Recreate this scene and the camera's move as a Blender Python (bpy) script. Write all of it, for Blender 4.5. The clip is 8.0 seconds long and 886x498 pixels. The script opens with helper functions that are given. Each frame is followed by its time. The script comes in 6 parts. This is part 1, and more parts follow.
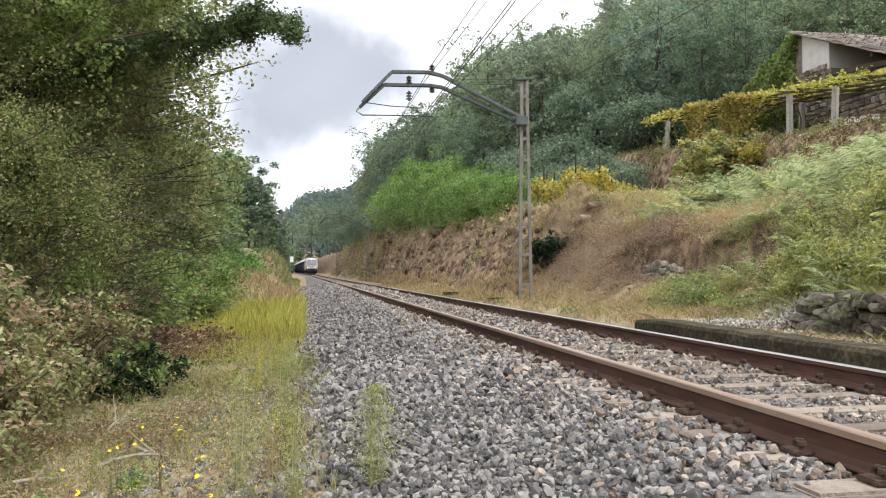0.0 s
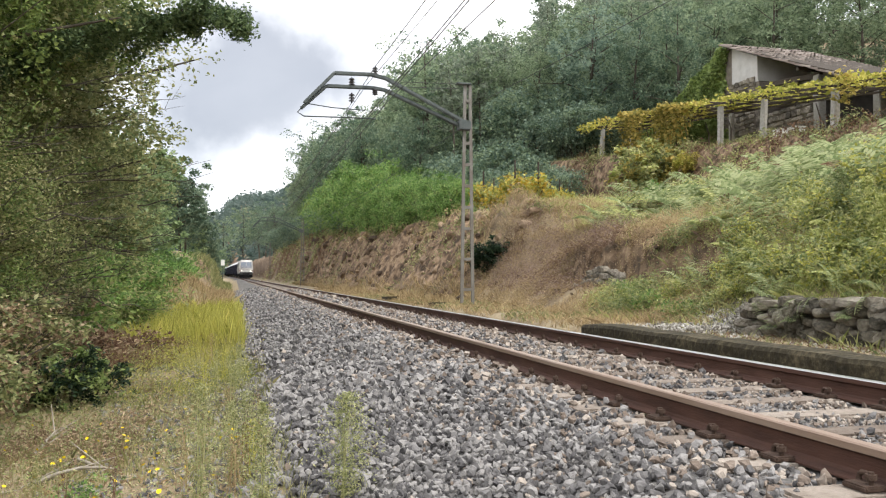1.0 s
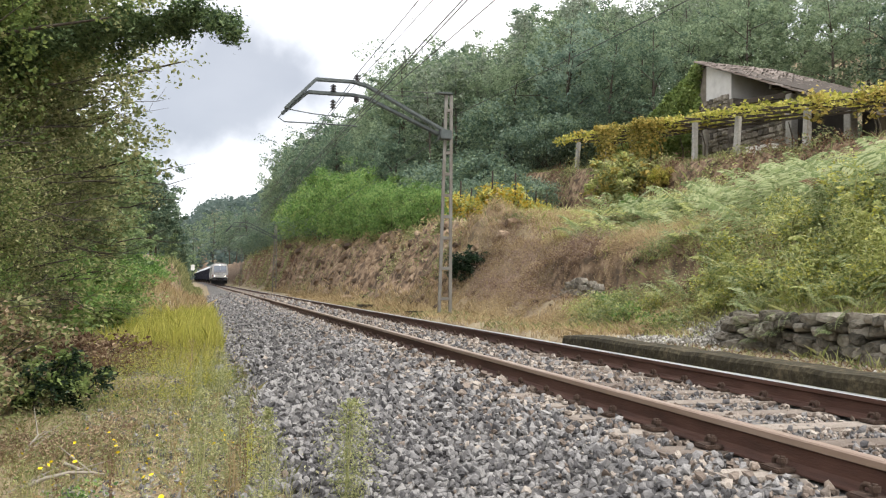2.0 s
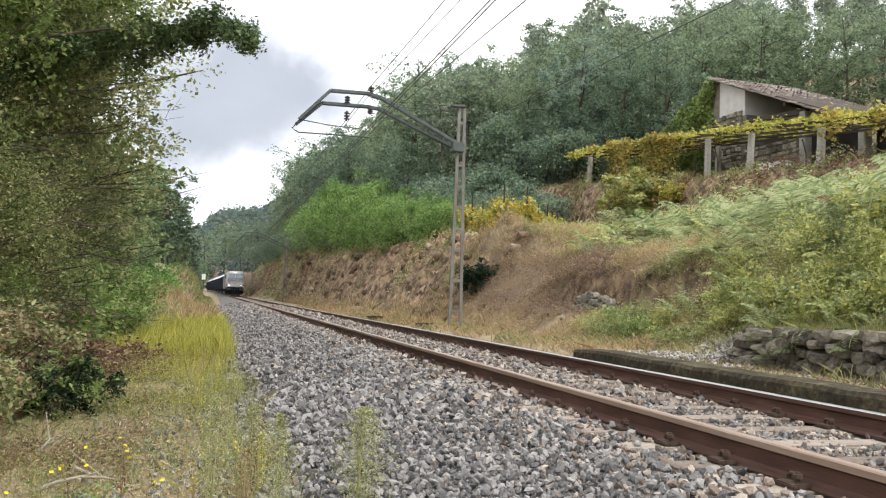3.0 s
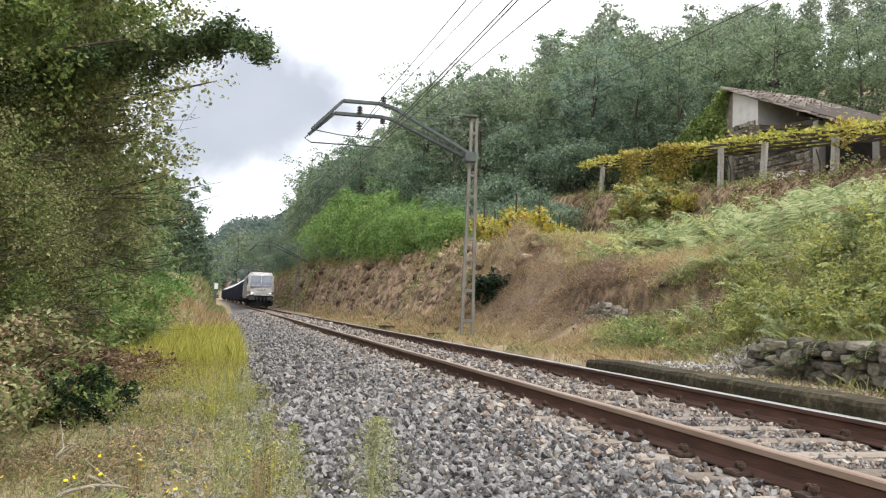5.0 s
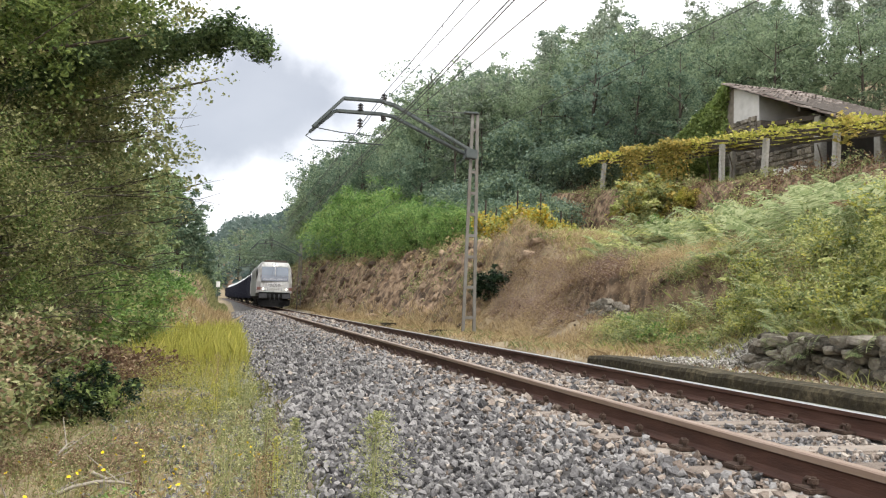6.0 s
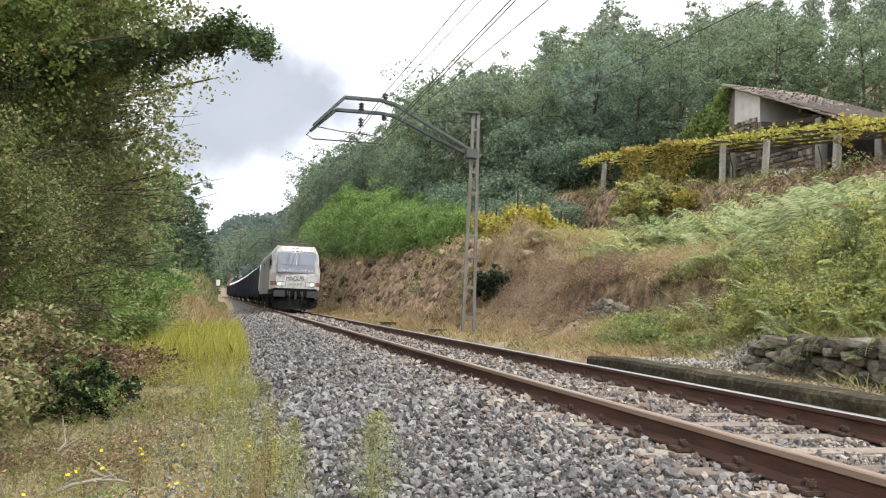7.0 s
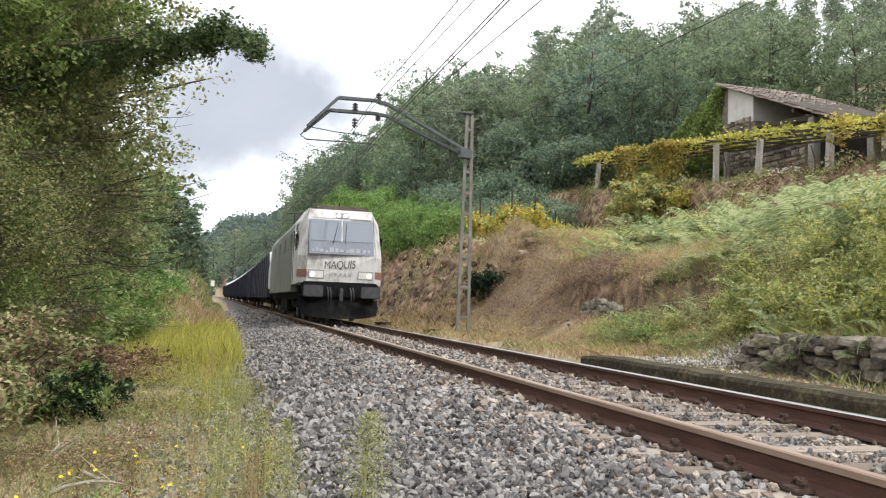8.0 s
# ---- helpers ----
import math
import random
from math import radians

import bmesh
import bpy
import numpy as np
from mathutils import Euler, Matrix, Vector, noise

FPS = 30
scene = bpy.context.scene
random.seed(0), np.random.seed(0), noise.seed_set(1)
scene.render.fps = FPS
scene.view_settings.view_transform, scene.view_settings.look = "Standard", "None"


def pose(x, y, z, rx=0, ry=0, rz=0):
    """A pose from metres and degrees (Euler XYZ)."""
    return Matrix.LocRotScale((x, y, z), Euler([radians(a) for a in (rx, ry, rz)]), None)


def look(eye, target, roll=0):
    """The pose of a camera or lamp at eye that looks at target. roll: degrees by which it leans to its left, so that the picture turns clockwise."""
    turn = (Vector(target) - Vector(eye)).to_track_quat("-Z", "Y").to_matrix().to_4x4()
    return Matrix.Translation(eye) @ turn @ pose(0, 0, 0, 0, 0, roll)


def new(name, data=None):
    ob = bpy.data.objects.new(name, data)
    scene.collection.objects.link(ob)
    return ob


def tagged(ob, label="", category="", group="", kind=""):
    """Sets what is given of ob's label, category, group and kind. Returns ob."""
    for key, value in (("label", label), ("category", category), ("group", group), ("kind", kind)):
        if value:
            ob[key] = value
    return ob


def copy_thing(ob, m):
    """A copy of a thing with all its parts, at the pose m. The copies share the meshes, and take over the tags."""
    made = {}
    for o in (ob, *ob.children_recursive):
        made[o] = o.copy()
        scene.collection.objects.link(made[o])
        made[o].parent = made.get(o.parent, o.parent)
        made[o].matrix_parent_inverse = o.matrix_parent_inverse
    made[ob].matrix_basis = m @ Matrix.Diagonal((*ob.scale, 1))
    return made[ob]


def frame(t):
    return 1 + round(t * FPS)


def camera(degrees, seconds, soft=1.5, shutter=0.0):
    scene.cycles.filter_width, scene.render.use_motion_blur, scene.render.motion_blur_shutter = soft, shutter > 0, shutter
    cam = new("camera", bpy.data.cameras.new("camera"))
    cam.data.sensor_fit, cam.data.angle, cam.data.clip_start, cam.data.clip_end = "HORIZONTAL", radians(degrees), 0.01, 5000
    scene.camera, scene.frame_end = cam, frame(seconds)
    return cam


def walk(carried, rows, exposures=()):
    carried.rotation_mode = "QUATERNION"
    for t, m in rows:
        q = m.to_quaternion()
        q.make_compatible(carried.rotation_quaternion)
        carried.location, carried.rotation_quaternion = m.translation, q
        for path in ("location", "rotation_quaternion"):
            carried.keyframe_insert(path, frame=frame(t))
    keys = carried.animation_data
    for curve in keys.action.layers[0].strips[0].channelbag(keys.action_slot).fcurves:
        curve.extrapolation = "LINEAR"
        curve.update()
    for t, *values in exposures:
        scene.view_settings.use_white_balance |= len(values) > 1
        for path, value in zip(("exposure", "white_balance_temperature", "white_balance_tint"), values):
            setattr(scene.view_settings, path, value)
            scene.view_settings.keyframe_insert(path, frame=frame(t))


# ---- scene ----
cam = camera(56.6, 8.0, soft=1.2)
PATH = [
    (0, (-2.579, -0.447, 0.754), (-2.248, 1.525, 0.812), -0.2),
    (0.5, (-2.625, -0.328, 0.766), (-2.292, 1.643, 0.822), -0.2),
    (1, (-2.779, -0.252, 0.748), (-2.29, 1.687, 0.817), 0.1),
    (1.5, (-2.916, -0.221, 0.747), (-2.365, 1.7, 0.826), 0.7),
    (3, (-2.985, -0.2, 0.716), (-2.456, 1.724, 0.839), 2.0),
    (3.5, (-2.972, -0.218, 0.734), (-2.461, 1.712, 0.863), 2.1),
    (4, (-2.986, -0.211, 0.727), (-2.476, 1.717, 0.877), 2.4),
    (4.5, (-2.996, -0.196, 0.722), (-2.491, 1.733, 0.871), 2.3),
    (6, (-2.99, -0.217, 0.704), (-2.493, 1.715, 0.843), 1.9),
    (6.5, (-2.996, -0.227, 0.711), (-2.503, 1.706, 0.85), 2.0),
    (7, (-2.989, -0.22, 0.708), (-2.492, 1.713, 0.846), 2.2),
    (7.5, (-2.982, -0.228, 0.705), (-2.482, 1.704, 0.842), 2.1),
    (8, (-2.978, -0.237, 0.713), (-2.469, 1.692, 0.851), 2.0),
]
walk(cam, [(t, look(e, a, r)) for t, e, a, r in PATH])

# ---- light ----
world = bpy.data.worlds.new("overcast_sky")
scene.world = world
world.use_nodes = True
wn, wl = world.node_tree.nodes, world.node_tree.links
wn.clear()


def wnode(kind, **vals):
    n = wn.new(kind)
    for k, v in vals.items():
        n.inputs[k].default_value = v
    return n


w_out = wn.new("ShaderNodeOutputWorld")
w_bg = wnode("ShaderNodeBackground", Strength=1.0)
w_sky = wn.new("ShaderNodeTexSky")
w_sky.sky_type = "NISHITA"
w_sky.sun_disc = False
w_sky.sun_elevation = radians(48)
w_sky.sun_rotation = radians(143)
w_gain = wn.new("ShaderNodeMix")
w_gain.data_type, w_gain.blend_type = "RGBA", "MULTIPLY"
w_gain.inputs[0].default_value = 1.0
w_gain.inputs[7].default_value = (0.10, 0.10, 0.10, 1)
wl.new(w_sky.outputs[0], w_gain.inputs[6])
w_co = wn.new("ShaderNodeTexCoord")
w_map = wn.new("ShaderNodeMapping")
w_map.inputs["Scale"].default_value = (1.0, 1.0, 2.2)
w_map.inputs["Location"].default_value = (0.35, 0.1, 0.42)
wl.new(w_co.outputs["Generated"], w_map.inputs["Vector"])
w_no = wnode("ShaderNodeTexNoise", Scale=2.6, Detail=5.0, Roughness=0.5, Distortion=0.2)
wl.new(w_map.outputs[0], w_no.inputs["Vector"])
w_ramp = wn.new("ShaderNodeValToRGB")
w_ramp.color_ramp.elements[0].position = 0.3
w_ramp.color_ramp.elements[0].color = (0.5, 0.52, 0.56, 1)
w_ramp.color_ramp.elements[1].position = 0.56
w_ramp.color_ramp.elements[1].color = (0.98, 0.98, 1.0, 1)
wl.new(w_no.outputs["Fac"], w_ramp.inputs[0])
w_far = wn.new("ShaderNodeVectorMath")
w_far.operation = "DISTANCE"
w_sq = wn.new("ShaderNodeMapping")
w_sq.inputs["Scale"].default_value = (1.0, 0.4, 1.25)
wl.new(w_co.outputs["Generated"], w_sq.inputs["Vector"])
w_wob = wnode("ShaderNodeTexNoise", Scale=5.0, Detail=6.0, Roughness=0.55)
wl.new(w_co.outputs["Generated"], w_wob.inputs["Vector"])
w_push = wn.new("ShaderNodeVectorMath")
w_push.operation = "MULTIPLY_ADD"
w_push.inputs[1].default_value = (0.26, 0.26, 0.26)
wl.new(w_wob.outputs["Color"], w_push.inputs[0])
wl.new(w_sq.outputs[0], w_push.inputs[2])
wl.new(w_push.outputs[0], w_far.inputs[0])
w_far.inputs[1].default_value = (0.02 + 0.13, 0.39 + 0.13, 0.285 + 0.13)
w_bank = wn.new("ShaderNodeMapRange")
w_bank.interpolation_type = "SMOOTHSTEP"
w_bank.inputs["From Min"].default_value, w_bank.inputs["From Max"].default_value = 0.185, 0.07
w_bank.inputs["To Max"].default_value = 0.85
wl.new(w_far.outputs["Value"], w_bank.inputs["Value"])
w_cloud = wn.new("ShaderNodeMix")
w_cloud.data_type = "RGBA"
w_cloud.inputs[7].default_value = (0.175, 0.19, 0.225, 1)
wl.new(w_bank.outputs[0], w_cloud.inputs[0])
wl.new(w_ramp.outputs[0], w_cloud.inputs[6])
w_mix = wn.new("ShaderNodeMix")
w_mix.data_type = "RGBA"
w_mix.inputs[0].default_value = 0.92
wl.new(w_gain.outputs[2], w_mix.inputs[6])
wl.new(w_cloud.outputs[2], w_mix.inputs[7])
wl.new(w_mix.outputs[2], w_bg.inputs["Color"])
wl.new(w_bg.outputs[0], w_out.inputs["Surface"])
sun_data = bpy.data.lights.new("sun", "SUN")
sun_data.energy, sun_data.angle, sun_data.color = 1.4, radians(14), (1.0, 0.96, 0.9)
sun = new("sun", sun_data)
sun.matrix_world = look((0, 0, 60), (-26, 34, 0))
scene.view_settings.exposure = 1.18

# ---- materials ----


def material(name, stops, rough=0.8, scale=6.0, bump=0.3, bump_scale=40.0, metal=0.0, island=0.0, obj=0.0, transl=0.0, spec=0.3, detail=6.0, stretch=None):
    """Procedural surface: colour stops mixed by two noises, island or object variation, fine bump."""
    m = bpy.data.materials.new(name)
    m.use_nodes = True
    nd, ln = m.node_tree.nodes, m.node_tree.links
    b = nd["Principled BSDF"]
    b.inputs["Roughness"].default_value = rough
    b.inputs["Metallic"].default_value = metal
    b.inputs["Specular IOR Level"].default_value = spec
    co = nd.new("ShaderNodeTexCoord")
    vec = co.outputs["Object"]
    if stretch:
        mp = nd.new("ShaderNodeMapping")
        mp.inputs["Scale"].default_value = stretch
        ln.new(vec, mp.inputs["Vector"])
        vec = mp.outputs[0]
    n1 = nd.new("ShaderNodeTexNoise")
    n1.inputs["Scale"].default_value, n1.inputs["Detail"].default_value = scale, detail
    n1.inputs["Roughness"].default_value = 0.6
    ln.new(vec, n1.inputs["Vector"])
    n2 = nd.new("ShaderNodeTexNoise")
    n2.inputs["Scale"].default_value, n2.inputs["Detail"].default_value = scale * 0.13, 3.0
    ln.new(vec, n2.inputs["Vector"])
    add = nd.new("ShaderNodeMath")
    add.operation = "MULTIPLY_ADD"
    add.inputs[1].default_value = 0.6
    ln.new(n1.outputs["Fac"], add.inputs[0])
    half = nd.new("ShaderNodeMath")
    half.operation = "MULTIPLY"
    half.inputs[1].default_value = 0.4
    ln.new(n2.outputs["Fac"], half.inputs[0])
    ln.new(half.outputs[0], add.inputs[2])
    fac = add.outputs[0]
    for amount, src in ((island, "i"), (obj, "o")):
        if amount:
            g = nd.new("ShaderNodeNewGeometry" if src == "i" else "ShaderNodeObjectInfo")
            rnd = g.outputs["Random Per Island" if src == "i" else "Random"]
            ma = nd.new("ShaderNodeMath")
            ma.operation = "MULTIPLY_ADD"
            ma.inputs[1].default_value = amount
            ln.new(rnd, ma.inputs[0])
            sh = nd.new("ShaderNodeMath")
            sh.operation = "ADD"
            sh.inputs[1].default_value = -amount / 2
            ln.new(fac, sh.inputs[0])
            ln.new(sh.outputs[0], ma.inputs[2])
            fac = ma.outputs[0]
    ramp = nd.new("ShaderNodeValToRGB")
    el = ramp.color_ramp.elements
    k = len(stops)
    for j, c in enumerate(stops):
        p = 0.3 + 0.4 * j / max(1, k - 1)
        e = el[j] if j < 2 else el.new(p)
        e.position = p
        e.color = (*c, 1)
    ln.new(fac, ramp.inputs[0])
    ln.new(ramp.outputs[0], b.inputs["Base Color"])
    if bump:
        n3 = nd.new("ShaderNodeTexNoise")
        n3.inputs["Scale"].default_value, n3.inputs["Detail"].default_value = bump_scale, 4.0
        ln.new(vec, n3.inputs["Vector"])
        bp = nd.new("ShaderNodeBump")
        bp.inputs["Strength"].default_value, bp.inputs["Distance"].default_value = bump, 0.02
        ln.new(n3.outputs["Fac"], bp.inputs["Height"])
        ln.new(bp.outputs[0], b.inputs["Normal"])
    if transl:
        tr = nd.new("ShaderNodeBsdfTranslucent")
        ln.new(ramp.outputs[0], tr.inputs["Color"])
        mx = nd.new("ShaderNodeMixShader")
        mx.inputs[0].default_value = transl
        ln.new(b.outputs[0], mx.inputs[1])
        ln.new(tr.outputs[0], mx.inputs[2])
        ln.new(mx.outputs[0], nd["Material Output"].inputs["Surface"])
    return m


def leafy(name, stops, rough=0.55, transl=0.48):
    return material(name, stops, rough, 0.6, 0.0, island=0.55, transl=transl, spec=0.25, detail=2.0)


M_STONE = material("granite_ballast", [(0.08, 0.076, 0.076), (0.178, 0.17, 0.166), (0.288, 0.275, 0.262)], 0.85, 9, 0.5, 60, island=0.6)
M_STONE_ONE = material("granite_chip", [(0.08, 0.076, 0.076), (0.178, 0.17, 0.166), (0.288, 0.275, 0.262)], 0.85, 9, 0.5, 60, obj=0.6)
M_RUSTY_STONE = material("rust_dusted_ballast", [(0.16, 0.125, 0.1), (0.27, 0.22, 0.18), (0.38, 0.33, 0.28)], 0.9, 9, 0.5, 60, island=0.7)
M_BED = material("ballast_bed", [(0.05, 0.047, 0.045), (0.13, 0.124, 0.118), (0.245, 0.23, 0.215)], 0.95, 22, 1.0, 28)
M_RAIL = material("rusted_rail_steel", [(0.045, 0.024, 0.018), (0.085, 0.042, 0.03), (0.13, 0.07, 0.05)], 0.75, 14, 0.3, 90, metal=0.1, stretch=(1, 0.15, 1))
M_HEAD = material("worn_rail_head", [(0.22, 0.15, 0.11), (0.30, 0.22, 0.17), (0.38, 0.3, 0.25)], 0.5, 20, 0.1, 90, metal=0.3, stretch=(1, 0.05, 1))
M_SHINE = material("polished_rail_top", [(0.45, 0.44, 0.43), (0.6, 0.6, 0.6)], 0.28, 30, 0.05, 90, metal=0.9, stretch=(1, 0.03, 1))
M_SLEEPER = material("weathered_sleeper", [(0.14, 0.11, 0.088), (0.235, 0.195, 0.16), (0.33, 0.285, 0.24)], 0.9, 14, 0.8, 50, obj=0.4)
M_CLIP = material("rusty_fastener", [(0.03, 0.02, 0.015), (0.07, 0.045, 0.033), (0.12, 0.082, 0.062)], 0.95, 30, 0.4, 120, metal=0.2)
M_CONC = material("weathered_concrete", [(0.20, 0.19, 0.165), (0.33, 0.32, 0.29), (0.44, 0.43, 0.4)], 0.9, 9, 0.5, 70)
M_KERB = material("mossy_dark_concrete", [(0.012, 0.01, 0.006), (0.04, 0.033, 0.018), (0.14, 0.115, 0.07)], 0.95, 16, 1.0, 14)
M_STEEL = material("galvanised_steel", [(0.05, 0.06, 0.06), (0.085, 0.098, 0.095), (0.13, 0.14, 0.135)], 0.6, 7, 0.2, 90, metal=0.4)
M_POLE = material("stained_post_steel", [(0.12, 0.095, 0.075), (0.17, 0.16, 0.14), (0.23, 0.225, 0.21)], 0.7, 3, 0.2, 90, metal=0.15)
M_DARK = material("dark_insulator", [(0.02, 0.02, 0.022), (0.05, 0.045, 0.045)], 0.35, 9, 0.0)
M_WIRE = material("copper_wire_grey", [(0.06, 0.06, 0.06), (0.1, 0.1, 0.095)], 0.6, 9, 0.0, metal=0.3)
M_WALLSTONE = material("lichen_granite", [(0.05, 0.045, 0.035), (0.17, 0.15, 0.118), (0.33, 0.3, 0.25)], 0.95, 6, 0.8, 30, obj=0.35)
M_BARK = material("tree_bark", [(0.03, 0.024, 0.018), (0.07, 0.058, 0.045), (0.13, 0.115, 0.095)], 0.95, 9, 0.8, 30)
M_DEADWOOD = material("bleached_branch", [(0.22, 0.19, 0.15), (0.36, 0.32, 0.27)], 0.9, 12, 0.4, 50)

L_OAK = leafy("oak_leaf", [(0.1, 0.152, 0.054), (0.2, 0.275, 0.088), (0.325, 0.4, 0.132)])
# darker copy of the oak leaf: the bough's shade is put into its colour
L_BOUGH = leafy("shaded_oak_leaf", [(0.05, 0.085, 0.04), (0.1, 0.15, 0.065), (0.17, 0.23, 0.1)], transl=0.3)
L_SALLOW = leafy("sallow_leaf", [(0.18, 0.195, 0.085), (0.345, 0.355, 0.16), (0.51, 0.49, 0.26)], transl=0.55)
L_OLIVE = leafy("olive_leaf", [(0.133, 0.165, 0.066), (0.265, 0.292, 0.126), (0.424, 0.411, 0.199)])
L_PALE = leafy("pale_leaf", [(0.132, 0.198, 0.094), (0.242, 0.33, 0.154), (0.363, 0.451, 0.22)])
L_WOOD = leafy("woodland_leaf", [(0.12, 0.17, 0.105), (0.21, 0.275, 0.165), (0.32, 0.39, 0.24)])
L_WOODD = leafy("dark_woodland_leaf", [(0.08, 0.13, 0.09), (0.152, 0.218, 0.147), (0.25, 0.318, 0.208)])
L_BLUE = leafy("blue_green_leaf", [(0.115, 0.175, 0.135), (0.2, 0.275, 0.21), (0.3, 0.38, 0.285)])
# blue-green imitates distance haze by leaf colour; there is no fog
L_FAR = leafy("hazed_far_leaf", [(0.085, 0.125, 0.115), (0.12, 0.165, 0.145), (0.16, 0.205, 0.175)])
L_GUM = leafy("gum_leaf", [(0.13, 0.165, 0.12), (0.22, 0.265, 0.195), (0.32, 0.365, 0.27)])
L_ACACIA = leafy("acacia_leaf", [(0.085, 0.165, 0.045), (0.17, 0.29, 0.075), (0.28, 0.41, 0.13)])
L_FERN = leafy("fern_frond", [(0.15, 0.2, 0.085), (0.285, 0.335, 0.155), (0.43, 0.46, 0.26)], transl=0.6)
L_FERNY = leafy("yellowing_fern_frond", [(0.28, 0.315, 0.105), (0.46, 0.49, 0.185), (0.63, 0.62, 0.3)], transl=0.6)
L_VINE = leafy("yellow_vine_leaf", [(0.24, 0.26, 0.05), (0.46, 0.43, 0.085), (0.6, 0.55, 0.16)])
L_VINEO = leafy("orange_vine_leaf", [(0.3, 0.22, 0.03), (0.55, 0.38, 0.05), (0.7, 0.52, 0.12)])
L_VINEG = leafy("ochre_vine_leaf", [(0.18, 0.17, 0.045), (0.37, 0.31, 0.085), (0.54, 0.42, 0.13)])
L_IVY = leafy("ivy_leaf", [(0.125, 0.18, 0.058), (0.24, 0.32, 0.105), (0.36, 0.44, 0.16)])
L_DRY = leafy("dry_bramble_leaf", [(0.192, 0.134, 0.086), (0.382, 0.278, 0.181), (0.612, 0.478, 0.325)])
L_BRAMBLE = leafy("bramble_leaf", [(0.175, 0.205, 0.1), (0.335, 0.355, 0.17), (0.53, 0.525, 0.29)])
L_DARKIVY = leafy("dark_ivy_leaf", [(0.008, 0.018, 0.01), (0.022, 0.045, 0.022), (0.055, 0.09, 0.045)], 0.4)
L_GRASSY = leafy("yellow_green_grass", [(0.26, 0.27, 0.055), (0.46, 0.45, 0.095), (0.62, 0.57, 0.17)])
L_GRASS = leafy("verge_grass", [(0.18, 0.19, 0.075), (0.29, 0.29, 0.12), (0.44, 0.4, 0.19)])
L_STRAW = leafy("dry_straw", [(0.238, 0.172, 0.092), (0.409, 0.31, 0.172), (0.568, 0.449, 0.264)])
L_RUST = leafy("rust_red_scrub", [(0.105, 0.058, 0.035), (0.198, 0.117, 0.076), (0.292, 0.198, 0.128)])
L_PINK = leafy("dusty_red_scrub", [(0.2, 0.135, 0.105), (0.34, 0.245, 0.2), (0.47, 0.37, 0.305)])
L_WEED = leafy("pale_weed", [(0.22, 0.245, 0.1), (0.39, 0.41, 0.19), (0.56, 0.54, 0.3)], transl=0.55)
M_PETAL = material("yellow_petal", [(0.72, 0.52, 0.01), (0.85, 0.66, 0.02)], 0.6, 9, 0.0)

# ---- mesh helpers ----
rng = np.random.default_rng(7)


def mesh_np(name, verts, faces, mats, smooth=False, index=None):
    me = bpy.data.meshes.new(name)
    verts = np.asarray(verts, dtype=np.float32)
    faces = np.asarray(faces, dtype=np.int32)
    n, k = faces.shape
    me.vertices.add(len(verts))
    me.vertices.foreach_set("co", verts.ravel())
    me.loops.add(n * k)
    me.loops.foreach_set("vertex_index", faces.ravel())
    me.polygons.add(n)
    me.polygons.foreach_set("loop_start", np.arange(0, n * k, k, dtype=np.int32))
    me.polygons.foreach_set("loop_total", np.full(n, k, dtype=np.int32))
    for m in (mats if isinstance(mats, (list, tuple)) else [mats]):
        me.materials.append(m)
    if index is not None:
        me.polygons.foreach_set("material_index", np.asarray(index, dtype=np.int32))
    me.update(calc_edges=True)
    me.polygons.foreach_set("use_smooth", np.full(n, smooth, dtype=bool))
    return me


def bm_mesh(name, bm, mat, smooth=False):
    me = bpy.data.meshes.new(name)
    bm.normal_update()
    bm.to_mesh(me)
    bm.free()
    me.materials.append(mat)
    for p in me.polygons:
        p.use_smooth = smooth
    return me


def attach(name, me, parent, label=""):
    ob = new(name, me)
    ob.parent = parent
    return tagged(ob, label)


def part(name, bm, mat, parent, label="", smooth=False):
    return attach(name, bm_mesh(name, bm, mat, smooth), parent, label)


def empty(name, m, label, category, group="", kind=""):
    ob = new(name)
    ob.matrix_world = m
    return tagged(ob, label, category, group, kind)


def add_box(bm, c, s, bevel=0.0, m=None):
    r = bmesh.ops.create_cube(bm, size=1.0, matrix=(m or Matrix()) @ Matrix.Translation(c) @ Matrix.Diagonal((*s, 1)))
    if bevel:
        es = {e for v in r["verts"] for e in v.link_edges}
        bmesh.ops.bevel(bm, geom=list(es), offset=bevel, segments=2, affect="EDGES", clamp_overlap=True)
    return bm


def box(c, s, bevel=0.0, m=None):
    return add_box(bmesh.new(), c, s, bevel, m)


def add_rod(bm, a, b, r0, r1=None, seg=8):
    a, b = Vector(a), Vector(b)
    d = b - a
    m = Matrix.Translation((a + b) / 2) @ d.to_track_quat("Z", "Y").to_matrix().to_4x4()
    bmesh.ops.create_cone(bm, cap_ends=True, segments=seg, radius1=r0, radius2=r0 if r1 is None else r1, depth=d.length, matrix=m)
    return bm


def rod(a, b, r0, r1=None, seg=8):
    return add_rod(bmesh.new(), a, b, r0, r1, seg)


def add_bar(bm, a, b, w, h):
    """A rectangular bar from a to b."""
    a, b = Vector(a), Vector(b)
    d = b - a
    m = Matrix.Translation((a + b) / 2) @ d.to_track_quat("Y", "Z").to_matrix().to_4x4() @ Matrix.Diagonal((w, d.length, h, 1))
    bmesh.ops.create_cube(bm, size=1.0, matrix=m)
    return bm


def bar(a, b, w, h):
    return add_bar(bmesh.new(), a, b, w, h)


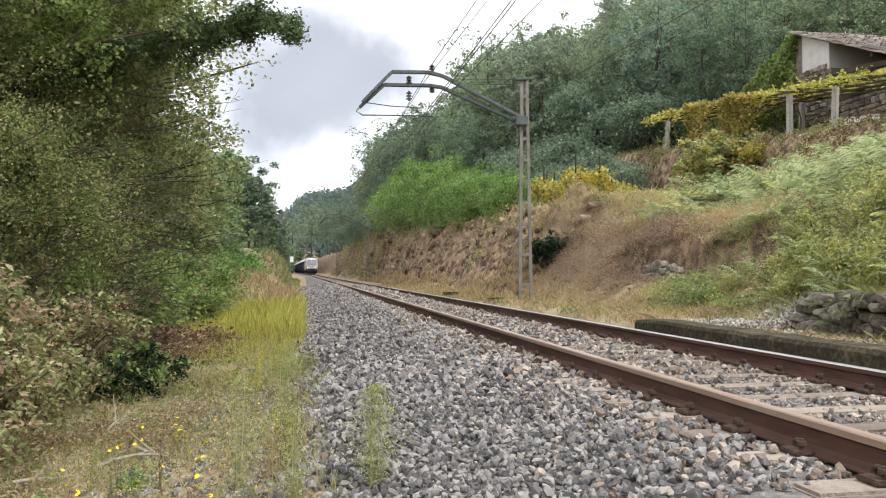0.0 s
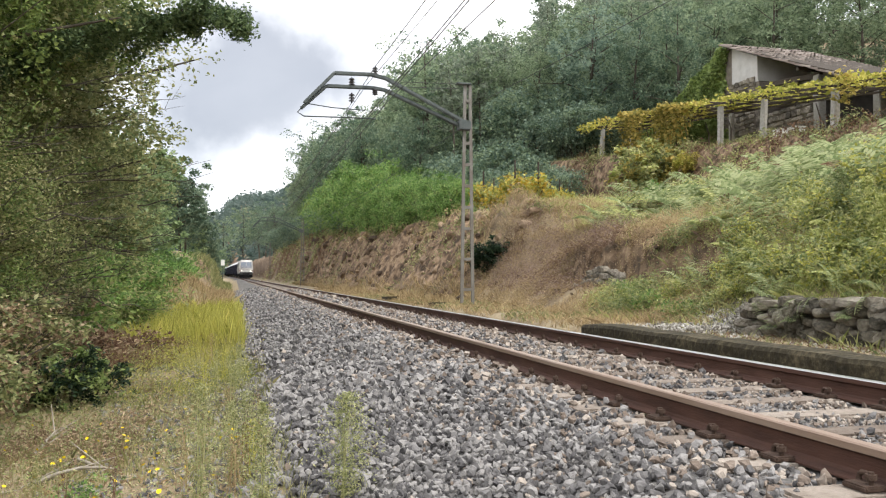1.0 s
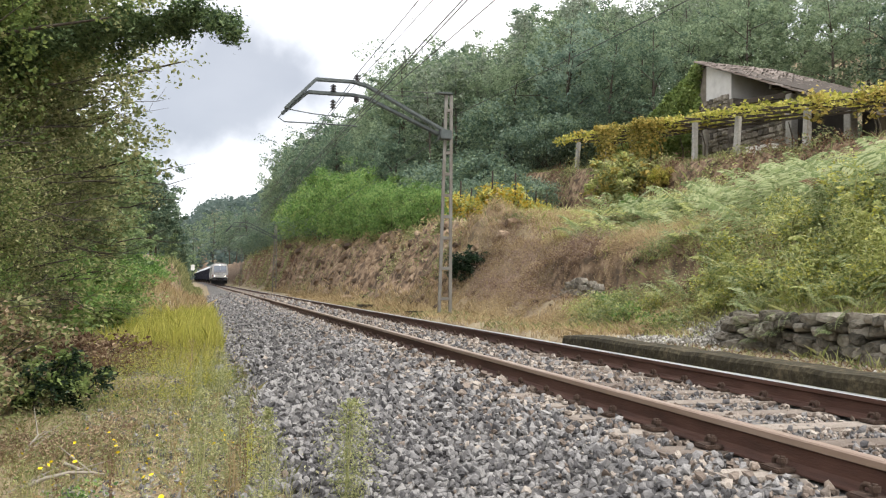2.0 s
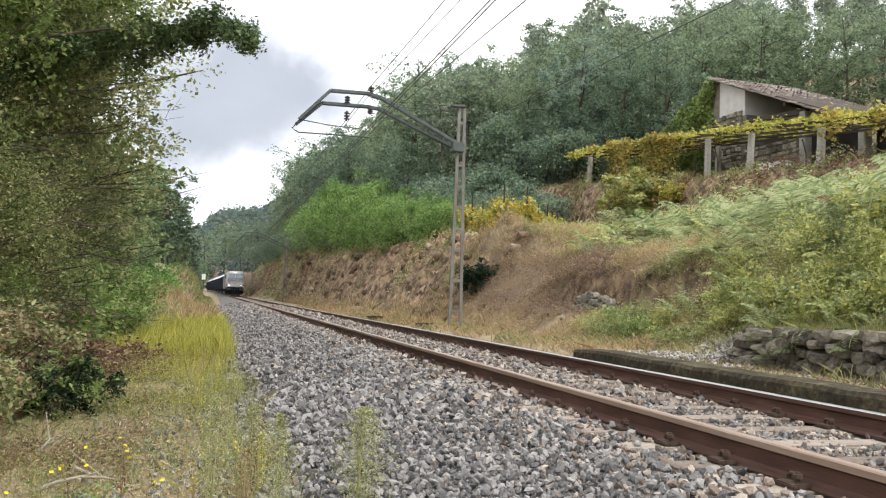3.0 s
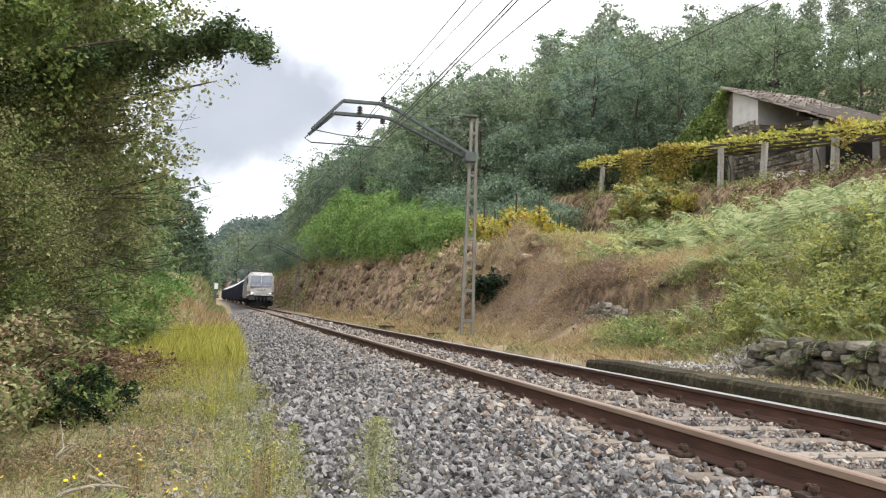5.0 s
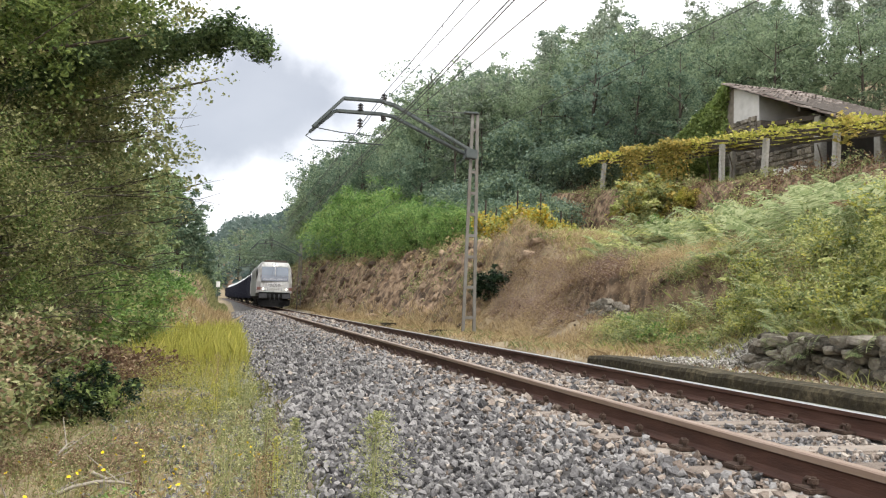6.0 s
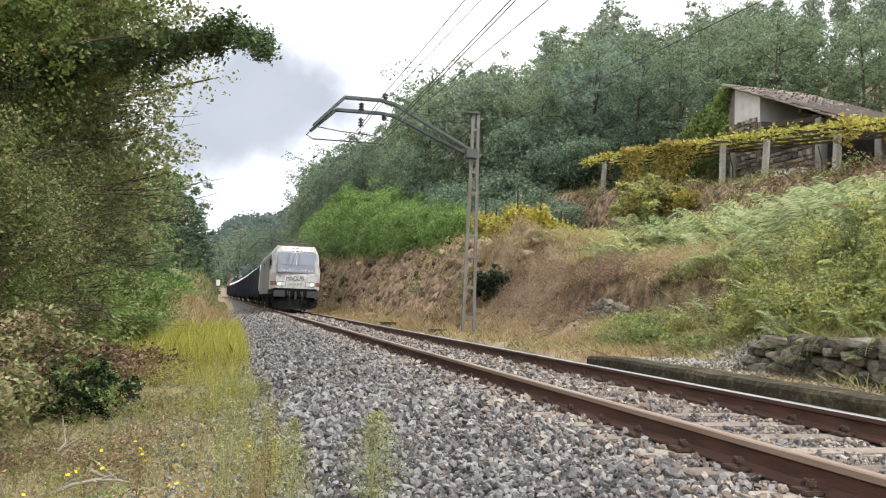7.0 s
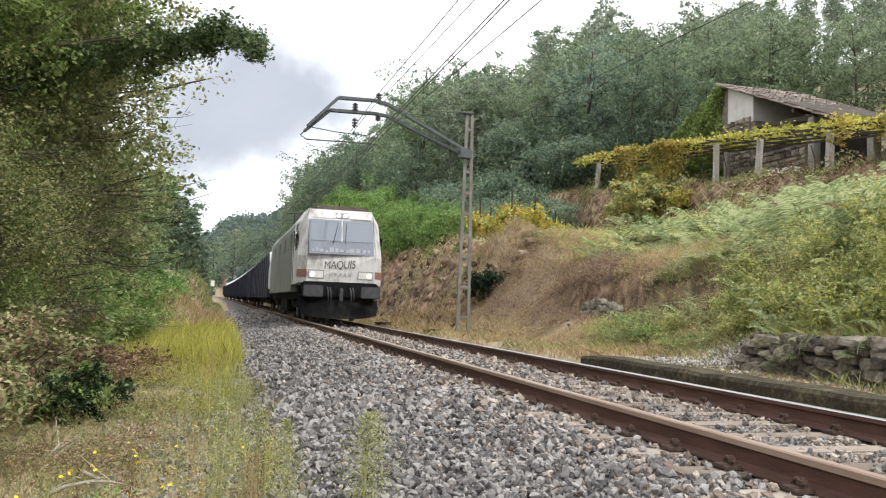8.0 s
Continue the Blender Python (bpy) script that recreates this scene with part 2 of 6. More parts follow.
def tube_np(paths, seg=5):
    """Tapered tubes along paths of (point, radius); returns verts, quads."""
    vs, fs, base = [], [], 0
    for p in paths:
        pts = np.array([q[0] for q in p], dtype=float)
        rad = [q[1] for q in p]
        for j in range(len(pts)):
            d = pts[min(j + 1, len(pts) - 1)] - pts[max(j - 1, 0)]
            d = d / (np.linalg.norm(d) + 1e-9)
            u = np.cross(d, (0.31, 0.9, 0.17))
            u /= np.linalg.norm(u) + 1e-9
            w = np.cross(d, u)
            for k in range(seg):
                a = 2 * math.pi * k / seg
                vs.append(pts[j] + rad[j] * (math.cos(a) * u + math.sin(a) * w))
        for j in range(len(pts) - 1):
            for k in range(seg):
                a, b = base + j * seg + k, base + j * seg + (k + 1) % seg
                fs.append((a, b, b + seg, a + seg))
        base += len(pts) * seg
    return vs, fs


def leaves_np(cent, size, droop=0.3, aspect=0.55, up=0.9):
    """Leaf quads (kite shaped, folded a little) at the centres."""
    n = len(cent)
    d = rng.normal(size=(n, 3))
    d[:, 2] = d[:, 2] * 0.6 - droop
    d /= np.linalg.norm(d, axis=1, keepdims=True)
    nn = rng.normal(size=(n, 3))
    nn[:, 2] += up * 2
    w = np.cross(d, nn)
    w /= np.linalg.norm(w, axis=1, keepdims=True) + 1e-9
    s = (size * rng.uniform(0.6, 1.35, n))[:, None]
    bend = np.cross(w, d) * s * 0.12
    v = np.stack([cent - d * s * 0.5, cent + w * s * aspect * 0.5 + bend, cent + d * s * 0.5, cent - w * s * aspect * 0.5 + bend], 1)
    return v.reshape(-1, 3), np.arange(4 * n).reshape(n, 4)

# ---- the lie of the land ----


def smooth01(t):
    t = np.clip(t, 0, 1)
    return t * t * (3 - 2 * t)


def track_x(y):
    return -np.maximum(0, np.asarray(y, dtype=float) - 20) ** 2 / 18000.0


def track_z(y):
    return 0.5 * (np.clip(np.asarray(y, dtype=float) - 20, 0, 250) / 181.0) ** 2


def lumps(x, y, s, seed=0.0):
    """Cheap smooth noise in -1..1."""
    x, y = np.asarray(x) / s + seed * 3.7, np.asarray(y) / s - seed * 1.9
    return (np.sin(x * 1.3 + 1.7 * np.sin(y * 0.9 + seed)) + np.sin(y * 1.7 + 1.3 * np.sin(x * 1.1 + 2 * seed)) + np.sin((x + y) * 2.3 + seed) * 0.6) / 2.6


LEFT = [(-400, 34), (-120, 14), (-60, 5), (-24, 0.6), (-12, -0.4), (-6, -0.62), (-4, -0.60), (-2.75, -0.50), (-2.45, -0.44), (-1.45, -0.33), (-0.85, -0.22), (-0.6, -0.2), (2.35, -0.2), (2.55, -0.22)]
NEAR = LEFT + [(2.8, -0.06), (3.9, -0.02), (4.1, 0.02), (5.3, 0.85), (6.1, 1.6), (6.8, 2.0), (9, 2.45), (17.3, 4.7), (18.5, 6.25), (26, 6.8), (34, 8.0), (60, 17), (120, 44), (400, 90)]
WALL = LEFT + [(2.8, -0.06), (3.9, -0.02), (4.15, 0.0), (4.4, 0.42), (5.3, 0.9), (6.1, 1.55), (6.8, 2.0), (9, 2.45), (17.3, 4.7), (18.5, 6.25), (26, 6.8), (34, 8.0), (60, 17), (120, 44), (400, 90)]
CUT = LEFT + [(3.2, -0.12), (3.9, 0.0), (4.5, 0.75), (5.1, 1.75), (5.8, 2.7), (6.5, 3.15), (8, 3.3), (14, 4.1), (20, 6.0), (30, 9.5), (60, 23), (120, 48), (400, 90)]


def ground_z(x, y):
    x, y = np.broadcast_arrays(np.asarray(x, dtype=float), np.asarray(y, dtype=float))
    u = x - track_x(y)
    prof = [np.interp(u, [p[0] for p in q], [p[1] for p in q]) for q in (NEAR, WALL, CUT)]
    w_wall = 1 - smooth01((y - 9.9) / 0.8)
    side = smooth01((u - 9) / 5)
    w_cut = smooth01((y - 20.5) / 6) * (1 - side) + smooth01((y - 52) / 14) * side
    z = prof[0] * (1 - w_wall) + prof[1] * w_wall
    z = z * (1 - w_cut) + prof[2] * w_cut
    z = z + np.where(u > 17.5, 0.085 * (np.clip(y, 12, 70) - 26), 0) * smooth01((u - 17.5) / 1.5) * (1 - smooth01((y - 60) / 40))
    z = z + np.where(u > 12, np.clip(y - 70, 0, 400) * 0.03, 0) * smooth01((u - 12) / 20)
    # a low broken scarp where old walling gave way
    scarp = smooth01((y - 11.8) / 1.2) * (1 - smooth01((y - 18.8) / 1.2))
    edge = 5.45 + 0.18 * lumps(x, y, 0.9, 9)
    z = z + scarp * 0.34 * (smooth01((u - edge) / 0.12) * (1 - smooth01((u - edge - 0.2) / 1.0)) - smooth01((u - edge + 0.7) / 0.6) * (1 - smooth01((u - edge) / 0.12)))
    # slopes are lumpy, the track bed is not
    rough = smooth01((u - 3.9) / 1.0) + smooth01((-2.7 - u) / 1.5)
    z = z + rough * (0.09 * lumps(x, y, 1.1, 1) + 0.05 * lumps(x, y, 0.45, 2) * (u < 8) + 0.12 * lumps(x, y, 3.1, 3))
    cliff = smooth01((u - 4.0) / 0.4) * (1 - smooth01((u - 6.6) / 0.8)) * w_cut
    z = z + cliff * (0.22 * lumps(x, y, 0.62, 4) + 0.26 * lumps(x * 1.7, y, 0.27, 5) + 0.3 * lumps(x, y, 2.2, 6))
    z = z + 1.9 * smooth01((y - 38) / 62) * smooth01((u - 4.2) / 1.7)
    # grassy mound and rocky cutting on the other side
    z = z + 1.25 * np.exp(-((u + 5.2) / 1.5) ** 2 - ((y - 38) / 6.0) ** 2)
    rock = smooth01((y - 58) / 8) * (1 - smooth01((y - 150) / 30))
    z = z + rock * smooth01((-3.7 - u) / 1.5) * (2.8 + 0.5 * lumps(x, y, 1.5, 7))
    z = z + track_z(y)
    far = smooth01((y - 330) / 420)
    z = z + far * (42 + 5 * lumps(x, y, 90, 8) + 0.02 * np.clip(x, -400, 400))
    # the valley opens ahead: its floor and far side stay low
    brow = np.interp((x + 3) / np.maximum(y, 1), (-0.3, 0.05, 0.15, 0.4), (0.095, 0.095, 0.17, 0.3))
    low = 0.7 + np.maximum(y, 1) * brow - 5.5
    return np.where((y > 150) & (u > 9), np.minimum(z, np.maximum(low, track_z(y) + 2)), np.where(y > 150, np.minimum(z, np.maximum(low, z * 0 + 1.5)), z))


def spread(lo, hi, step):
    return list(np.arange(lo, hi, step))


GX = [-400, -250, -160, -100, -70, -50, -36] + spread(-26, -8, 1.5) + spread(-8, -2.8, 0.22) + spread(-2.8, 3.6, 0.3) + spread(3.6, 8, 0.13) + spread(8, 20, 0.4) + spread(20, 46, 1.5) + spread(46, 130, 7) + [160, 220, 300, 400]
GY = spread(-60, -4, 7) + spread(-4, 3, 0.5) + spread(3, 27, 0.22) + spread(27, 80, 0.3) + spread(80, 160, 1.0) + spread(160, 330, 6) + spread(330, 1000, 22)

M_LAND = material("earth_and_dry_grass", [(0.142, 0.102, 0.064), (0.23, 0.177, 0.111), (0.315, 0.257, 0.163), (0.25, 0.234, 0.118)], 0.95, 3.2, 1.0, 16)


def build_ground():
    xs, ys = np.array(GX), np.array(GY)
    X, Y = np.meshgrid(xs, ys)
    Z = ground_z(X, Y)
    inside = (X > -2.5) & (X < 2.6) & (Y < 330)
    Z = np.where(inside & (Y < 200), Z - 0.06, Z)
    v = np.stack([X, Y, Z], -1).reshape(-1, 3)
    nx, ny = len(xs), len(ys)
    i = np.arange(nx * ny).reshape(ny, nx)
    f = np.stack([i[:-1, :-1], i[:-1, 1:], i[1:, 1:], i[1:, :-1]], -1).reshape(-1, 4)
    U = X - track_x(Y)
    bare = smooth01((U - 3.9) / 0.5) * (1 - smooth01((U - 6.3 + 0.5 * lumps(X, Y, 1.3, 2)) / 0.7)) * smooth01((Y - 23 + 2 * lumps(X, Y, 1.0, 3)) / 4)
    bare = bare + smooth01((U - 17.1) / 0.3) * (1 - smooth01((U - 18.7) / 0.5)) * (Y < 60)
    bare = bare + 0.8 * smooth01((U - 18.6) / 0.5) * (U < 40) * (Y < 60) * (Y > 5)
    bare = bare + smooth01((-3.6 - U) / 0.3) * (1 - smooth01((-5.4 - U) / 0.6)) * smooth01((Y - 60) / 5) * (1 - smooth01((Y - 150) / 20))
    bare = bare + 0.9 * smooth01((U - 5.1) / 0.2) * (1 - smooth01((U - 5.85) / 0.25)) * smooth01((Y - 11.8) / 1) * (1 - smooth01((Y - 19) / 1))
    bare = np.clip(bare, 0, 1)
    # the cut faces show bare rock and earth
    m = M_LAND
    nd, ln = m.node_tree.nodes, m.node_tree.links
    b = nd["Principled BSDF"]
    old = b.inputs["Base Color"].links[0].from_socket
    b.inputs["Normal"].links[0].from_node.inputs["Distance"].default_value = 0.05
    b.inputs["Normal"].links[0].from_node.inputs["Strength"].default_value = 0.6
    zone = nd.new("ShaderNodeAttribute")
    zone.attribute_name = "bare"
    no = nd.new("ShaderNodeTexNoise")
    no.inputs["Scale"].default_value, no.inputs["Detail"].default_value = 3.1, 9.0
    co = nd.new("ShaderNodeTexCoord")
    ln.new(co.outputs["Object"], no.inputs["Vector"])
    ramp = nd.new("ShaderNodeValToRGB")
    ramp.color_ramp.elements.new(0.5)
    for e, p, c in zip(ramp.color_ramp.elements, (0.38, 0.5, 0.64), ((0.055, 0.036, 0.022), (0.165, 0.108, 0.066), (0.31, 0.22, 0.142))):
        e.position, e.color = p, (*c, 1)
    ln.new(no.outputs["Fac"], ramp.inputs[0])
    mx = nd.new("ShaderNodeMix")
    mx.data_type = "RGBA"
    ln.new(zone.outputs["Fac"], mx.inputs[0])
    ln.new(old, mx.inputs[6])
    ln.new(ramp.outputs[0], mx.inputs[7])
    ln.new(mx.outputs[2], b.inputs["Base Color"])
    me = mesh_np("ground", v, f, m, smooth=True)
    me.attributes.new("bare", "FLOAT", "POINT").data.foreach_set("value", bare.astype(np.float32).ravel())
    ob = new("ground", me)
    return tagged(ob, "earthy railway cutting with dry grass and brown rock slopes", "ground", kind="structure")


ground = build_ground()

# ---- track ----


def curve_rows(y0, y1):
    ys = [y0]
    while ys[-1] < y1:
        ys.append(ys[-1] + (0.6 if ys[-1] < 20 else 4.0))
    return ys


def sweep(name, profile, x0, y0, y1, mats, index):
    """Sweep a closed cross-section along the track."""
    ys = curve_rows(y0, y1)
    k = len(profile)
    v, f, mi = [], [], []
    for y in ys:
        for px, pz in profile:
            v.append((x0 + px + float(track_x(y)), y, pz + float(track_z(y))))
    for j in range(len(ys) - 1):
        for a in range(k):
            b = (a + 1) % k
            f.append((j * k + a, j * k + b, (j + 1) * k + b, (j + 1) * k + a))
            mi.append(index[a])
    return mesh_np(name, v, f, mats, index=mi)


RAIL = [(-0.07, -0.172), (0.07, -0.172), (0.07, -0.162), (0.024, -0.148), (0.011, -0.13), (0.011, -0.055), (0.036, -0.04), (0.036, -0.008), (0.028, 0.0), (-0.028, 0.0), (-0.036, -0.008), (-0.036, -0.04), (-0.011, -0.055), (-0.011, -0.13), (-0.024, -0.148), (-0.07, -0.162)]
RAIL_IDX = [0, 0, 0, 0, 0, 0, 0, 1, 1, 1, 1, 0, 0, 0, 0, 0]
GAUGE = 1.74
for gx, lab, top in ((0.0, "rusted steel rail with a dull brown running surface", M_HEAD), (GAUGE, "rusted steel rail with a polished bright running surface", M_SHINE)):
    idx = list(RAIL_IDX)
    if gx:
        idx[10] = 0
    rail = new("rail", sweep("rail", RAIL, gx, -14, 420, [M_RAIL, top], idx))
    tagged(rail, lab, "rail", "rails", "structure")


def ballast_z(x, y):
    u = np.asarray(x, dtype=float) - track_x(y)
    return np.interp(u, [-2.62, -2.45, -1.45, -0.85, -0.6, 2.35, 2.62], [-0.50, -0.45, -0.33, -0.215, -0.195, -0.195, -0.3]) + track_z(y)


def build_ballast():
    us = np.array([-2.62, -2.45, -2.2, -1.95, -1.7, -1.45, -1.15, -0.85, -0.6, -0.2, 0.3, 0.87, 1.4, 2.0, 2.35, 2.62])
    ys = np.array(curve_rows(-14, 420))
    U, Y = np.meshgrid(us, ys)
    X = U + track_x(Y)
    Z = ballast_z(X, Y) + 0.012 * lumps(X, Y, 0.2, 3)
    v = np.stack([X, Y, Z], -1).reshape(-1, 3)
    nx, ny = len(us), len(ys)
    i = np.arange(nx * ny).reshape(ny, nx)
    f = np.stack([i[:-1, :-1], i[:-1, 1:], i[1:, 1:], i[1:, :-1]], -1).reshape(-1, 4)
    ob = new("ballast", mesh_np("ballast", v, f, M_BED))
    return tagged(ob, "bed of grey crushed granite ballast under the track", "ballast", kind="structure")


ballast = build_ballast()


def stone_shapes(count, seed):
    """Angular crushed stones: skewed blocks with knocked-off corners."""
    r = np.random.default_rng(seed)
    cube = np.array([(x, y, z) for x in (-1, 1) for y in (-1, 1) for z in (-1, 1)], dtype=float) * 0.4
    quads = ((0, 1, 3, 2), (4, 6, 7, 5), (0, 4, 5, 1), (2, 3, 7, 6), (0, 2, 6, 4), (1, 5, 7, 3))
    tris = np.array([t for a, b, c, d in quads for t in ((a, b, c), (a, c, d))])
    out = []
    for _ in range(count):
        v = cube + r.normal(0, 0.09, cube.shape)
        v *= (1.0, r.uniform(0.6, 0.95), r.uniform(0.5, 0.8))
        v[r.integers(0, 8)] *= 0.55
        v[r.integers(0, 8)] *= 0.7
        out.append((v, tris))
    return out


def chip_shapes(count, seed):
    """Rounder faceted chips for the stones close by."""
    r = np.random.default_rng(seed)
    out = []
    for _ in range(count):
        bm = bmesh.new()
        bmesh.ops.create_icosphere(bm, subdivisions=1, radius=0.5)
        v = np.array([q.co[:] for q in bm.verts])
        f = np.array([[q.index for q in p.verts] for p in bm.faces])
        bm.free()
        for _k in range(8):
            d = r.normal(size=3)
            d /= np.linalg.norm(d)
            over = np.maximum(v @ d - r.uniform(0.19, 0.33), 0)
            v = v - over[:, None] * d
        v = (v + r.normal(0, 0.045, v.shape)) * (1.15, r.uniform(0.7, 1.0), r.uniform(0.55, 0.9))
        out.append((v, f))
    return out


CHIPS = chip_shapes(14, 5)
SHAPES = stone_shapes(14, 3)


def random_turns(n):
    q = rng.normal(size=(n, 4))
    q /= np.linalg.norm(q, axis=1, keepdims=True)
    w, x, y, z = q.T
    return np.stack([np.stack([1 - 2 * (y * y + z * z), 2 * (x * y - z * w), 2 * (x * z + y * w)], -1),
                     np.stack([2 * (x * y + z * w), 1 - 2 * (x * x + z * z), 2 * (y * z - x * w)], -1),
                     np.stack([2 * (x * z - y * w), 2 * (y * z + x * w), 1 - 2 * (x * x + y * y)], -1)], 1)


def stones_mesh(name, pos, size, mat, shapes):
    vs, fs, base = [], [], 0
    pick = rng.integers(0, len(shapes), len(pos))
    turn = random_turns(len(pos))
    for k, (v, f) in enumerate(shapes):
        sel = np.where(pick == k)[0]
        if not len(sel):
            continue
        w = np.einsum("nij,vj->nvi", turn[sel], v) * size[sel][:, None, None] + pos[sel][:, None, :]
        vs.append(w.reshape(-1, 3))
        fs.append((f[None] + (np.arange(len(sel)) * len(v))[:, None, None] + base).reshape(-1, 3))
        base += len(sel) * len(v)
    return mesh_np(name, np.concatenate(vs), np.concatenate(fs), mat)


def scatter_stones():
    zones = (  # u0, u1, y0, y1, per square metre, size
        (-2.75, -0.1, 2.8, 10, 900, 0.053), (-2.75, -0.1, 10, 16, 480, 0.058), (-2.7, -0.1, 16, 34, 330, 0.058), (-2.7, -0.1, 34, 70, 90, 0.095),
        (0.1, 1.64, 2.2, 10, 650, 0.045), (0.1, 1.64, 10, 26, 330, 0.055), (0.1, 1.64, 26, 60, 80, 0.1), (1.84, 2.6, 3, 14, 380, 0.055), (1.84, 2.6, 14, 30, 160, 0.07))
    grey, rusty = [], []
    for u0, u1, y0, y1, dens, s in zones:
        n = int((u1 - u0) * (y1 - y0) * dens)
        u, y = rng.uniform(u0, u1, n), rng.uniform(y0, y1, n)
        x = u + track_x(y)
        size = s * np.clip(rng.lognormal(0, 0.28, n), 0.5, 1.7)
        z = ballast_z(x, y) + size * rng.uniform(-0.25, 0.65, n)
        tall = (y + 0.0) % 0.6
        on_sleeper = (np.abs(tall - SLEEPER_PHASE) < 0.14) & (u > -0.52) & (u < 2.28)
        near_rail = (np.abs(u) < 0.13) | (np.abs(u - GAUGE) < 0.13)
        keep = ~(near_rail | (on_sleeper & (rng.random(n) < 0.86)))
        p = np.stack([x, y, z], -1)
        dust = np.exp(-np.minimum(np.abs(u), np.abs(u - GAUGE)) / 0.55) + 0.25 * (u > 0) * (u < GAUGE)
        red = rng.random(n) < np.clip(dust * 0.9, 0.03, 0.9)
        grey.append(np.c_[p, size][keep & ~red])
        rusty.append(np.c_[p, size][keep & red])
    for rows, mat in ((np.concatenate(grey), M_STONE), (np.concatenate(rusty), M_RUSTY_STONE)):
        close = rows[:, 1] < 6.5
        for part_rows, shapes in ((rows[close], CHIPS), (rows[~close], SHAPES)):
            ob = attach("loose_stones", stones_mesh("loose_stones", part_rows[:, :3], part_rows[:, 3], mat, shapes), ballast)
            tagged(ob, kind="stuff")


SLEEPER_PHASE = 0.4


def fastener(parent, x, side):
    """Rail clip: base lug, bolt with nut and a curled spring."""
    z0 = -0.168
    e = attach("fastener", None, parent)
    e.location = (x + side * 0.118, 0, z0)
    e.scale = (1.15, 1.15, 1.1)
    bm = box((0, 0, 0.012), (0.1, 0.13, 0.024), 0.006)
    part("base_plate", bm, M_CLIP, e)
    bm = rod((0, -0.035, 0.01), (0, -0.035, 0.075), 0.011, seg=8)
    add_rod(bm, (0, -0.035, 0.045), (0, -0.035, 0.066), 0.022, seg=6)
    part("bolt", bm, M_CLIP, e)
    pts = [((-side * 0.03 + 0.0, 0.035 + 0.028 * math.cos(a), 0.03 + 0.026 * math.sin(a)), 0.011) for a in np.linspace(-0.6, 5.2, 11)]
    v, f = tube_np([pts], 6)
    attach("spring", mesh_np("spring", v, f, M_CLIP, True), e)
    return e


def build_sleeper():
    ob = empty("sleeper", pose(0, 0, 0), "pale weathered sleeper half buried in ballast under the rails", "sleeper", "sleepers under the track")
    bm = bmesh.new()
    add_box(bm, (0.87, 0, -0.235), (2.7, 0.235, 0.13), 0.015)
    part("body", bm, M_SLEEPER, ob)
    for x, side in ((0, -1), (0, 1), (GAUGE, -1), (GAUGE, 1)):
        fastener(ob, x, side)
    return ob


sleeper = build_sleeper()
SLEEPER_YS = [0.4 + 0.6 * k for k in range(4, 82)]
sleeper.matrix_world = pose(0, SLEEPER_YS[0], 0)
for y in SLEEPER_YS[1:]:
    copy_thing(sleeper, pose(float(track_x(y)), y, float(track_z(y)), 0, 0, random.uniform(-0.6, 0.6)))


def far_sleepers():
    bm = bmesh.new()
    for k in range(140):
        y = SLEEPER_YS[-1] + 0.6 * (k + 1)
        add_box(bm, (0.87 + float(track_x(y)), y, -0.235 + float(track_z(y))), (2.7, 0.235, 0.13))
    ob = new("sleepers", bm_mesh("sleepers", bm, M_SLEEPER))
    tagged(ob, "row of pale sleepers under the track far along the line", "sleepers", kind="stuff")


far_sleepers()
scatter_stones()

# ---- overhead line ----


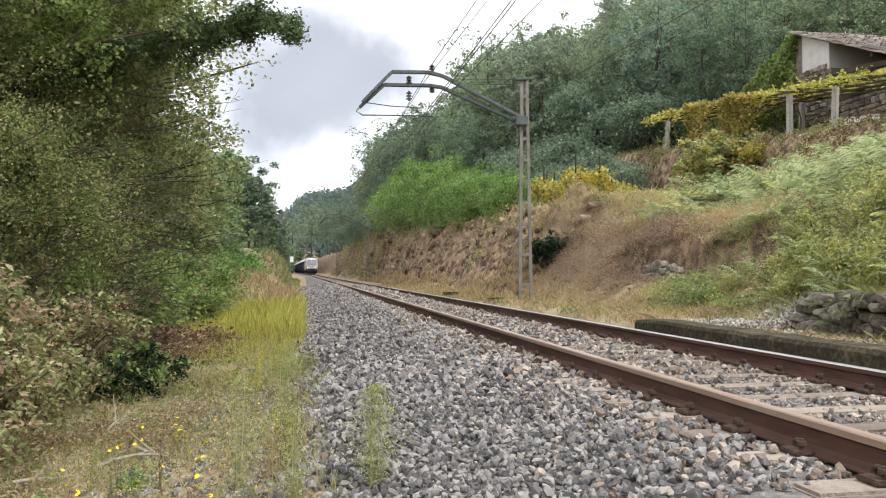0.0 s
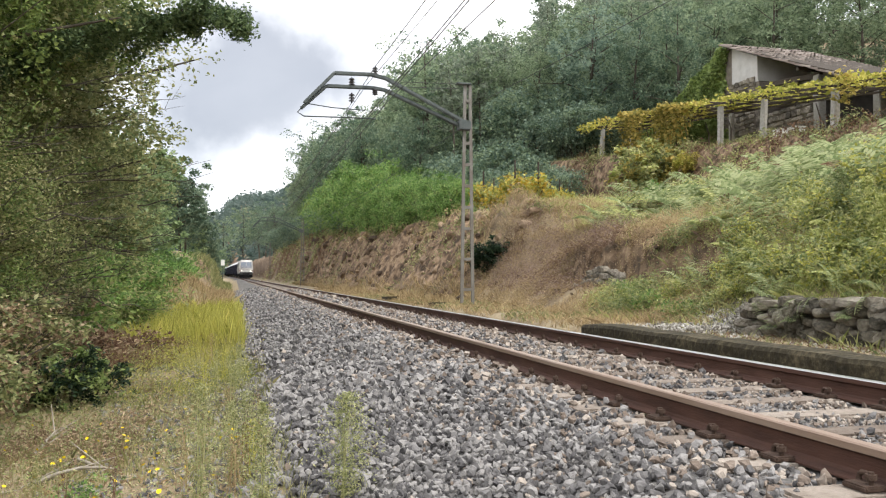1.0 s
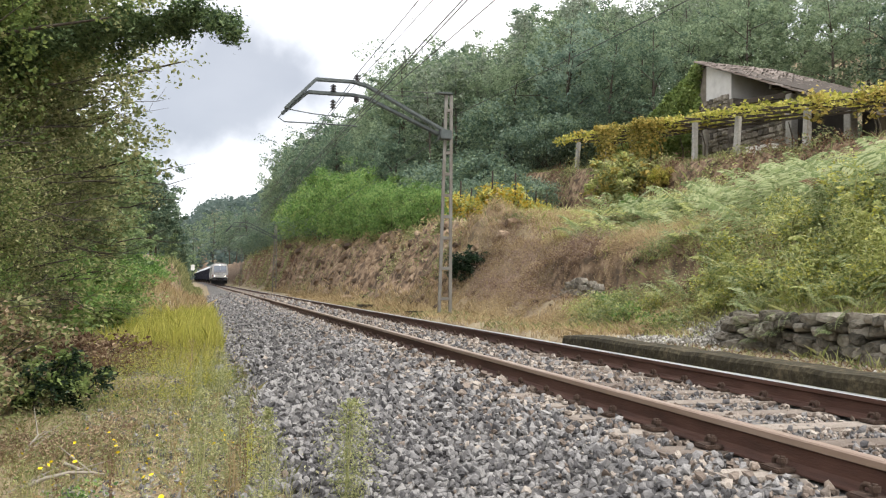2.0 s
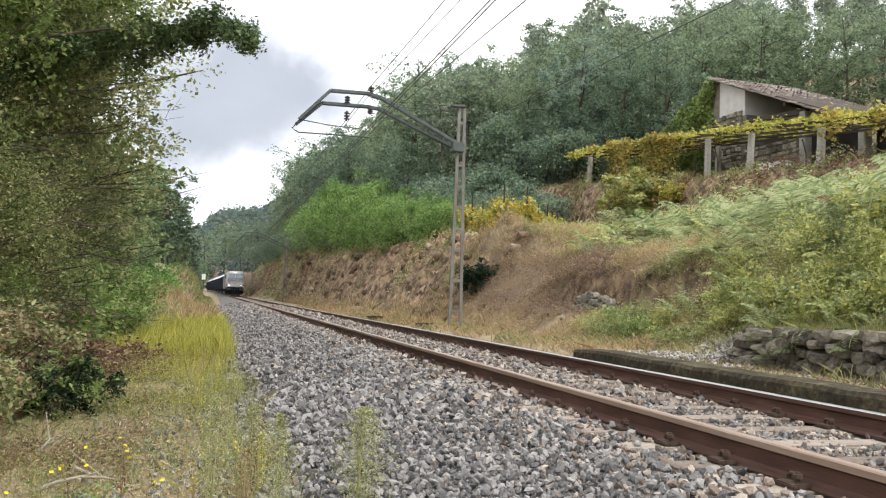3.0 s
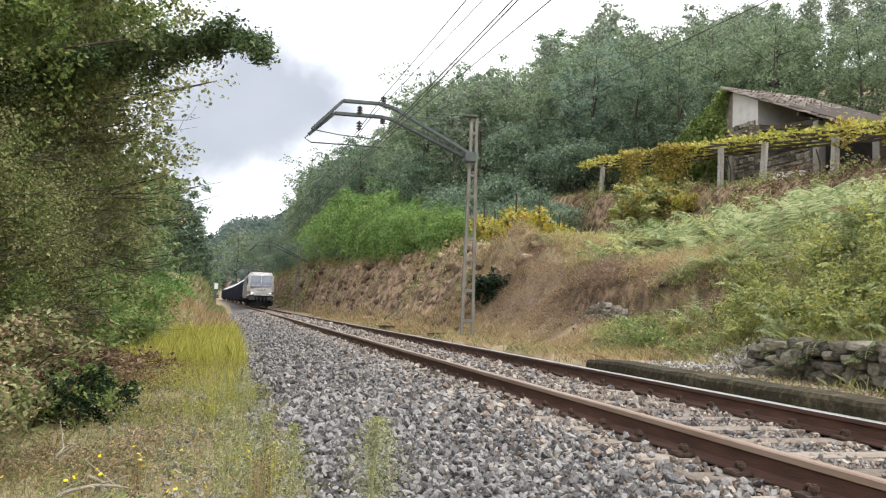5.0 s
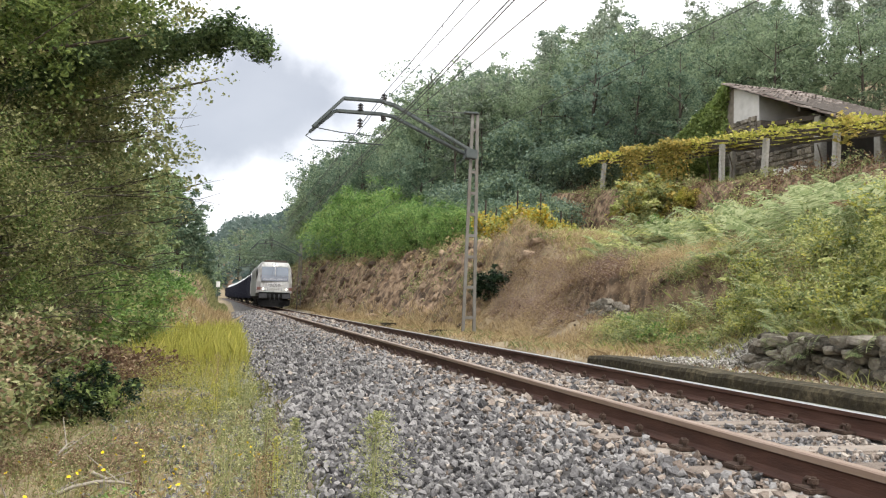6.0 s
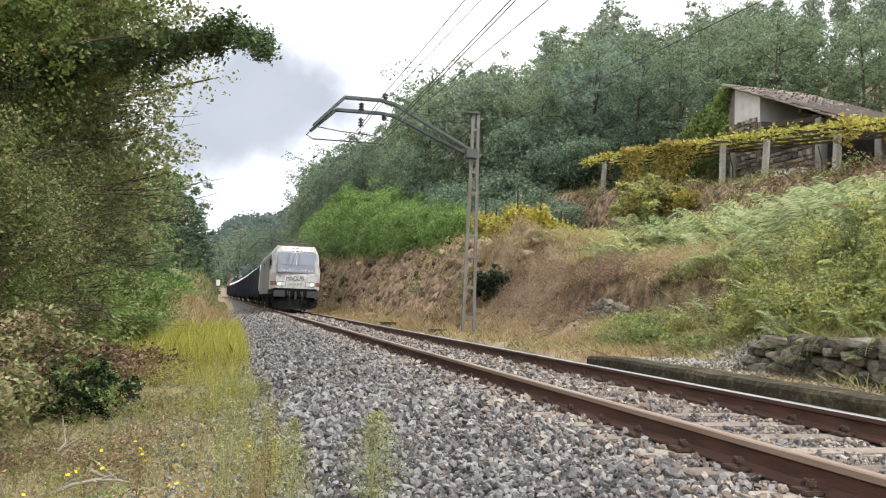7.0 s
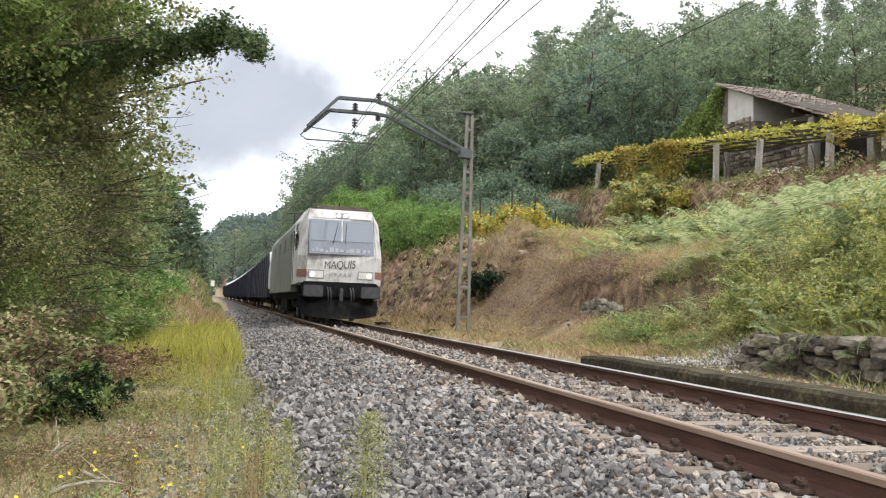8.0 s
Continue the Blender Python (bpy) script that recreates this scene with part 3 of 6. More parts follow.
def build_pole(y, x=3.51, full=True):
    base = float(track_z(y)) - 0.25
    ob = empty("catenary_pole", pose(x + float(track_x(y)), y, float(track_z(y)) - 0.14), "grey lattice steel catenary pole with cantilever arm beside the track", "catenary pole", "poles of the overhead line")
    H, w0, w1 = 6.3, 0.168, 0.072

    def edge(s, z):
        return s * (w0 + (w1 - w0) * max(z, 0) / H)

    for s, nm in ((-1, "upright"), (1, "upright")):
        bm = bar((edge(s, 0), 0, -0.4), (edge(s, H), 0, H), 0.06, 0.085)
        part(nm, bm, M_POLE, ob)
    z = 0.55
    while z < H - 0.1:
        part("batten", box((0, 0, z), (2 * abs(edge(1, z)) - 0.05, 0.075, 0.085), 0.004), M_POLE, ob)
        z += 0.60 if z > 1.5 else 0.85
    part("cap_bracket", box((-0.12, 0, H + 0.03), (0.42, 0.2, 0.05), 0.01), M_STEEL, ob)
    part("footing", box((0, 0, -0.35), (0.8, 0.8, 0.5), 0.02), M_CONC, ob, "weathered concrete footing")
    # cantilever: two bent beams rising from the pole, level over the track, then turned down
    arm_hi = [(-0.05, 5.22), (-2.35, 6.34), (-2.75, 6.42), (-3.75, 6.40), (-4.55, 5.55)]
    arm_lo = [(-0.05, 5.08), (-2.35, 6.04), (-2.7, 6.08), (-3.95, 6.06), (-4.62, 5.42)]
    for pts, dy in ((arm_hi, -0.05), (arm_lo, 0.05)):
        bm = bmesh.new()
        for off in (-0.06, 0.06):
            for (xa, za), (xb, zb) in zip(pts, pts[1:]):
                add_bar(bm, (xa, dy + off, za), (xb, dy + off, zb), 0.045, 0.075)
        part("cantilever_beam", bm, M_STEEL, ob, "dark bent steel arm")
    part("hinge_plate", box((-0.1, 0, 5.15), (0.34, 0.3, 0.26), 0.02), M_STEEL, ob)
    pts = [((x0, 0, z0), 0.018) for x0, z0 in ((-4.5, 5.56), (-4.72, 5.3), (-4.55, 5.2), (-3.3, 5.22), (-2.6, 5.22))]
    v, f = tube_np([pts], 6)
    attach("steady_tube", mesh_np("steady_tube", v, f, M_STEEL, True), ob)
    v, f = tube_np([[((x0, 0, z0), 0.014) for x0, z0 in ((-4.5, 5.55), (-3.8, 5.47), (-2.9, 5.44))]], 6)
    attach("registration_arm", mesh_np("registration_arm", v, f, M_STEEL, True), ob)
    for xi, z0, z1 in ((-2.63, 6.40, 6.66), (-3.27, 6.08, 6.32), (-3.27, 5.62, 5.9), (-2.63, 5.86, 6.06)):
        bm = rod((xi, 0, z0), (xi, 0, z1), 0.022, seg=8)
        for j in range(3):
            zz = z0 + (z1 - z0) * (0.25 + 0.28 * j)
            add_rod(bm, (xi, 0, zz - 0.018), (xi, 0, zz + 0.018), 0.085, 0.06, 12)
        part("insulator", bm, M_DARK, ob, "dark ribbed insulator")
    for zt in (6.18, 6.32):
        v, f = tube_np([[((-2.3, 0, zt - 0.05), 0.01), ((-0.3, 0, zt), 0.01)]], 5)
        attach("stay_wire", mesh_np("stay_wire", v, f, M_WIRE), ob)
    return ob


for py in (21.9, 78.0, 138.0):
    build_pole(py)


def wire(name, pts, r, label, sag=0.0, n=10):
    path = []
    for a, b in zip(pts, pts[1:]):
        for j in range(n):
            t = j / n
            p = np.array(a) * (1 - t) + np.array(b) * t
            p[2] -= 4 * sag * t * (1 - t)
            path.append((p, r))
    path.append((np.array(pts[-1], dtype=float), r))
    v, f = tube_np([path], 5)
    return tagged(new(name, mesh_np(name, v, f, M_WIRE, True)), label, "overhead wire", "wires of the overhead line")


wire("messenger_wire", [(1.3, -32, 6.7), (0.88, 21.9, 6.52), (0.5, 78, 6.8), (-0.3, 138, 6.95), (-2, 220, 7.2)], 0.012, "grey stranded messenger wire above the contact wires", 0.35)
wire("auxiliary_wire", [(2.3, -32, 6.3), (0.62, 21.9, 5.97), (0.4, 78, 6.2), (-0.4, 138, 6.4), (-2, 220, 6.8)], 0.009, "thin grey auxiliary wire of the overhead line", 0.15)
for dx in (-0.035, 0.035):
    wire("contact_wire", [(0.9 + dx, -32, 5.25), (0.66 + dx, 21.9, 5.09), (0.5 + dx, 78, 5.35), (-0.4 + dx, 138, 5.6), (-2 + dx, 220, 6.0)], 0.011, "grooved contact wire over the track", 0.03)
wire("earth_wire", [(3.3, -32, 5.85), (1.3, 21.9, 5.66), (1.0, 78, 5.5), (0.2, 138, 5.8)], 0.011, "grey earth wire above the track", 0.1)
wire("feeder_wire", [(8.6, -32, 6.4), (3.62, 21.9, 5.55), (3.5, 22.05, 5.06), (3.2, 78, 5.2), (2.6, 138, 5.6)], 0.009, "grey feeder cable along the poles", 0.25)
for y in (9.5, 15.5, 31, 38, 45):
    wire("dropper", [(0.9, y, 6.35), (0.68, y, 5.1)], 0.006, "thin vertical dropper between the overhead wires", 0.0, 2)


def build_signal():
    y = 165.0
    ob = empty("signal_post", pose(-4.0 + float(track_x(y)), y, float(ground_z(-4.0 + float(track_x(y)), y))), "small white trackside marker on a thin grey post", "signal")
    part("post", rod((0, 0, -0.3), (0, 0, 3.2), 0.06), M_STEEL, ob)
    part("board", box((0, -0.1, 3.6), (0.7, 0.06, 1.1), 0.02), M_WHITE, ob, "white marker board")
    return ob

# ---- train ----
M_WHITE = material("white_paint", [(0.62, 0.62, 0.6), (0.78, 0.78, 0.76)], 0.5, 5, 0.05)
M_BODY = material("dirty_silver_paint", [(0.17, 0.155, 0.14), (0.5, 0.495, 0.485), (0.58, 0.58, 0.57)], 0.6, 5.5, 0.15, 30, stretch=(1, 1, 0.35))
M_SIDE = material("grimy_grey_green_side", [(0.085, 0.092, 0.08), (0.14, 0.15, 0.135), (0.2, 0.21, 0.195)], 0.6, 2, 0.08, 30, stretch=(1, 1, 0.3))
M_BLACK = material("black_underframe", [(0.005, 0.005, 0.006), (0.011, 0.011, 0.011), (0.026, 0.024, 0.023)], 0.9, 6, 0.3, 40, spec=0.06)
M_BUFFER = material("dusty_grey_buffer", [(0.03, 0.03, 0.033), (0.07, 0.07, 0.074)], 0.7, 6, 0.2, 40)
M_RED = material("faded_red_stripe", [(0.2, 0.085, 0.07), (0.3, 0.15, 0.13)], 0.6, 8, 0.05)
M_MASK = material("blue_grey_mask", [(0.13, 0.145, 0.18), (0.2, 0.215, 0.25)], 0.5, 5, 0.05)
M_NAVY = material("navy_wagon_side", [(0.010, 0.011, 0.020), (0.022, 0.024, 0.040), (0.045, 0.047, 0.065)], 0.7, 2.5, 0.2, 30, stretch=(1, 1, 0.3))
M_INK = material("spray_ink", [(0.03, 0.025, 0.03), (0.07, 0.06, 0.06)], 0.6, 20, 0.0)
M_PALEINK = material("pale_spray_ink", [(0.32, 0.33, 0.37), (0.47, 0.47, 0.5)], 0.6, 20, 0.0)
M_ROOF = material("rusty_roof_gear", [(0.05, 0.042, 0.035), (0.13, 0.105, 0.085)], 0.8, 6, 0.2, 40)


def glass(name, tint):
    m = bpy.data.materials.new(name)
    m.use_nodes = True
    b = m.node_tree.nodes["Principled BSDF"]
    b.inputs["Base Color"].default_value = (*tint, 1)
    b.inputs["Roughness"].default_value = 0.06
    b.inputs["Specular IOR Level"].default_value = 1.0
    b.inputs["Coat Weight"].default_value = 1.0
    b.inputs["Coat Roughness"].default_value = 0.03
    return m


def glow(name, col, power):
    m = bpy.data.materials.new(name)
    m.use_nodes = True
    b = m.node_tree.nodes["Principled BSDF"]
    b.inputs["Emission Color"].default_value = (*col, 1)
    b.inputs["Emission Strength"].default_value = power
    b.inputs["Base Color"].default_value = (*col, 1)
    return m


M_GLASS = glass("windscreen_glass", (0.10, 0.125, 0.16))
M_LAMP = glow("headlamp_glow", (1.0, 0.88, 0.68), 5.0)
M_LENS = material("headlamp_glass", [(0.5, 0.5, 0.48), (0.65, 0.64, 0.6)], 0.2, 9, 0.0)


def loft(sections, caps=True):
    """Skin a row of closed sections of equal length."""
    bm = bmesh.new()
    rings = [[bm.verts.new(p) for p in s] for s in sections]
    k = len(rings[0])
    for a, b in zip(rings, rings[1:]):
        for j in range(k):
            bm.faces.new((a[j], a[(j + 1) % k], b[(j + 1) % k], b[j]))
    if caps:
        bm.faces.new(rings[0][::-1])
        bm.faces.new(rings[-1])
    bmesh.ops.recalc_face_normals(bm, faces=bm.faces)
    return bm


def add_text(body, size, parent, m, mat, name, label="", shear=0.0):
    cu = bpy.data.curves.new(name, "FONT")
    cu.body, cu.size, cu.extrude, cu.align_x, cu.align_y = body, size, 0.003, "CENTER", "CENTER"
    cu.shear = shear
    cu.offset = 0.0
    tmp = new("lettering", cu)
    dep = bpy.context.evaluated_depsgraph_get()
    me = bpy.data.meshes.new_from_object(tmp.evaluated_get(dep))
    bpy.data.objects.remove(tmp)
    me.materials.clear()
    me.materials.append(mat)
    ob = attach(name, me, parent, label)
    ob.matrix_local = m
    return ob


def bogie(parent, y, wheels):
    b = attach("bogie", None, parent)
    b.location = (0, y, 0)
    bm = bmesh.new()
    for s in (-1, 1):
        add_box(bm, (s * 1.08, 0, 0.62), (0.18, 3.3, 0.3), 0.05)
        add_box(bm, (s * 1.12, 0, 0.82), (0.25, 0.9, 0.3), 0.04)
    add_box(bm, (0, 0, 0.65), (2.0, 0.5, 0.3), 0.03)
    part("bogie_frame", bm, M_BLACK, b)
    for yy in wheels:
        bm = bmesh.new()
        for s in (-1, 1):
            add_rod(bm, (s * 0.80, yy, 0.56), (s * 0.94, yy, 0.56), 0.55, 0.53, 24)
        add_rod(bm, (-0.8, yy, 0.56), (0.8, yy, 0.56), 0.09, seg=10)
        part("wheelset", bm, M_BUFFER, b)
    return b


def build_locomotive():
    """Front face at the origin, looking towards -y; body runs to +y."""
    ob = empty("locomotive", pose(0.87, 200, 0), "grimy silver electric locomotive with spray-painted front and lit headlamps", "locomotive")
    L = 18.9

    def sec(y, w0, w1, w2, zb, z1, z2, zt):
        return [(-w0, y, zb), (w0, y, zb), (w0, y, z1), (w1, y, z2), (w2, y, zt), (-w2, y, zt), (-w1, y, z2), (-w0, y, z1)]

    # cab: broad nose, raked windscreen, corners drawn in
    face = [(-1.17, 0.03, 1.4), (1.17, 0.03, 1.4), (1.17, 0.0, 2.28), (1.15, 0.42, 3.56), (1.1, 0.62, 3.93), (-1.1, 0.62, 3.93), (-1.15, 0.42, 3.56), (-1.17, 0.0, 2.28)]
    mid = [(-1.46, 0.42, 1.32), (1.46, 0.42, 1.32), (1.46, 0.4, 2.28), (1.36, 0.78, 3.5), (1.12, 0.92, 3.97), (-1.12, 0.92, 3.97), (-1.36, 0.78, 3.5), (-1.46, 0.4, 2.28)]
    back = sec(2.6, 1.47, 1.42, 1.1, 1.3, 2.6, 3.55, 4.0)
    part("cab", loft([face, mid, back]), M_BODY, ob, "scratched silver-white cab")
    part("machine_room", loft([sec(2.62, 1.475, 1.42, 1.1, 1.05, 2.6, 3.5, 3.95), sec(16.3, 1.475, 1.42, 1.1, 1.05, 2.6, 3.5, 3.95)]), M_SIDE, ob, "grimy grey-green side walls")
    rear = [(x, L - y, z) for x, y, z in face][::-1]
    rmid = [(x, L - y, z) for x, y, z in mid][::-1]
    part("rear_cab", loft([[(x, L - y, z) for x, y, z in back][::-1], rmid, rear]), M_BODY, ob)

    def on_face(x, z):
        """A point on the front, and how far it leans back."""
        y = 0.03 - 0.03 * (z - 1.4) / 0.88 if z < 2.28 else 0.42 * (z - 2.28) / 1.28 if z < 3.56 else 0.42 + 0.2 * (z - 3.56) / 0.37
        return Vector((x, y, z))

    def plate(name, x0, x1, z0, z1, mat, out=0.012, thick=0.02, label="", bev=0.006):
        a, b = on_face((x0 + x1) / 2, z0), on_face((x0 + x1) / 2, z1)
        lean = math.atan2(b.y - a.y, b.z - a.z)
        m = Matrix.Translation((a + b) / 2) @ Matrix.Rotation(-lean, 4, "X")
        return part(name, box((0, -out + thick / 2, 0), (x1 - x0, thick, (b - a).length), bev, m), mat, ob, label)

    plate("windscreen_mask", -1.12, 1.12, 2.34, 3.56, M_MASK, 0.006, 0.03, "blue-grey windscreen surround with scrawled band")
    plate("windscreen_pane", -1.08, -0.02, 2.80, 3.5, M_GLASS, 0.022, 0.02, "flat reflecting windscreen pane")
    plate("windscreen_pane", 0.04, 1.08, 2.80, 3.5, M_GLASS, 0.022, 0.02, "flat reflecting windscreen pane")
    plate("headboard", -1.06, -0.24, 3.62, 3.84, M_BODY, 0.015, 0.02)
    plate("headboard", 0.3, 1.06, 3.62, 3.84, M_BODY, 0.015, 0.02)
    plate("lamp_housing", -0.19, 0.23, 3.63, 3.83, M_MASK, 0.015, 0.03)
    for x in (-0.1, 0.14):
        c = on_face(x, 3.73)
        part("top_lamp", rod(c + Vector((0, -0.07, 0)), c + Vector((0, 0.03, 0)), 0.055, seg=14), M_LAMP, ob, "lit warm white top lamp")
    for s in (-1, 1):
        plate("headlamp_rim", s * 0.85 - 0.27, s * 0.85 + 0.27, 1.5, 1.79, M_MASK, 0.012, 0.02, "dark headlamp surround")
        plate("headlamp_housing", s * 0.85 - 0.245, s * 0.85 + 0.245, 1.525, 1.765, M_LENS, 0.018, 0.03)
        c = on_face(s * 0.97, 1.645)
        part("headlamp", rod(c + Vector((0, -0.035, 0)), c, 0.06, seg=14), M_LAMP, ob, "lit warm white headlamp")
        # red stripe round the corner
        bm = bmesh.new()
        q = [bm.verts.new(p) for p in ((s * 1.18, 0.02, 1.55), (s * 1.475, 0.405, 1.55), (s * 1.475, 0.40, 1.8), (s * 1.18, 0.01, 1.8))]
        r = [bm.verts.new(v.co + Vector((-s * 0.02, 0.02, 0))) for v in q]
        for j in range(4):
            bm.faces.new((q[j], q[(j + 1) % 4], r[(j + 1) % 4], r[j]))
        bm.faces.new(q)
        bm.faces.new(r[::-1])
        bmesh.ops.recalc_face_normals(bm, faces=bm.faces)
        part("corner_stripe", bm, M_RED, ob, "faded red corner stripe")
        # buffer
        bm = rod((s * 0.97, 0.0, 1.06), (s * 0.97, -0.42, 1.06), 0.11, seg=12)
        part("buffer_stem", bm, M_BLACK, ob)
        part("buffer_head", box((s * 0.97, -0.47, 1.06), (0.66, 0.09, 0.4), 0.03), M_BUFFER, ob, "dusty grey rectangular buffer")
        part("mirror_camera", box((s * 1.47, 0.8, 2.9), (0.08, 0.16, 0.3), 0.02), M_BLACK, ob)
        # cab side window and door
        part("side_window", box((s * 1.435, 1.55, 2.95), (0.04, 0.55, 0.7), 0.02, None), M_GLASS, ob)
        part("cab_door", box((s * 1.468, 2.1, 2.3), (0.03, 0.06, 1.9), 0.005), M_BLACK, ob)
        for k in range(4):
            part("side_grille", box((s * 1.47, 4.2 + 3.2 * k, 2.95), (0.03, 1.9, 0.55), 0.01), M_SIDE, ob)
        for k in range(2):
            part("step", box((s * 1.3, 0.75, 0.55 + 0.35 * k), (0.3, 0.35, 0.05), 0.01), M_BLACK, ob)
    part("front_beam", box((0, 0.22, 1.12), (2.6, 0.5, 0.54), 0.05), M_BLACK, ob)
    plate("centre_pillar", -0.012, 0.032, 2.78, 3.53, M_BODY, 0.028, 0.03, "pale pillar between the panes")
    part("drag_box", box((0, 0.3, 0.86), (2.3, 0.4, 0.4), 0.04), M_BLACK, ob)
    bm = bmesh.new()
    rows = []
    for k in range(13):
        t = k / 6 - 1
        x, low = 1.36 * t, 0.15 + 0.13 * abs(t) ** 3
        y = -0.2 + 0.34 * t * t
        rows.append([bm.verts.new(p) for p in ((x, y + 0.24, 0.8), (x, y + 0.1, 0.55), (x * 0.97, y, low + 0.12), (x * 0.95, y - 0.07, low), (x * 0.95, y + 0.06, low), (x, y + 0.36, 0.8))])
    for p, q in zip(rows, rows[1:]):
        for j in range(6):
            bm.faces.new((p[j], q[j], q[(j + 1) % 6], p[(j + 1) % 6]))
    bm.faces.new(rows[0])
    bm.faces.new(rows[-1][::-1])
    bmesh.ops.recalc_face_normals(bm, faces=bm.faces)
    part("snow_plough", bm, M_BLACK, ob, "black curved track clearer")
    part("hook", box((0, -0.12, 1.05), (0.12, 0.4, 0.3), 0.03), M_BUFFER, ob)
    part("coupling", box((0, -0.3, 0.9), (0.12, 0.06, 0.32), 0.025), M_BUFFER, ob, "grey chain coupling link")
    for x in (-0.45, -0.36, 0.33, 0.42):
        pts = [((x, -0.02, 1.2), 0.025), ((x, -0.22, 1.12), 0.025), ((x + 0.02, -0.24, 0.86), 0.025), ((x + 0.04, -0.05, 0.72), 0.025)]
        v, f = tube_np([pts], 6)
        attach("brake_hose", mesh_np("brake_hose", v, f, M_BUFFER, True), ob)
    for x0, x1 in ((-0.3, -0.12), (0.12, 0.17)):
        a, b = on_face(x0, 2.72), on_face(x1, 3.45)
        part("wiper", bar(a + Vector((0, -0.05, 0)), b + Vector((0, -0.05, 0)), 0.014, 0.014), M_BLACK, ob)
    # spray paint
    add_text("MAQUIS", 0.36, ob, pose(-0.06, -0.004, 1.98, 88, -3, 0) @ Matrix.Diagonal((0.82, 1.05, 1, 1)), M_INK, "spray_lettering", "black spray-painted scrawl", 0.15)
    bm = bmesh.new()
    x = -0.98
    rnd = random.Random(4)
    while x < 0.98:
        w = rnd.uniform(0.08, 0.16)
        h = rnd.uniform(0.07, 0.19)
        c = on_face(x, 2.47 + rnd.uniform(-0.03, 0.03))
        add_box(bm, (c.x, c.y - 0.022, c.z), (w, 0.006, h), 0.002, Matrix.Identity(4))
        x += w + rnd.uniform(0.03, 0.07)
    part("spray_bars", bm, M_PALEINK, ob, "pale spray-painted band")
    for j in range(5):
        part("number_bar", box((-0.34 + 0.16 * j, 0.012, 1.66), (0.09, 0.02, 0.1), 0.003), M_CONC, ob)
    v, f = tube_np([[((-1.482, 0.75 + 0.35 * math.sin(k * 1.9), 2.55 + 0.09 * k), 0.022) for k in range(10)], [((-1.485, 1.0 + 0.25 * math.cos(k * 2.3), 2.5 + 0.07 * k), 0.018) for k in range(9)]], 5)
    attach("side_scrawl", mesh_np("side_scrawl", v, f, M_INK), ob, "black scrawl on the cab side")
    # roof gear
    part("roof_fairing", box((0.1, 4.6, 4.06), (1.9, 6.5, 0.22), 0.06), M_ROOF, ob, "rust-stained roof fairing")
    part("roof_fairing", box((0, 13.0, 4.03), (1.7, 6.5, 0.12), 0.04), M_ROOF, ob, "rust-stained roof fairing")
    for x in (-0.7, 0.7):
        part("horn", rod((x, 1.2, 4.02), (x, 1.5, 4.12), 0.07, 0.04), M_ROOF, ob)
    part("aerial", rod((0.05, 1.6, 4.0), (0.05, 1.6, 4.32), 0.02), M_BLACK, ob)
    for x in (-0.5, 0.5):
        for yy in (3.4, 5.2):
            part("roof_insulator", rod((x, yy, 4.05), (x, yy, 4.3), 0.06, 0.05), M_DARK, ob)
    bm = bmesh.new()
    for x in (-0.55, 0.55):
        add_rod(bm, (x, 14.2, 4.25), (x * 0.7, 16.0, 4.75), 0.025)
        add_rod(bm, (x * 0.7, 16.0, 4.75), (x * 0.9, 14.6, 5.2), 0.02)
    add_rod(bm, (-0.8, 14.6, 5.2), (0.8, 14.6, 5.2), 0.03)
    part("pantograph", bm, M_BUFFER, ob)
    part("underframe", box((0, L / 2, 0.95), (2.5, L - 3.0, 0.35), 0.05), M_BLACK, ob)
    part("transformer", box((0, L / 2, 0.6), (2.4, 4.2, 0.7), 0.06), M_BLACK, ob)
    bogie(ob, 4.2, (-1.3, 1.3))
    bogie(ob, L - 4.2, (-1.3, 1.3))
    return ob


CAR_PAINTS = [material("white_car_paint", [(0.6, 0.6, 0.6), (0.72, 0.72, 0.72)], 0.35, 2, 0.0), material("silver_car_paint", [(0.35, 0.37, 0.4), (0.5, 0.52, 0.55)], 0.35, 2, 0.0)]


def car_body(y, z):
    def s(yy, w, z0, z1, wt):
        return [(-w, yy, z0), (w, yy, z0), (wt, yy, z1), (-wt, yy, z1)]
    return loft([s(y, 0.7, z + 0.3, z + 0.6, 0.65), s(y + 0.9, 0.85, z + 0.25, z + 0.95, 0.8), s(y + 1.6, 0.86, z + 0.25, z + 1.42, 0.6), s(y + 3.1, 0.86, z + 0.25, z + 1.45, 0.6), s(y + 3.9, 0.85, z + 0.25, z + 1.0, 0.75), s(y + 4.2, 0.75, z + 0.3, z + 0.7, 0.7)])


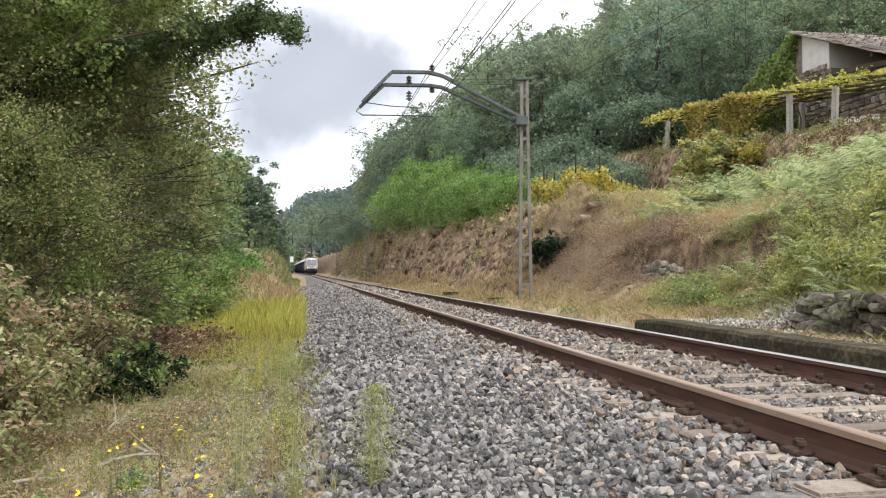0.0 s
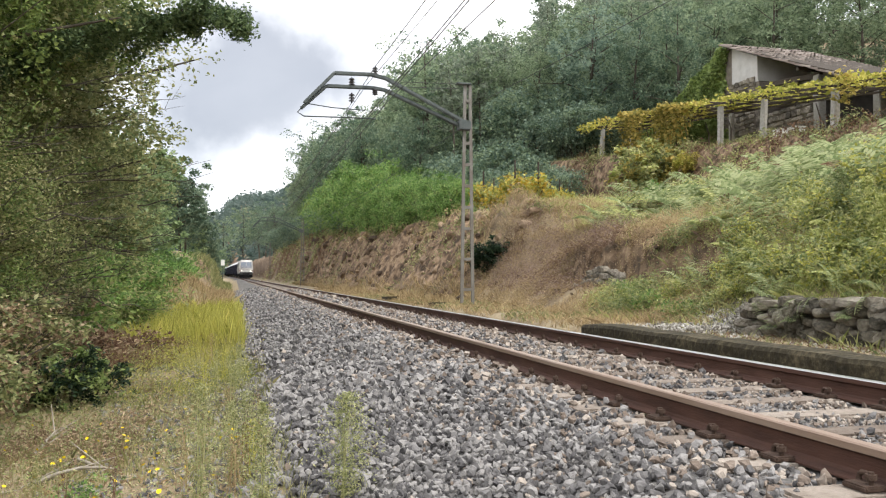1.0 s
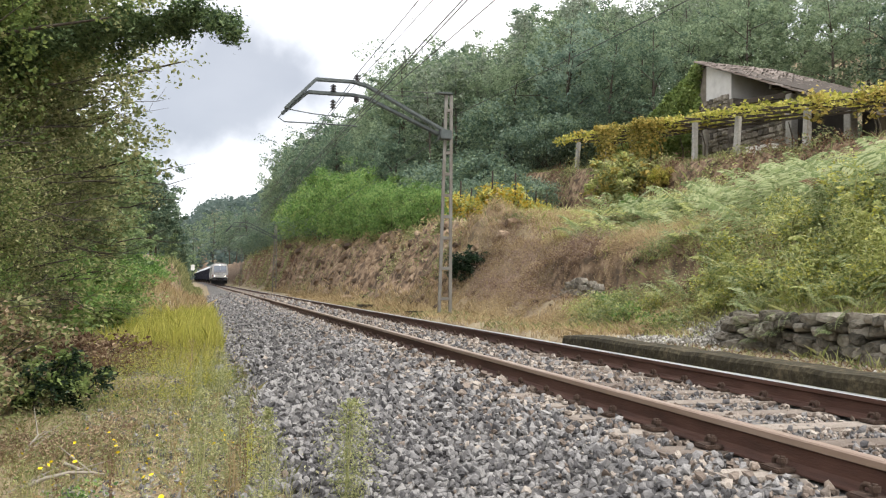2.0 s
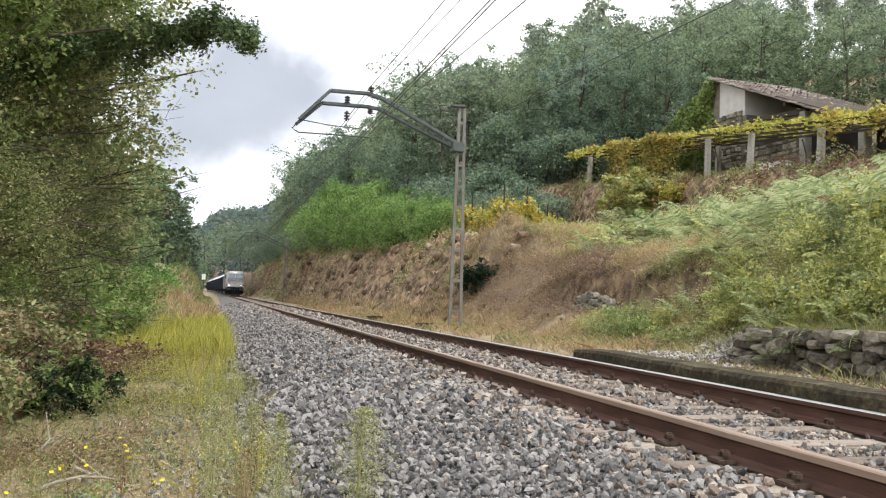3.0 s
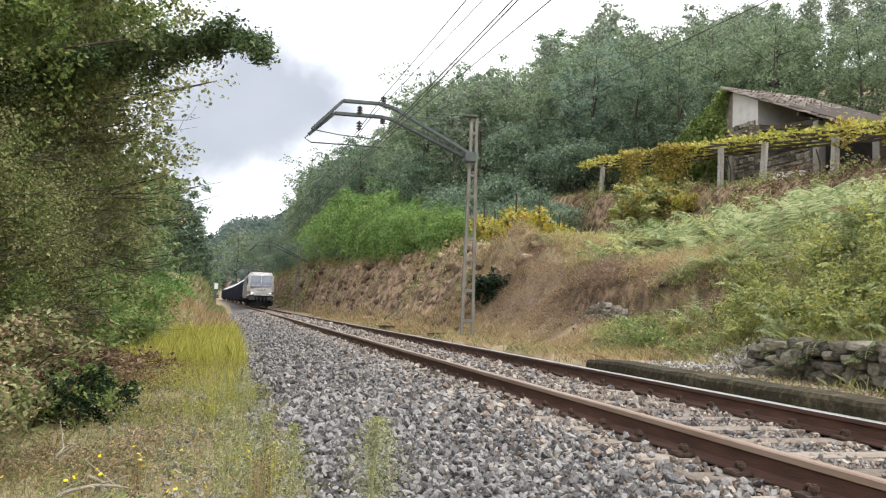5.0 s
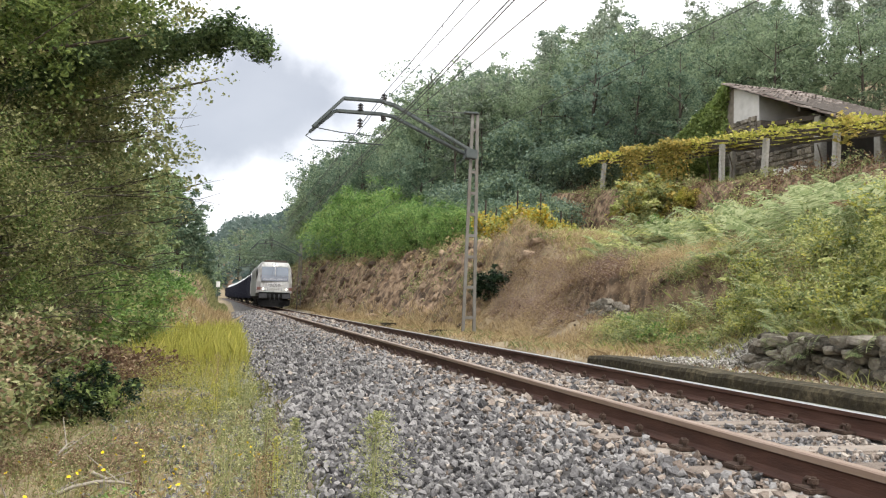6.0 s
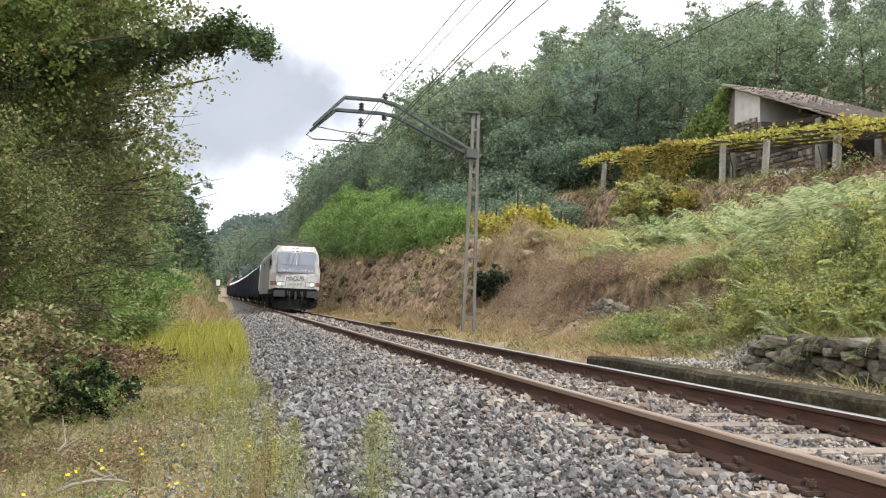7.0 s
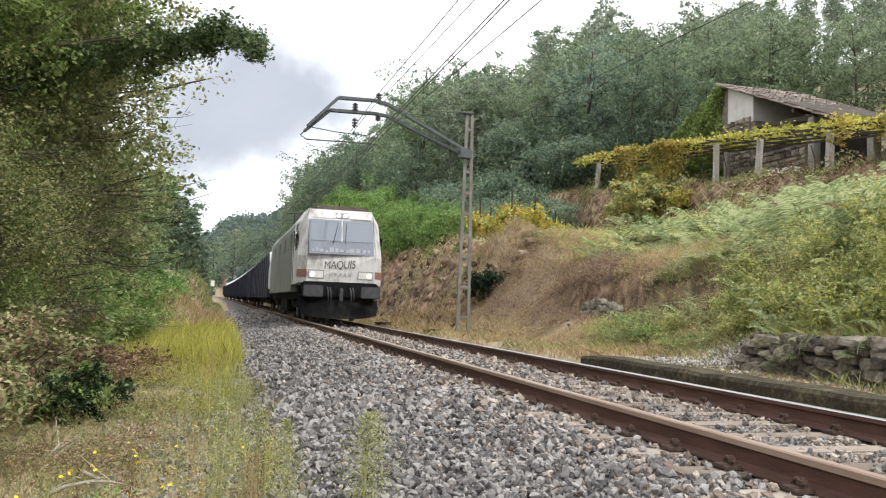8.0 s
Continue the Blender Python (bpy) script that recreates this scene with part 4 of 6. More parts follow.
def build_wagon():
    ob = empty("car_wagon", pose(0.87, 220, 0), "long navy double-deck car transporter wagon loaded with pale cars", "wagon", "wagons of the train")
    L = 26.4
    part("lower_deck", box((0, L / 2, 0.95), (2.8, L, 0.22), 0.02), M_NAVY, ob)
    part("upper_deck", box((0, L / 2, 2.72), (2.8, L, 0.14), 0.02), M_NAVY, ob)
    for s in (-1, 1):
        for k in range(11):
            part("side_panel", box((s * 1.38, 1.2 + 2.4 * k, 1.98), (0.05, 2.28, 1.85), 0.01), M_NAVY, ob)
        for k in range(12):
            part("side_post", box((s * 1.42, 0.04 + 2.39 * k, 2.1), (0.09, 0.14, 2.5), 0.01), M_NAVY, ob)
        part("guard_rail", box((s * 1.4, L / 2, 3.3), (0.05, L - 0.2, 0.09), 0.01), M_STEEL, ob)
        part("side_sheet", box((s * 1.39, L / 2, 3.03), (0.03, L - 0.3, 0.42), 0.005), M_NAVY, ob)
    for k in range(5):
        part("carried_car", car_body(0.8 + 5.1 * k, 2.72), CAR_PAINTS[k % 2], ob, "pale new car on the upper deck", True)
    part("buffer_beam", box((0, 0.0, 1.0), (2.5, 0.2, 0.3), 0.02), M_BLACK, ob)
    part("underframe", box((0, L / 2, 0.7), (1.6, L - 6, 0.3), 0.03), M_BLACK, ob)
    bogie(ob, 3.2, (-0.9, 0.9))
    bogie(ob, L - 3.2, (-0.9, 0.9))
    return ob


loco = build_locomotive()
wagons = [build_wagon()]
for k in range(6):
    wagons.append(copy_thing(wagons[0], pose(0.87, 250 + 27 * k, 0)))
build_signal()


def rail_pose(y, length):
    """A vehicle of that length with its front at y on the track."""
    x0, x1 = float(track_x(y)), float(track_x(y + length))
    z0, z1 = float(track_z(y)), float(track_z(y + length))
    return pose(0.87 + x0, y, z0, math.degrees(math.atan2(z1 - z0, length)), 0, -math.degrees(math.atan2(x1 - x0, length)))


SPEED, END_Y = 21.7, 27.9


def motions():
    times = [0.5 * k for k in range(17)]
    walk(loco, [(t, rail_pose(END_Y + SPEED * (8 - t), 18.9)) for t in times])
    for k, w in enumerate(wagons):
        walk(w, [(t, rail_pose(END_Y + SPEED * (8 - t) + 19.7 + 27.2 * k, 26.4)) for t in times])

# ---- plants ----


def limb_paths(h, r, spread_, n, seed, lean=(0, 0), start=0.3):
    """Trunk and limbs as tapered paths; returns the paths and the limb ends."""
    R = random.Random(seed)
    top = np.array([lean[0] + R.uniform(-0.05, 0.05) * h, lean[1] + R.uniform(-0.05, 0.05) * h, h * 0.9])
    trunk = []
    for j in range(7):
        t = j / 6
        p = top * t + np.array([math.sin(t * 4 + seed) * 0.03 * h, math.cos(t * 3 + seed) * 0.03 * h, 0]) * t
        trunk.append((p, r * (1 - 0.88 * t)))
    paths, ends = [trunk], [trunk[-1][0]]
    for k in range(n):
        t = start + (0.95 - start) * (k + 0.5) / n
        j = min(5, int(t * 6))
        f = t * 6 - j
        base = trunk[j][0] * (1 - f) + trunk[j + 1][0] * f
        a = k * 2.4 + R.uniform(-0.5, 0.5)
        ln = spread_ * (1.1 - 0.6 * abs(t - 0.5)) * R.uniform(0.7, 1.15)
        tip = base + np.array([math.cos(a) * ln, math.sin(a) * ln, ln * R.uniform(0.15, 0.7)])
        mid = (base + tip) / 2 + np.array([R.uniform(-0.1, 0.1), R.uniform(-0.1, 0.1), 0.08]) * ln
        rb = r * (1 - 0.85 * t) * 0.55
        paths.append([(base, rb), (mid, rb * 0.6), (tip, rb * 0.15)])
        ends += [tip, mid]
    return paths, ends


def crown_points(ends, centre, radii, n, clump, seed):
    """Leaf centres in clumps round the limb ends and through an uneven crown."""
    r = np.random.default_rng(seed)
    k = max(40, n // 48)
    d = r.normal(size=(k, 3))
    d /= np.linalg.norm(d, axis=1, keepdims=True)
    rad = r.uniform(0.45, 1.0, k) ** 0.6
    bulge = 0.8 + 0.35 * np.sin(d[:, 0] * 5 + seed) * np.cos(d[:, 2] * 4 + d[:, 1] * 3)
    c = np.array(centre) + d * np.array(radii) * (rad * bulge)[:, None]
    c = np.concatenate([c, np.array(ends)]) if len(ends) else c
    pick = r.integers(0, len(c), n)
    size = clump * r.uniform(0.5, 1.3, len(c))
    off = r.normal(size=(n, 3))
    off *= (r.random(n) ** 0.4 * 1.5 / np.linalg.norm(off, axis=1))[:, None]
    off = off * size[pick][:, None] * (1, 1, 0.7)
    return c[pick] + off


def make_tree(name, h, r, centre, radii, n, leaf, mat, seed, limbs=12, clump=0.5, lean=(0, 0), start=0.3, label="", droop=0.3, aspect=0.55):
    ob = empty(name, pose(0, 0, 0), label, "tree")
    paths, ends = limb_paths(h, r, min(radii[0], radii[1]) * 0.9, limbs, seed, lean, start)
    v, f = tube_np(paths, 6)
    attach("trunk", mesh_np("trunk", v, f, M_BARK, True), ob)
    pts = crown_points(ends, centre, radii, n, clump, seed)
    v, f = leaves_np(pts, leaf, droop, aspect)
    mats = mat if isinstance(mat, tuple) else (mat,)
    which = (lumps(pts[:, 0] + pts[:, 2], pts[:, 1] + 0.7 * pts[:, 2], 0.5, seed) + rng.normal(0, 0.25, n) > 0.25) * (len(mats) - 1)
    attach("crown", mesh_np("crown", v, f, mats, index=which), ob)
    return ob


def twig_work(tree, h, reach, n, seed):
    """Thin leafless twigs among the leaves of the lower crown."""
    R = random.Random(seed)
    paths = []
    for k in range(n):
        a, z = R.uniform(0, 6.28), h * R.uniform(0.15, 0.7)
        d = np.array([math.cos(a), math.sin(a), R.uniform(-0.1, 0.5)])
        p, ln = np.array([0, 0, z]) + d * reach * R.uniform(0.4, 0.7), reach * R.uniform(0.25, 0.5)
        path = []
        for q in range(5):
            path.append((p, 0.008 * (1 - q / 5.0)))
            p = p + d * ln / 4 + np.array([R.uniform(-0.06, 0.06), R.uniform(-0.06, 0.06), R.uniform(-0.07, 0.05)])
        paths.append(path)
        for q in (1, 2, 3):
            b = path[q][0]
            paths.append([(b, 0.004), (b + d * ln * 0.2 + np.array([R.uniform(-0.2, 0.2), R.uniform(-0.2, 0.2), R.uniform(-0.1, 0.2)]), 0.0015)])
    v, f = tube_np(paths, 4)
    tagged(attach("twig_work", mesh_np("twig_work", v, f, M_BARK), tree, "thin dark leafless twigs"), kind="stuff")


def settle(ob, x, y, turn=0.0, scale=1.0, sink=0.15):
    m = pose(x, y, float(ground_z(x, y)) - sink, 0, 0, turn) @ Matrix.Scale(scale, 4)
    ob.matrix_world = m
    return ob


def plant_copy(proto, x, y, turn, scale, label="", sink=0.15):
    c = copy_thing(proto, pose(x, y, float(ground_z(x, y)) - sink, 0, 0, turn))
    c.scale = (scale, scale, scale)
    if label:
        c["label"] = label
    return c


def canopy_top(x, y):
    """Height to which the wood grows: low by the line, higher up the valley side."""
    a = (x + 3.0) / max(y, 1.0)
    line = np.interp(a, (-0.2, -0.03, 0.03, 0.06, 0.066, 0.08, 0.125, 0.155, 0.18, 0.195, 0.21, 0.24, 0.268, 0.306, 0.36, 0.375, 0.40, 0.423, 0.45, 0.48, 0.506, 0.54, 0.561, 0.60, 0.645, 0.71, 1.0, 2.0), (0.09, 0.09, 0.10, 0.108, 0.17, 0.193, 0.213, 0.218, 0.244, 0.28, 0.297, 0.306, 0.302, 0.315, 0.312, 0.34, 0.38, 0.37, 0.385, 0.415, 0.39, 0.405, 0.39, 0.425, 0.43, 0.455, 0.54, 0.62))
    return 0.7 + y * float(line) * float(np.interp(a, (0.06, 0.2), (0.97, 1.05))) * (0.96 + 0.05 * math.sin(x * 1.7 + y * 0.9))


def hillside_woods():
    """Mixed woodland over the slope behind the cutting."""
    R = random.Random(11)
    kinds = []
    spec = (("woodland_tree", 11, (3.3, 3.3, 4.4), 6.6, L_WOOD, "tall mid-green deciduous tree in dense hillside woodland"),
            ("woodland_tree", 12, (2.8, 2.8, 5.0), 6.8, L_WOODD, "tall dark green tree in dense hillside woodland"),
            ("woodland_tree", 9.5, (3.2, 3.2, 3.8), 5.4, L_BLUE, "blue-green feathery tree at the foot of the woodland"),
            ("woodland_tree", 12, (3.0, 3.0, 4.6), 7.0, L_WOOD, "light green tree with an uneven crown in the woodland"))
    for k, (nm, h, radii, cz, mat, lab) in enumerate(spec):
        for j in range(2):
            kinds.append(make_tree(nm, h, 0.18, (0, 0, cz), radii, 5200, 0.24, mat, 20 + k * 2 + j, 12, 0.4, start=0.25, label=lab, aspect=0.5))
    gum = make_tree("slender_tree", 15, 0.15, (0, 0, 11.5), (1.5, 1.5, 3.6), 900, 0.36, L_GUM, 41, 14, 0.4, start=0.55, label="slender grey-green tree with an airy top on the ridge")
    spots = []

    def free(x, y, d):
        return all((x - a) ** 2 + (y - b) ** 2 > d * d for a, b in spots)

    used = set()

    def put(k, x, y, s):
        proto = kinds[k] if k >= 0 else gum
        tall = 15.5 if k < 0 else (11.8, 11.8, 12.6, 12.6, 10, 10, 12.6, 12.6)[k]
        wide = 1.2 if k < 0 else 2.9
        top = min(canopy_top(x - wide, y), canopy_top(x, y))
        room = (top * (1.04 if k < 0 else 1.0) - float(ground_z(x, y))) / tall
        s = min(room * R.uniform(0.98, 1.1), 2.3) if y > 40 else min(s, room)
        if s < 0.45:
            return
        spots.append((x, y))
        if k not in used:
            used.add(k)
            settle(proto, x, y, R.uniform(0, 360), s)
        else:
            plant_copy(proto, x, y, R.uniform(0, 360), s)

    # edge of the wood above the cutting, rising to the ridge
    for _ in range(4000):
        y = R.uniform(30, 150)
        u = R.uniform(9, 75)
        x = u + float(track_x(y))
        edge = 30 - (y - 30) * 0.38 if y < 80 else 10.5 - (y - 80) * 0.03
        if 26 < y < 50 and u < 33:
            continue
        if u < edge:
            continue
        dist = math.hypot(x + 3, y)
        gap = 2.6 + 0.012 * dist + (0.9 if u > edge + 14 else 0)
        if not free(x, y, gap) or len(spots) > 215:
            continue
        if u < edge + 6:
            k = R.choice((0, 1, 2, 3, 4, 5, 6, 4, 5) if y < 60 else (0, 1, 2, 3, 6, 7))
            s = R.uniform(0.6, 0.95) if y < 62 else R.uniform(1.25, 1.65)
        elif u > 42 and R.random() < 0.4:
            k, s = -1, R.uniform(1.1, 1.5)
        else:
            k, s = R.choice((0, 1, 2, 3, 0, 1, 6, 7)), R.uniform(1.0, 1.45)
        put(k, x, y, s)
    # behind the house
    for _ in range(300):
        x, y = R.uniform(33, 62), R.uniform(20, 52)
        if free(x, y, 3.6):
            put(R.choice((2, 3, 2, 3, 5)), x, y, R.uniform(0.9, 1.3))
    for _ in range(120):
        x, y = R.uniform(24, 34), R.uniform(48, 60)
        if free(x, y, 3.2):
            put(R.choice((2, 3, 0, 1, 5)), x, y, 1.0)
    for x, y in ((17, 66), (20, 68), (23.5, 70), (26, 73), (29, 70), (32, 75), (35, 72), (38, 76), (41, 72), (45, 76), (14, 64), (49, 74)):
        put(-1, x, y, 1.2)
    # dark trees closing the line of the track
    for x, y, k, s in ((11.5, 66, 3, 1.5), (11, 73, 2, 1.5), (12.5, 78, 6, 1.5), (10.8, 84, 3, 1.5), (11, 91, 2, 1.5), (14, 88, 3, 1.5), (11.5, 98, 2, 1.5), (11, 108, 3, 1.45), (12.5, 120, 2, 1.5), (7, 160, 3, 1.25), (9, 172, 2, 1.35), (6.5, 190, 3, 1.3), (10, 205, 2, 1.5), (5, 225, 3, 1.35), (8, 245, 2, 1.4), (12, 140, 3, 1.4), (4.5, 262, 2, 1.3), (13, 180, 3, 1.5), (0, 330, 0, 1.1), (5, 340, 2, 1.3), (-8, 350, 0, 1.2), (9.5, 112, 2, 1.4), (10.2, 128, 3, 1.5), (8.4, 96, 2, 1.2), (8.6, 104, 3, 1.3), (9.6, 90, 3, 1.3), (11, 134, 2, 1.5), (9.8, 82, 2, 1.2)):
        put(k, x, y, s)

    # kinds not met so far stand among the rest
    for k in (-1, *range(len(kinds))):
        if k not in used:
            x, y = 33.0 + 2.5 * k, 66.0
            settle(kinds[k] if k >= 0 else gum, x, y, 40 * k, 0.95)


def distant_woods():
    r = np.random.default_rng(5)
    n = 3400
    y = r.uniform(290, 980, n)
    x = np.where(r.random(n) < 0.7, r.uniform(-0.16, 0.16, n), r.uniform(-0.6, 0.7, n)) * y
    keep = ~((np.abs(x + 4) < 9) & (y < 420))
    x, y = x[keep], y[keep]
    z = ground_z(x, y) + 3
    c = np.stack([x, y, z], -1)
    pts = (c[:, None, :] + r.normal(size=(len(c), 20, 3)) * (3.2, 3.2, 2.4)).reshape(-1, 3)
    v, f = leaves_np(pts, 2.9, 0.2, 0.7)
    tagged(new("distant_woods", mesh_np("distant_woods", v, f, L_FAR)), "wooded hillside beyond the end of the line, haze put into its blue-green colour", "woods", kind="stuff")


def left_trees():
    """Trees along the other side of the line."""
    oak = make_tree("oak_tree", 7.2, 0.17, (0.1, 0.3, 5.1), (2.3, 2.6, 2.1), 68000, 0.056, (L_OAK, L_OLIVE), 3, 18, 0.17, aspect=0.7, start=0.5, label="dark green oak with a long bough reaching over the verge")
    settle(oak, -6.0, 9.6)
    twig_work(oak, 6.0, 2.5, 60, 79)
    # long bough reaching towards the track
    base = np.array([0.2, 0.2, 3.6])
    tip = np.array([3.15, 0.5, 4.7])
    path = [(base * (1 - t) + tip * t + np.array([0, 0, 0.25 * math.sin(t * 3)]), 0.06 * (1 - 0.85 * t)) for t in np.linspace(0, 1, 17)]
    twigs = [path]
    ends = []
    R = random.Random(9)
    for p, rr in path[1:]:
        for _ in range(3):
            q = p + np.array([R.uniform(0.0, 0.3), R.uniform(-0.4, 0.4), R.uniform(-0.14, 0.14)])
            twigs.append([(p, 0.012), (q, 0.004)])
            ends += [q, (p + q) / 2]
    v, f = tube_np(twigs, 5)
    attach("bough", mesh_np("bough", v, f, M_BARK, True), oak)
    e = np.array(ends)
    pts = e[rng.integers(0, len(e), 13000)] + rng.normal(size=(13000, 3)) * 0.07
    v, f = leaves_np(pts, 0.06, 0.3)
    attach("bough_leaves", mesh_np("bough_leaves", v, f, L_BOUGH), oak, "oak leaves along the bough, shade put into their dark green")

    spec = (("verge_tree", 6.4, (2.0, 2.4, 2.6), 3.3, 36000, 0.06, (L_OLIVE, L_BRAMBLE), "olive green verge tree thick with browning leaves", (-5.9, 13.0)),
            ("verge_tree", 7.5, (2.2, 2.6, 3.0), 4.0, 17000, 0.105, (L_OLIVE, L_BRAMBLE), "dark leafy verge tree with bare lower twigs", (-7.6, 17.5)),
            ("verge_tree", 6.4, (2.3, 2.8, 2.7), 3.6, 13000, 0.15, (L_OLIVE, L_PALE), "olive green verge tree thick with browning leaves", (-6.9, 24.0)),
            ("verge_tree", 8.2, (2.6, 3.2, 3.4), 4.6, 10000, 0.22, L_PALE, "pale green verge tree with soft rounded top", (-7.4, 36.0)),
            ("verge_tree", 9.0, (2.8, 3.2, 3.8), 5.0, 9000, 0.24, L_PALE, "pale green verge tree with soft rounded top", (-8.6, 50.0)),
            ("verge_tree", 7.5, (2.6, 3.0, 3.0), 4.2, 6000, 0.28, L_WOODD, "dark verge tree beside the rocky cutting", (-7.2, 70.0)))
    made = []
    for k, (nm, h, radii, cz, n, leaf, mat, lab, (x, y)) in enumerate(spec):
        t = make_tree(nm, h, 0.13, (0, 0, cz), radii, n, leaf, mat, 60 + k, 14, 0.2 + 0.02 * k, start=0.4, label=lab, aspect=0.65)
        if k < 3:
            twig_work(t, h, radii[0] * 1.1, 60, 80 + k)
        made.append(settle(t, x, y))
    sallow = make_tree("sallow_bush", 4.4, 0.07, (0, 0, 2.3), (1.5, 1.6, 1.9), 40000, 0.037, (L_SALLOW, L_OAK), 66, 16, 0.2, start=0.15, label="pale olive sallow bush with browning leaves on the verge", aspect=0.6)
    twig_work(sallow, 4.2, 1.6, 50, 90)
    settle(sallow, -6.3, 8.8)
    for x, y, s, a in ((-5.9, 11.4, 1.05, 100), (-6.1, 10.6, 1.12, 220), (-5.8, 9.4, 0.95, 40)):
        plant_copy(sallow, x, y, a, s)
    R = random.Random(5)
    for k, x, y, s in ((0, -6.2, 12.6, 1.35), (0, -6.9, 11.8, 1.2), (0, -9.5, 12.5, 1.3), (0, -8.8, 8.8, 1.2), (1, -8.0, 15, 1.3), (2, -9.6, 20, 1.15), (2, -8.6, 30, 1.1), (3, -10.5, 33, 1.2), (3, -10.5, 44, 1.1), (4, -11.5, 60, 1.2), (5, -9.5, 84, 1.25), (5, -8.5, 100, 1.2), (4, -9, 118, 1.0), (5, -8, 135, 1.1), (4, -10, 160, 1.1), (5, -8.5, 190, 1.2), (5, -9, 230, 1.2), (4, -8, 270, 1.1), (5, -13, 14, 1.4), (4, -14, 24, 1.4), (5, -14, 70, 1.3)):
        plant_copy(made[k], x, y, R.uniform(0, 360), s)


def make_shrub(name, centre, radii, n, leaf, mats, seed, label, clump=0.16, stems=14, droop=0.2, aspect=0.55, wood=M_BARK):
    """Low shrub: a spray of stems from the base and leaf clumps."""
    ob = empty(name, pose(0, 0, 0), label, "shrub")
    R = random.Random(seed)
    paths, ends = [], []
    for k in range(stems):
        d = np.array([R.gauss(0, 1), R.gauss(0, 1), abs(R.gauss(0, 0.6)) + 0.5])
        d /= np.linalg.norm(d)
        tip = np.array(centre) + d * np.array(radii) * R.uniform(0.6, 1.05)
        b = np.array([R.uniform(-0.25, 0.25) * radii[0], R.uniform(-0.25, 0.25) * radii[1], 0.0])
        m = (b + tip) / 2 + np.array([R.uniform(-0.1, 0.1), R.uniform(-0.1, 0.1), 0.12 * radii[2]])
        paths.append([(b, 0.018), (m, 0.012), (tip, 0.004)])
        ends += [tip, m]
    v, f = tube_np(paths, 4)
    tagged(attach("stem", mesh_np("stem", v, f, wood), ob), kind="stuff")
    share = n // len(mats)
    for k, mt in enumerate(mats):
        pts = crown_points(ends, centre, radii, share, clump, seed * 7 + k)
        pts = pts[pts[:, 2] > 0.02]
        v, f = leaves_np(pts, leaf, droop, aspect)
        attach("leaves", mesh_np("leaves", v, f, mt), ob)
    return ob


def left_shrubs():
    bramble = make_shrub("bramble", (0, 0, 0.6), (0.95, 1.1, 0.75), 11000, 0.062, (L_BRAMBLE, L_DRY, L_OLIVE), 2, "tangled bramble bush with grey-green and dead brown leaves", 0.12, 30)
    settle(bramble, -5.4, 7.2)
    for x, y, s in ((-5.5, 8.8, 1.1), (-5.9, 10.5, 1.2), (-6.2, 7.0, 1.4), (-5.4, 5.6, 1.0), (-6.0, 12.5, 1.3), (-6.6, 9.5, 1.6)):
        plant_copy(bramble, x, y, x * 140, s)
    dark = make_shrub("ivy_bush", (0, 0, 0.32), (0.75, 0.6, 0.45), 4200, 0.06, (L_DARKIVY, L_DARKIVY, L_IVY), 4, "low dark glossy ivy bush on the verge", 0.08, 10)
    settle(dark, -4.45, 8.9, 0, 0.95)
    under = make_shrub("undergrowth", (0, 0, 0.9), (1.5, 1.8, 1.1), 9000, 0.12, (L_OLIVE, L_OAK, L_ACACIA), 6, "leafy green undergrowth beneath the trees", 0.25, 16)
    settle(under, -6.2, 16)
    for x, y, s in ((-6.6, 20, 1.1), (-6.4, 27, 1.2), (-8.0, 13, 1.2), (-7.5, 32, 1.3), (-8.5, 40, 1.5), (-7.6, 23, 1.2), (-5.6, 22.5, 0.7)):
        plant_copy(under, x, y, y * 77, s)
    bright = make_shrub("acacia_sapling", (0, 0, 1.1), (1.5, 1.8, 1.25), 9000, 0.13, (L_ACACIA,), 8, "bright yellow-green sapling thicket above the cutting", 0.24, 14)
    settle(bright, -6.3, 45)
    for x, y, s in ((-6.8, 50, 1.3), (-7.5, 56, 1.5)):
        plant_copy(bright, x, y, y * 31, s)


def cutting_bushes():
    """Bright feathery bushes along the top of the rock face."""
    # every fourth leaf in darker oak green imitates the bushes' shaded parts
    a = make_shrub("feathery_bush", (0, 0, 1.15), (1.7, 1.8, 1.3), 9000, 0.15, (L_ACACIA, L_ACACIA, L_ACACIA, L_OAK), 12, "bright green feathery bush on top of the rock face", 0.2, 20, -0.5, aspect=0.22)
    settle(a, 7.9, 41.5, 0, 1.2)
    for x, y, s in ((7.5, 39.5, 0.85), (7.3, 44, 1.05), (7.2, 47, 1.0), (7.4, 50.5, 1.15), (7.0, 54, 1.1), (7.2, 59, 1.2), (7.6, 64, 1.7), (8.6, 58, 1.6), (9.3, 50, 1.35), (7.8, 70, 2.0), (7.4, 76, 2.1), (7.6, 83, 2.1), (7.0, 90, 1.8), (9.2, 66, 2.1), (9.0, 74, 2.3)):
        plant_copy(a, x, y, y * 53, s * 1.25)


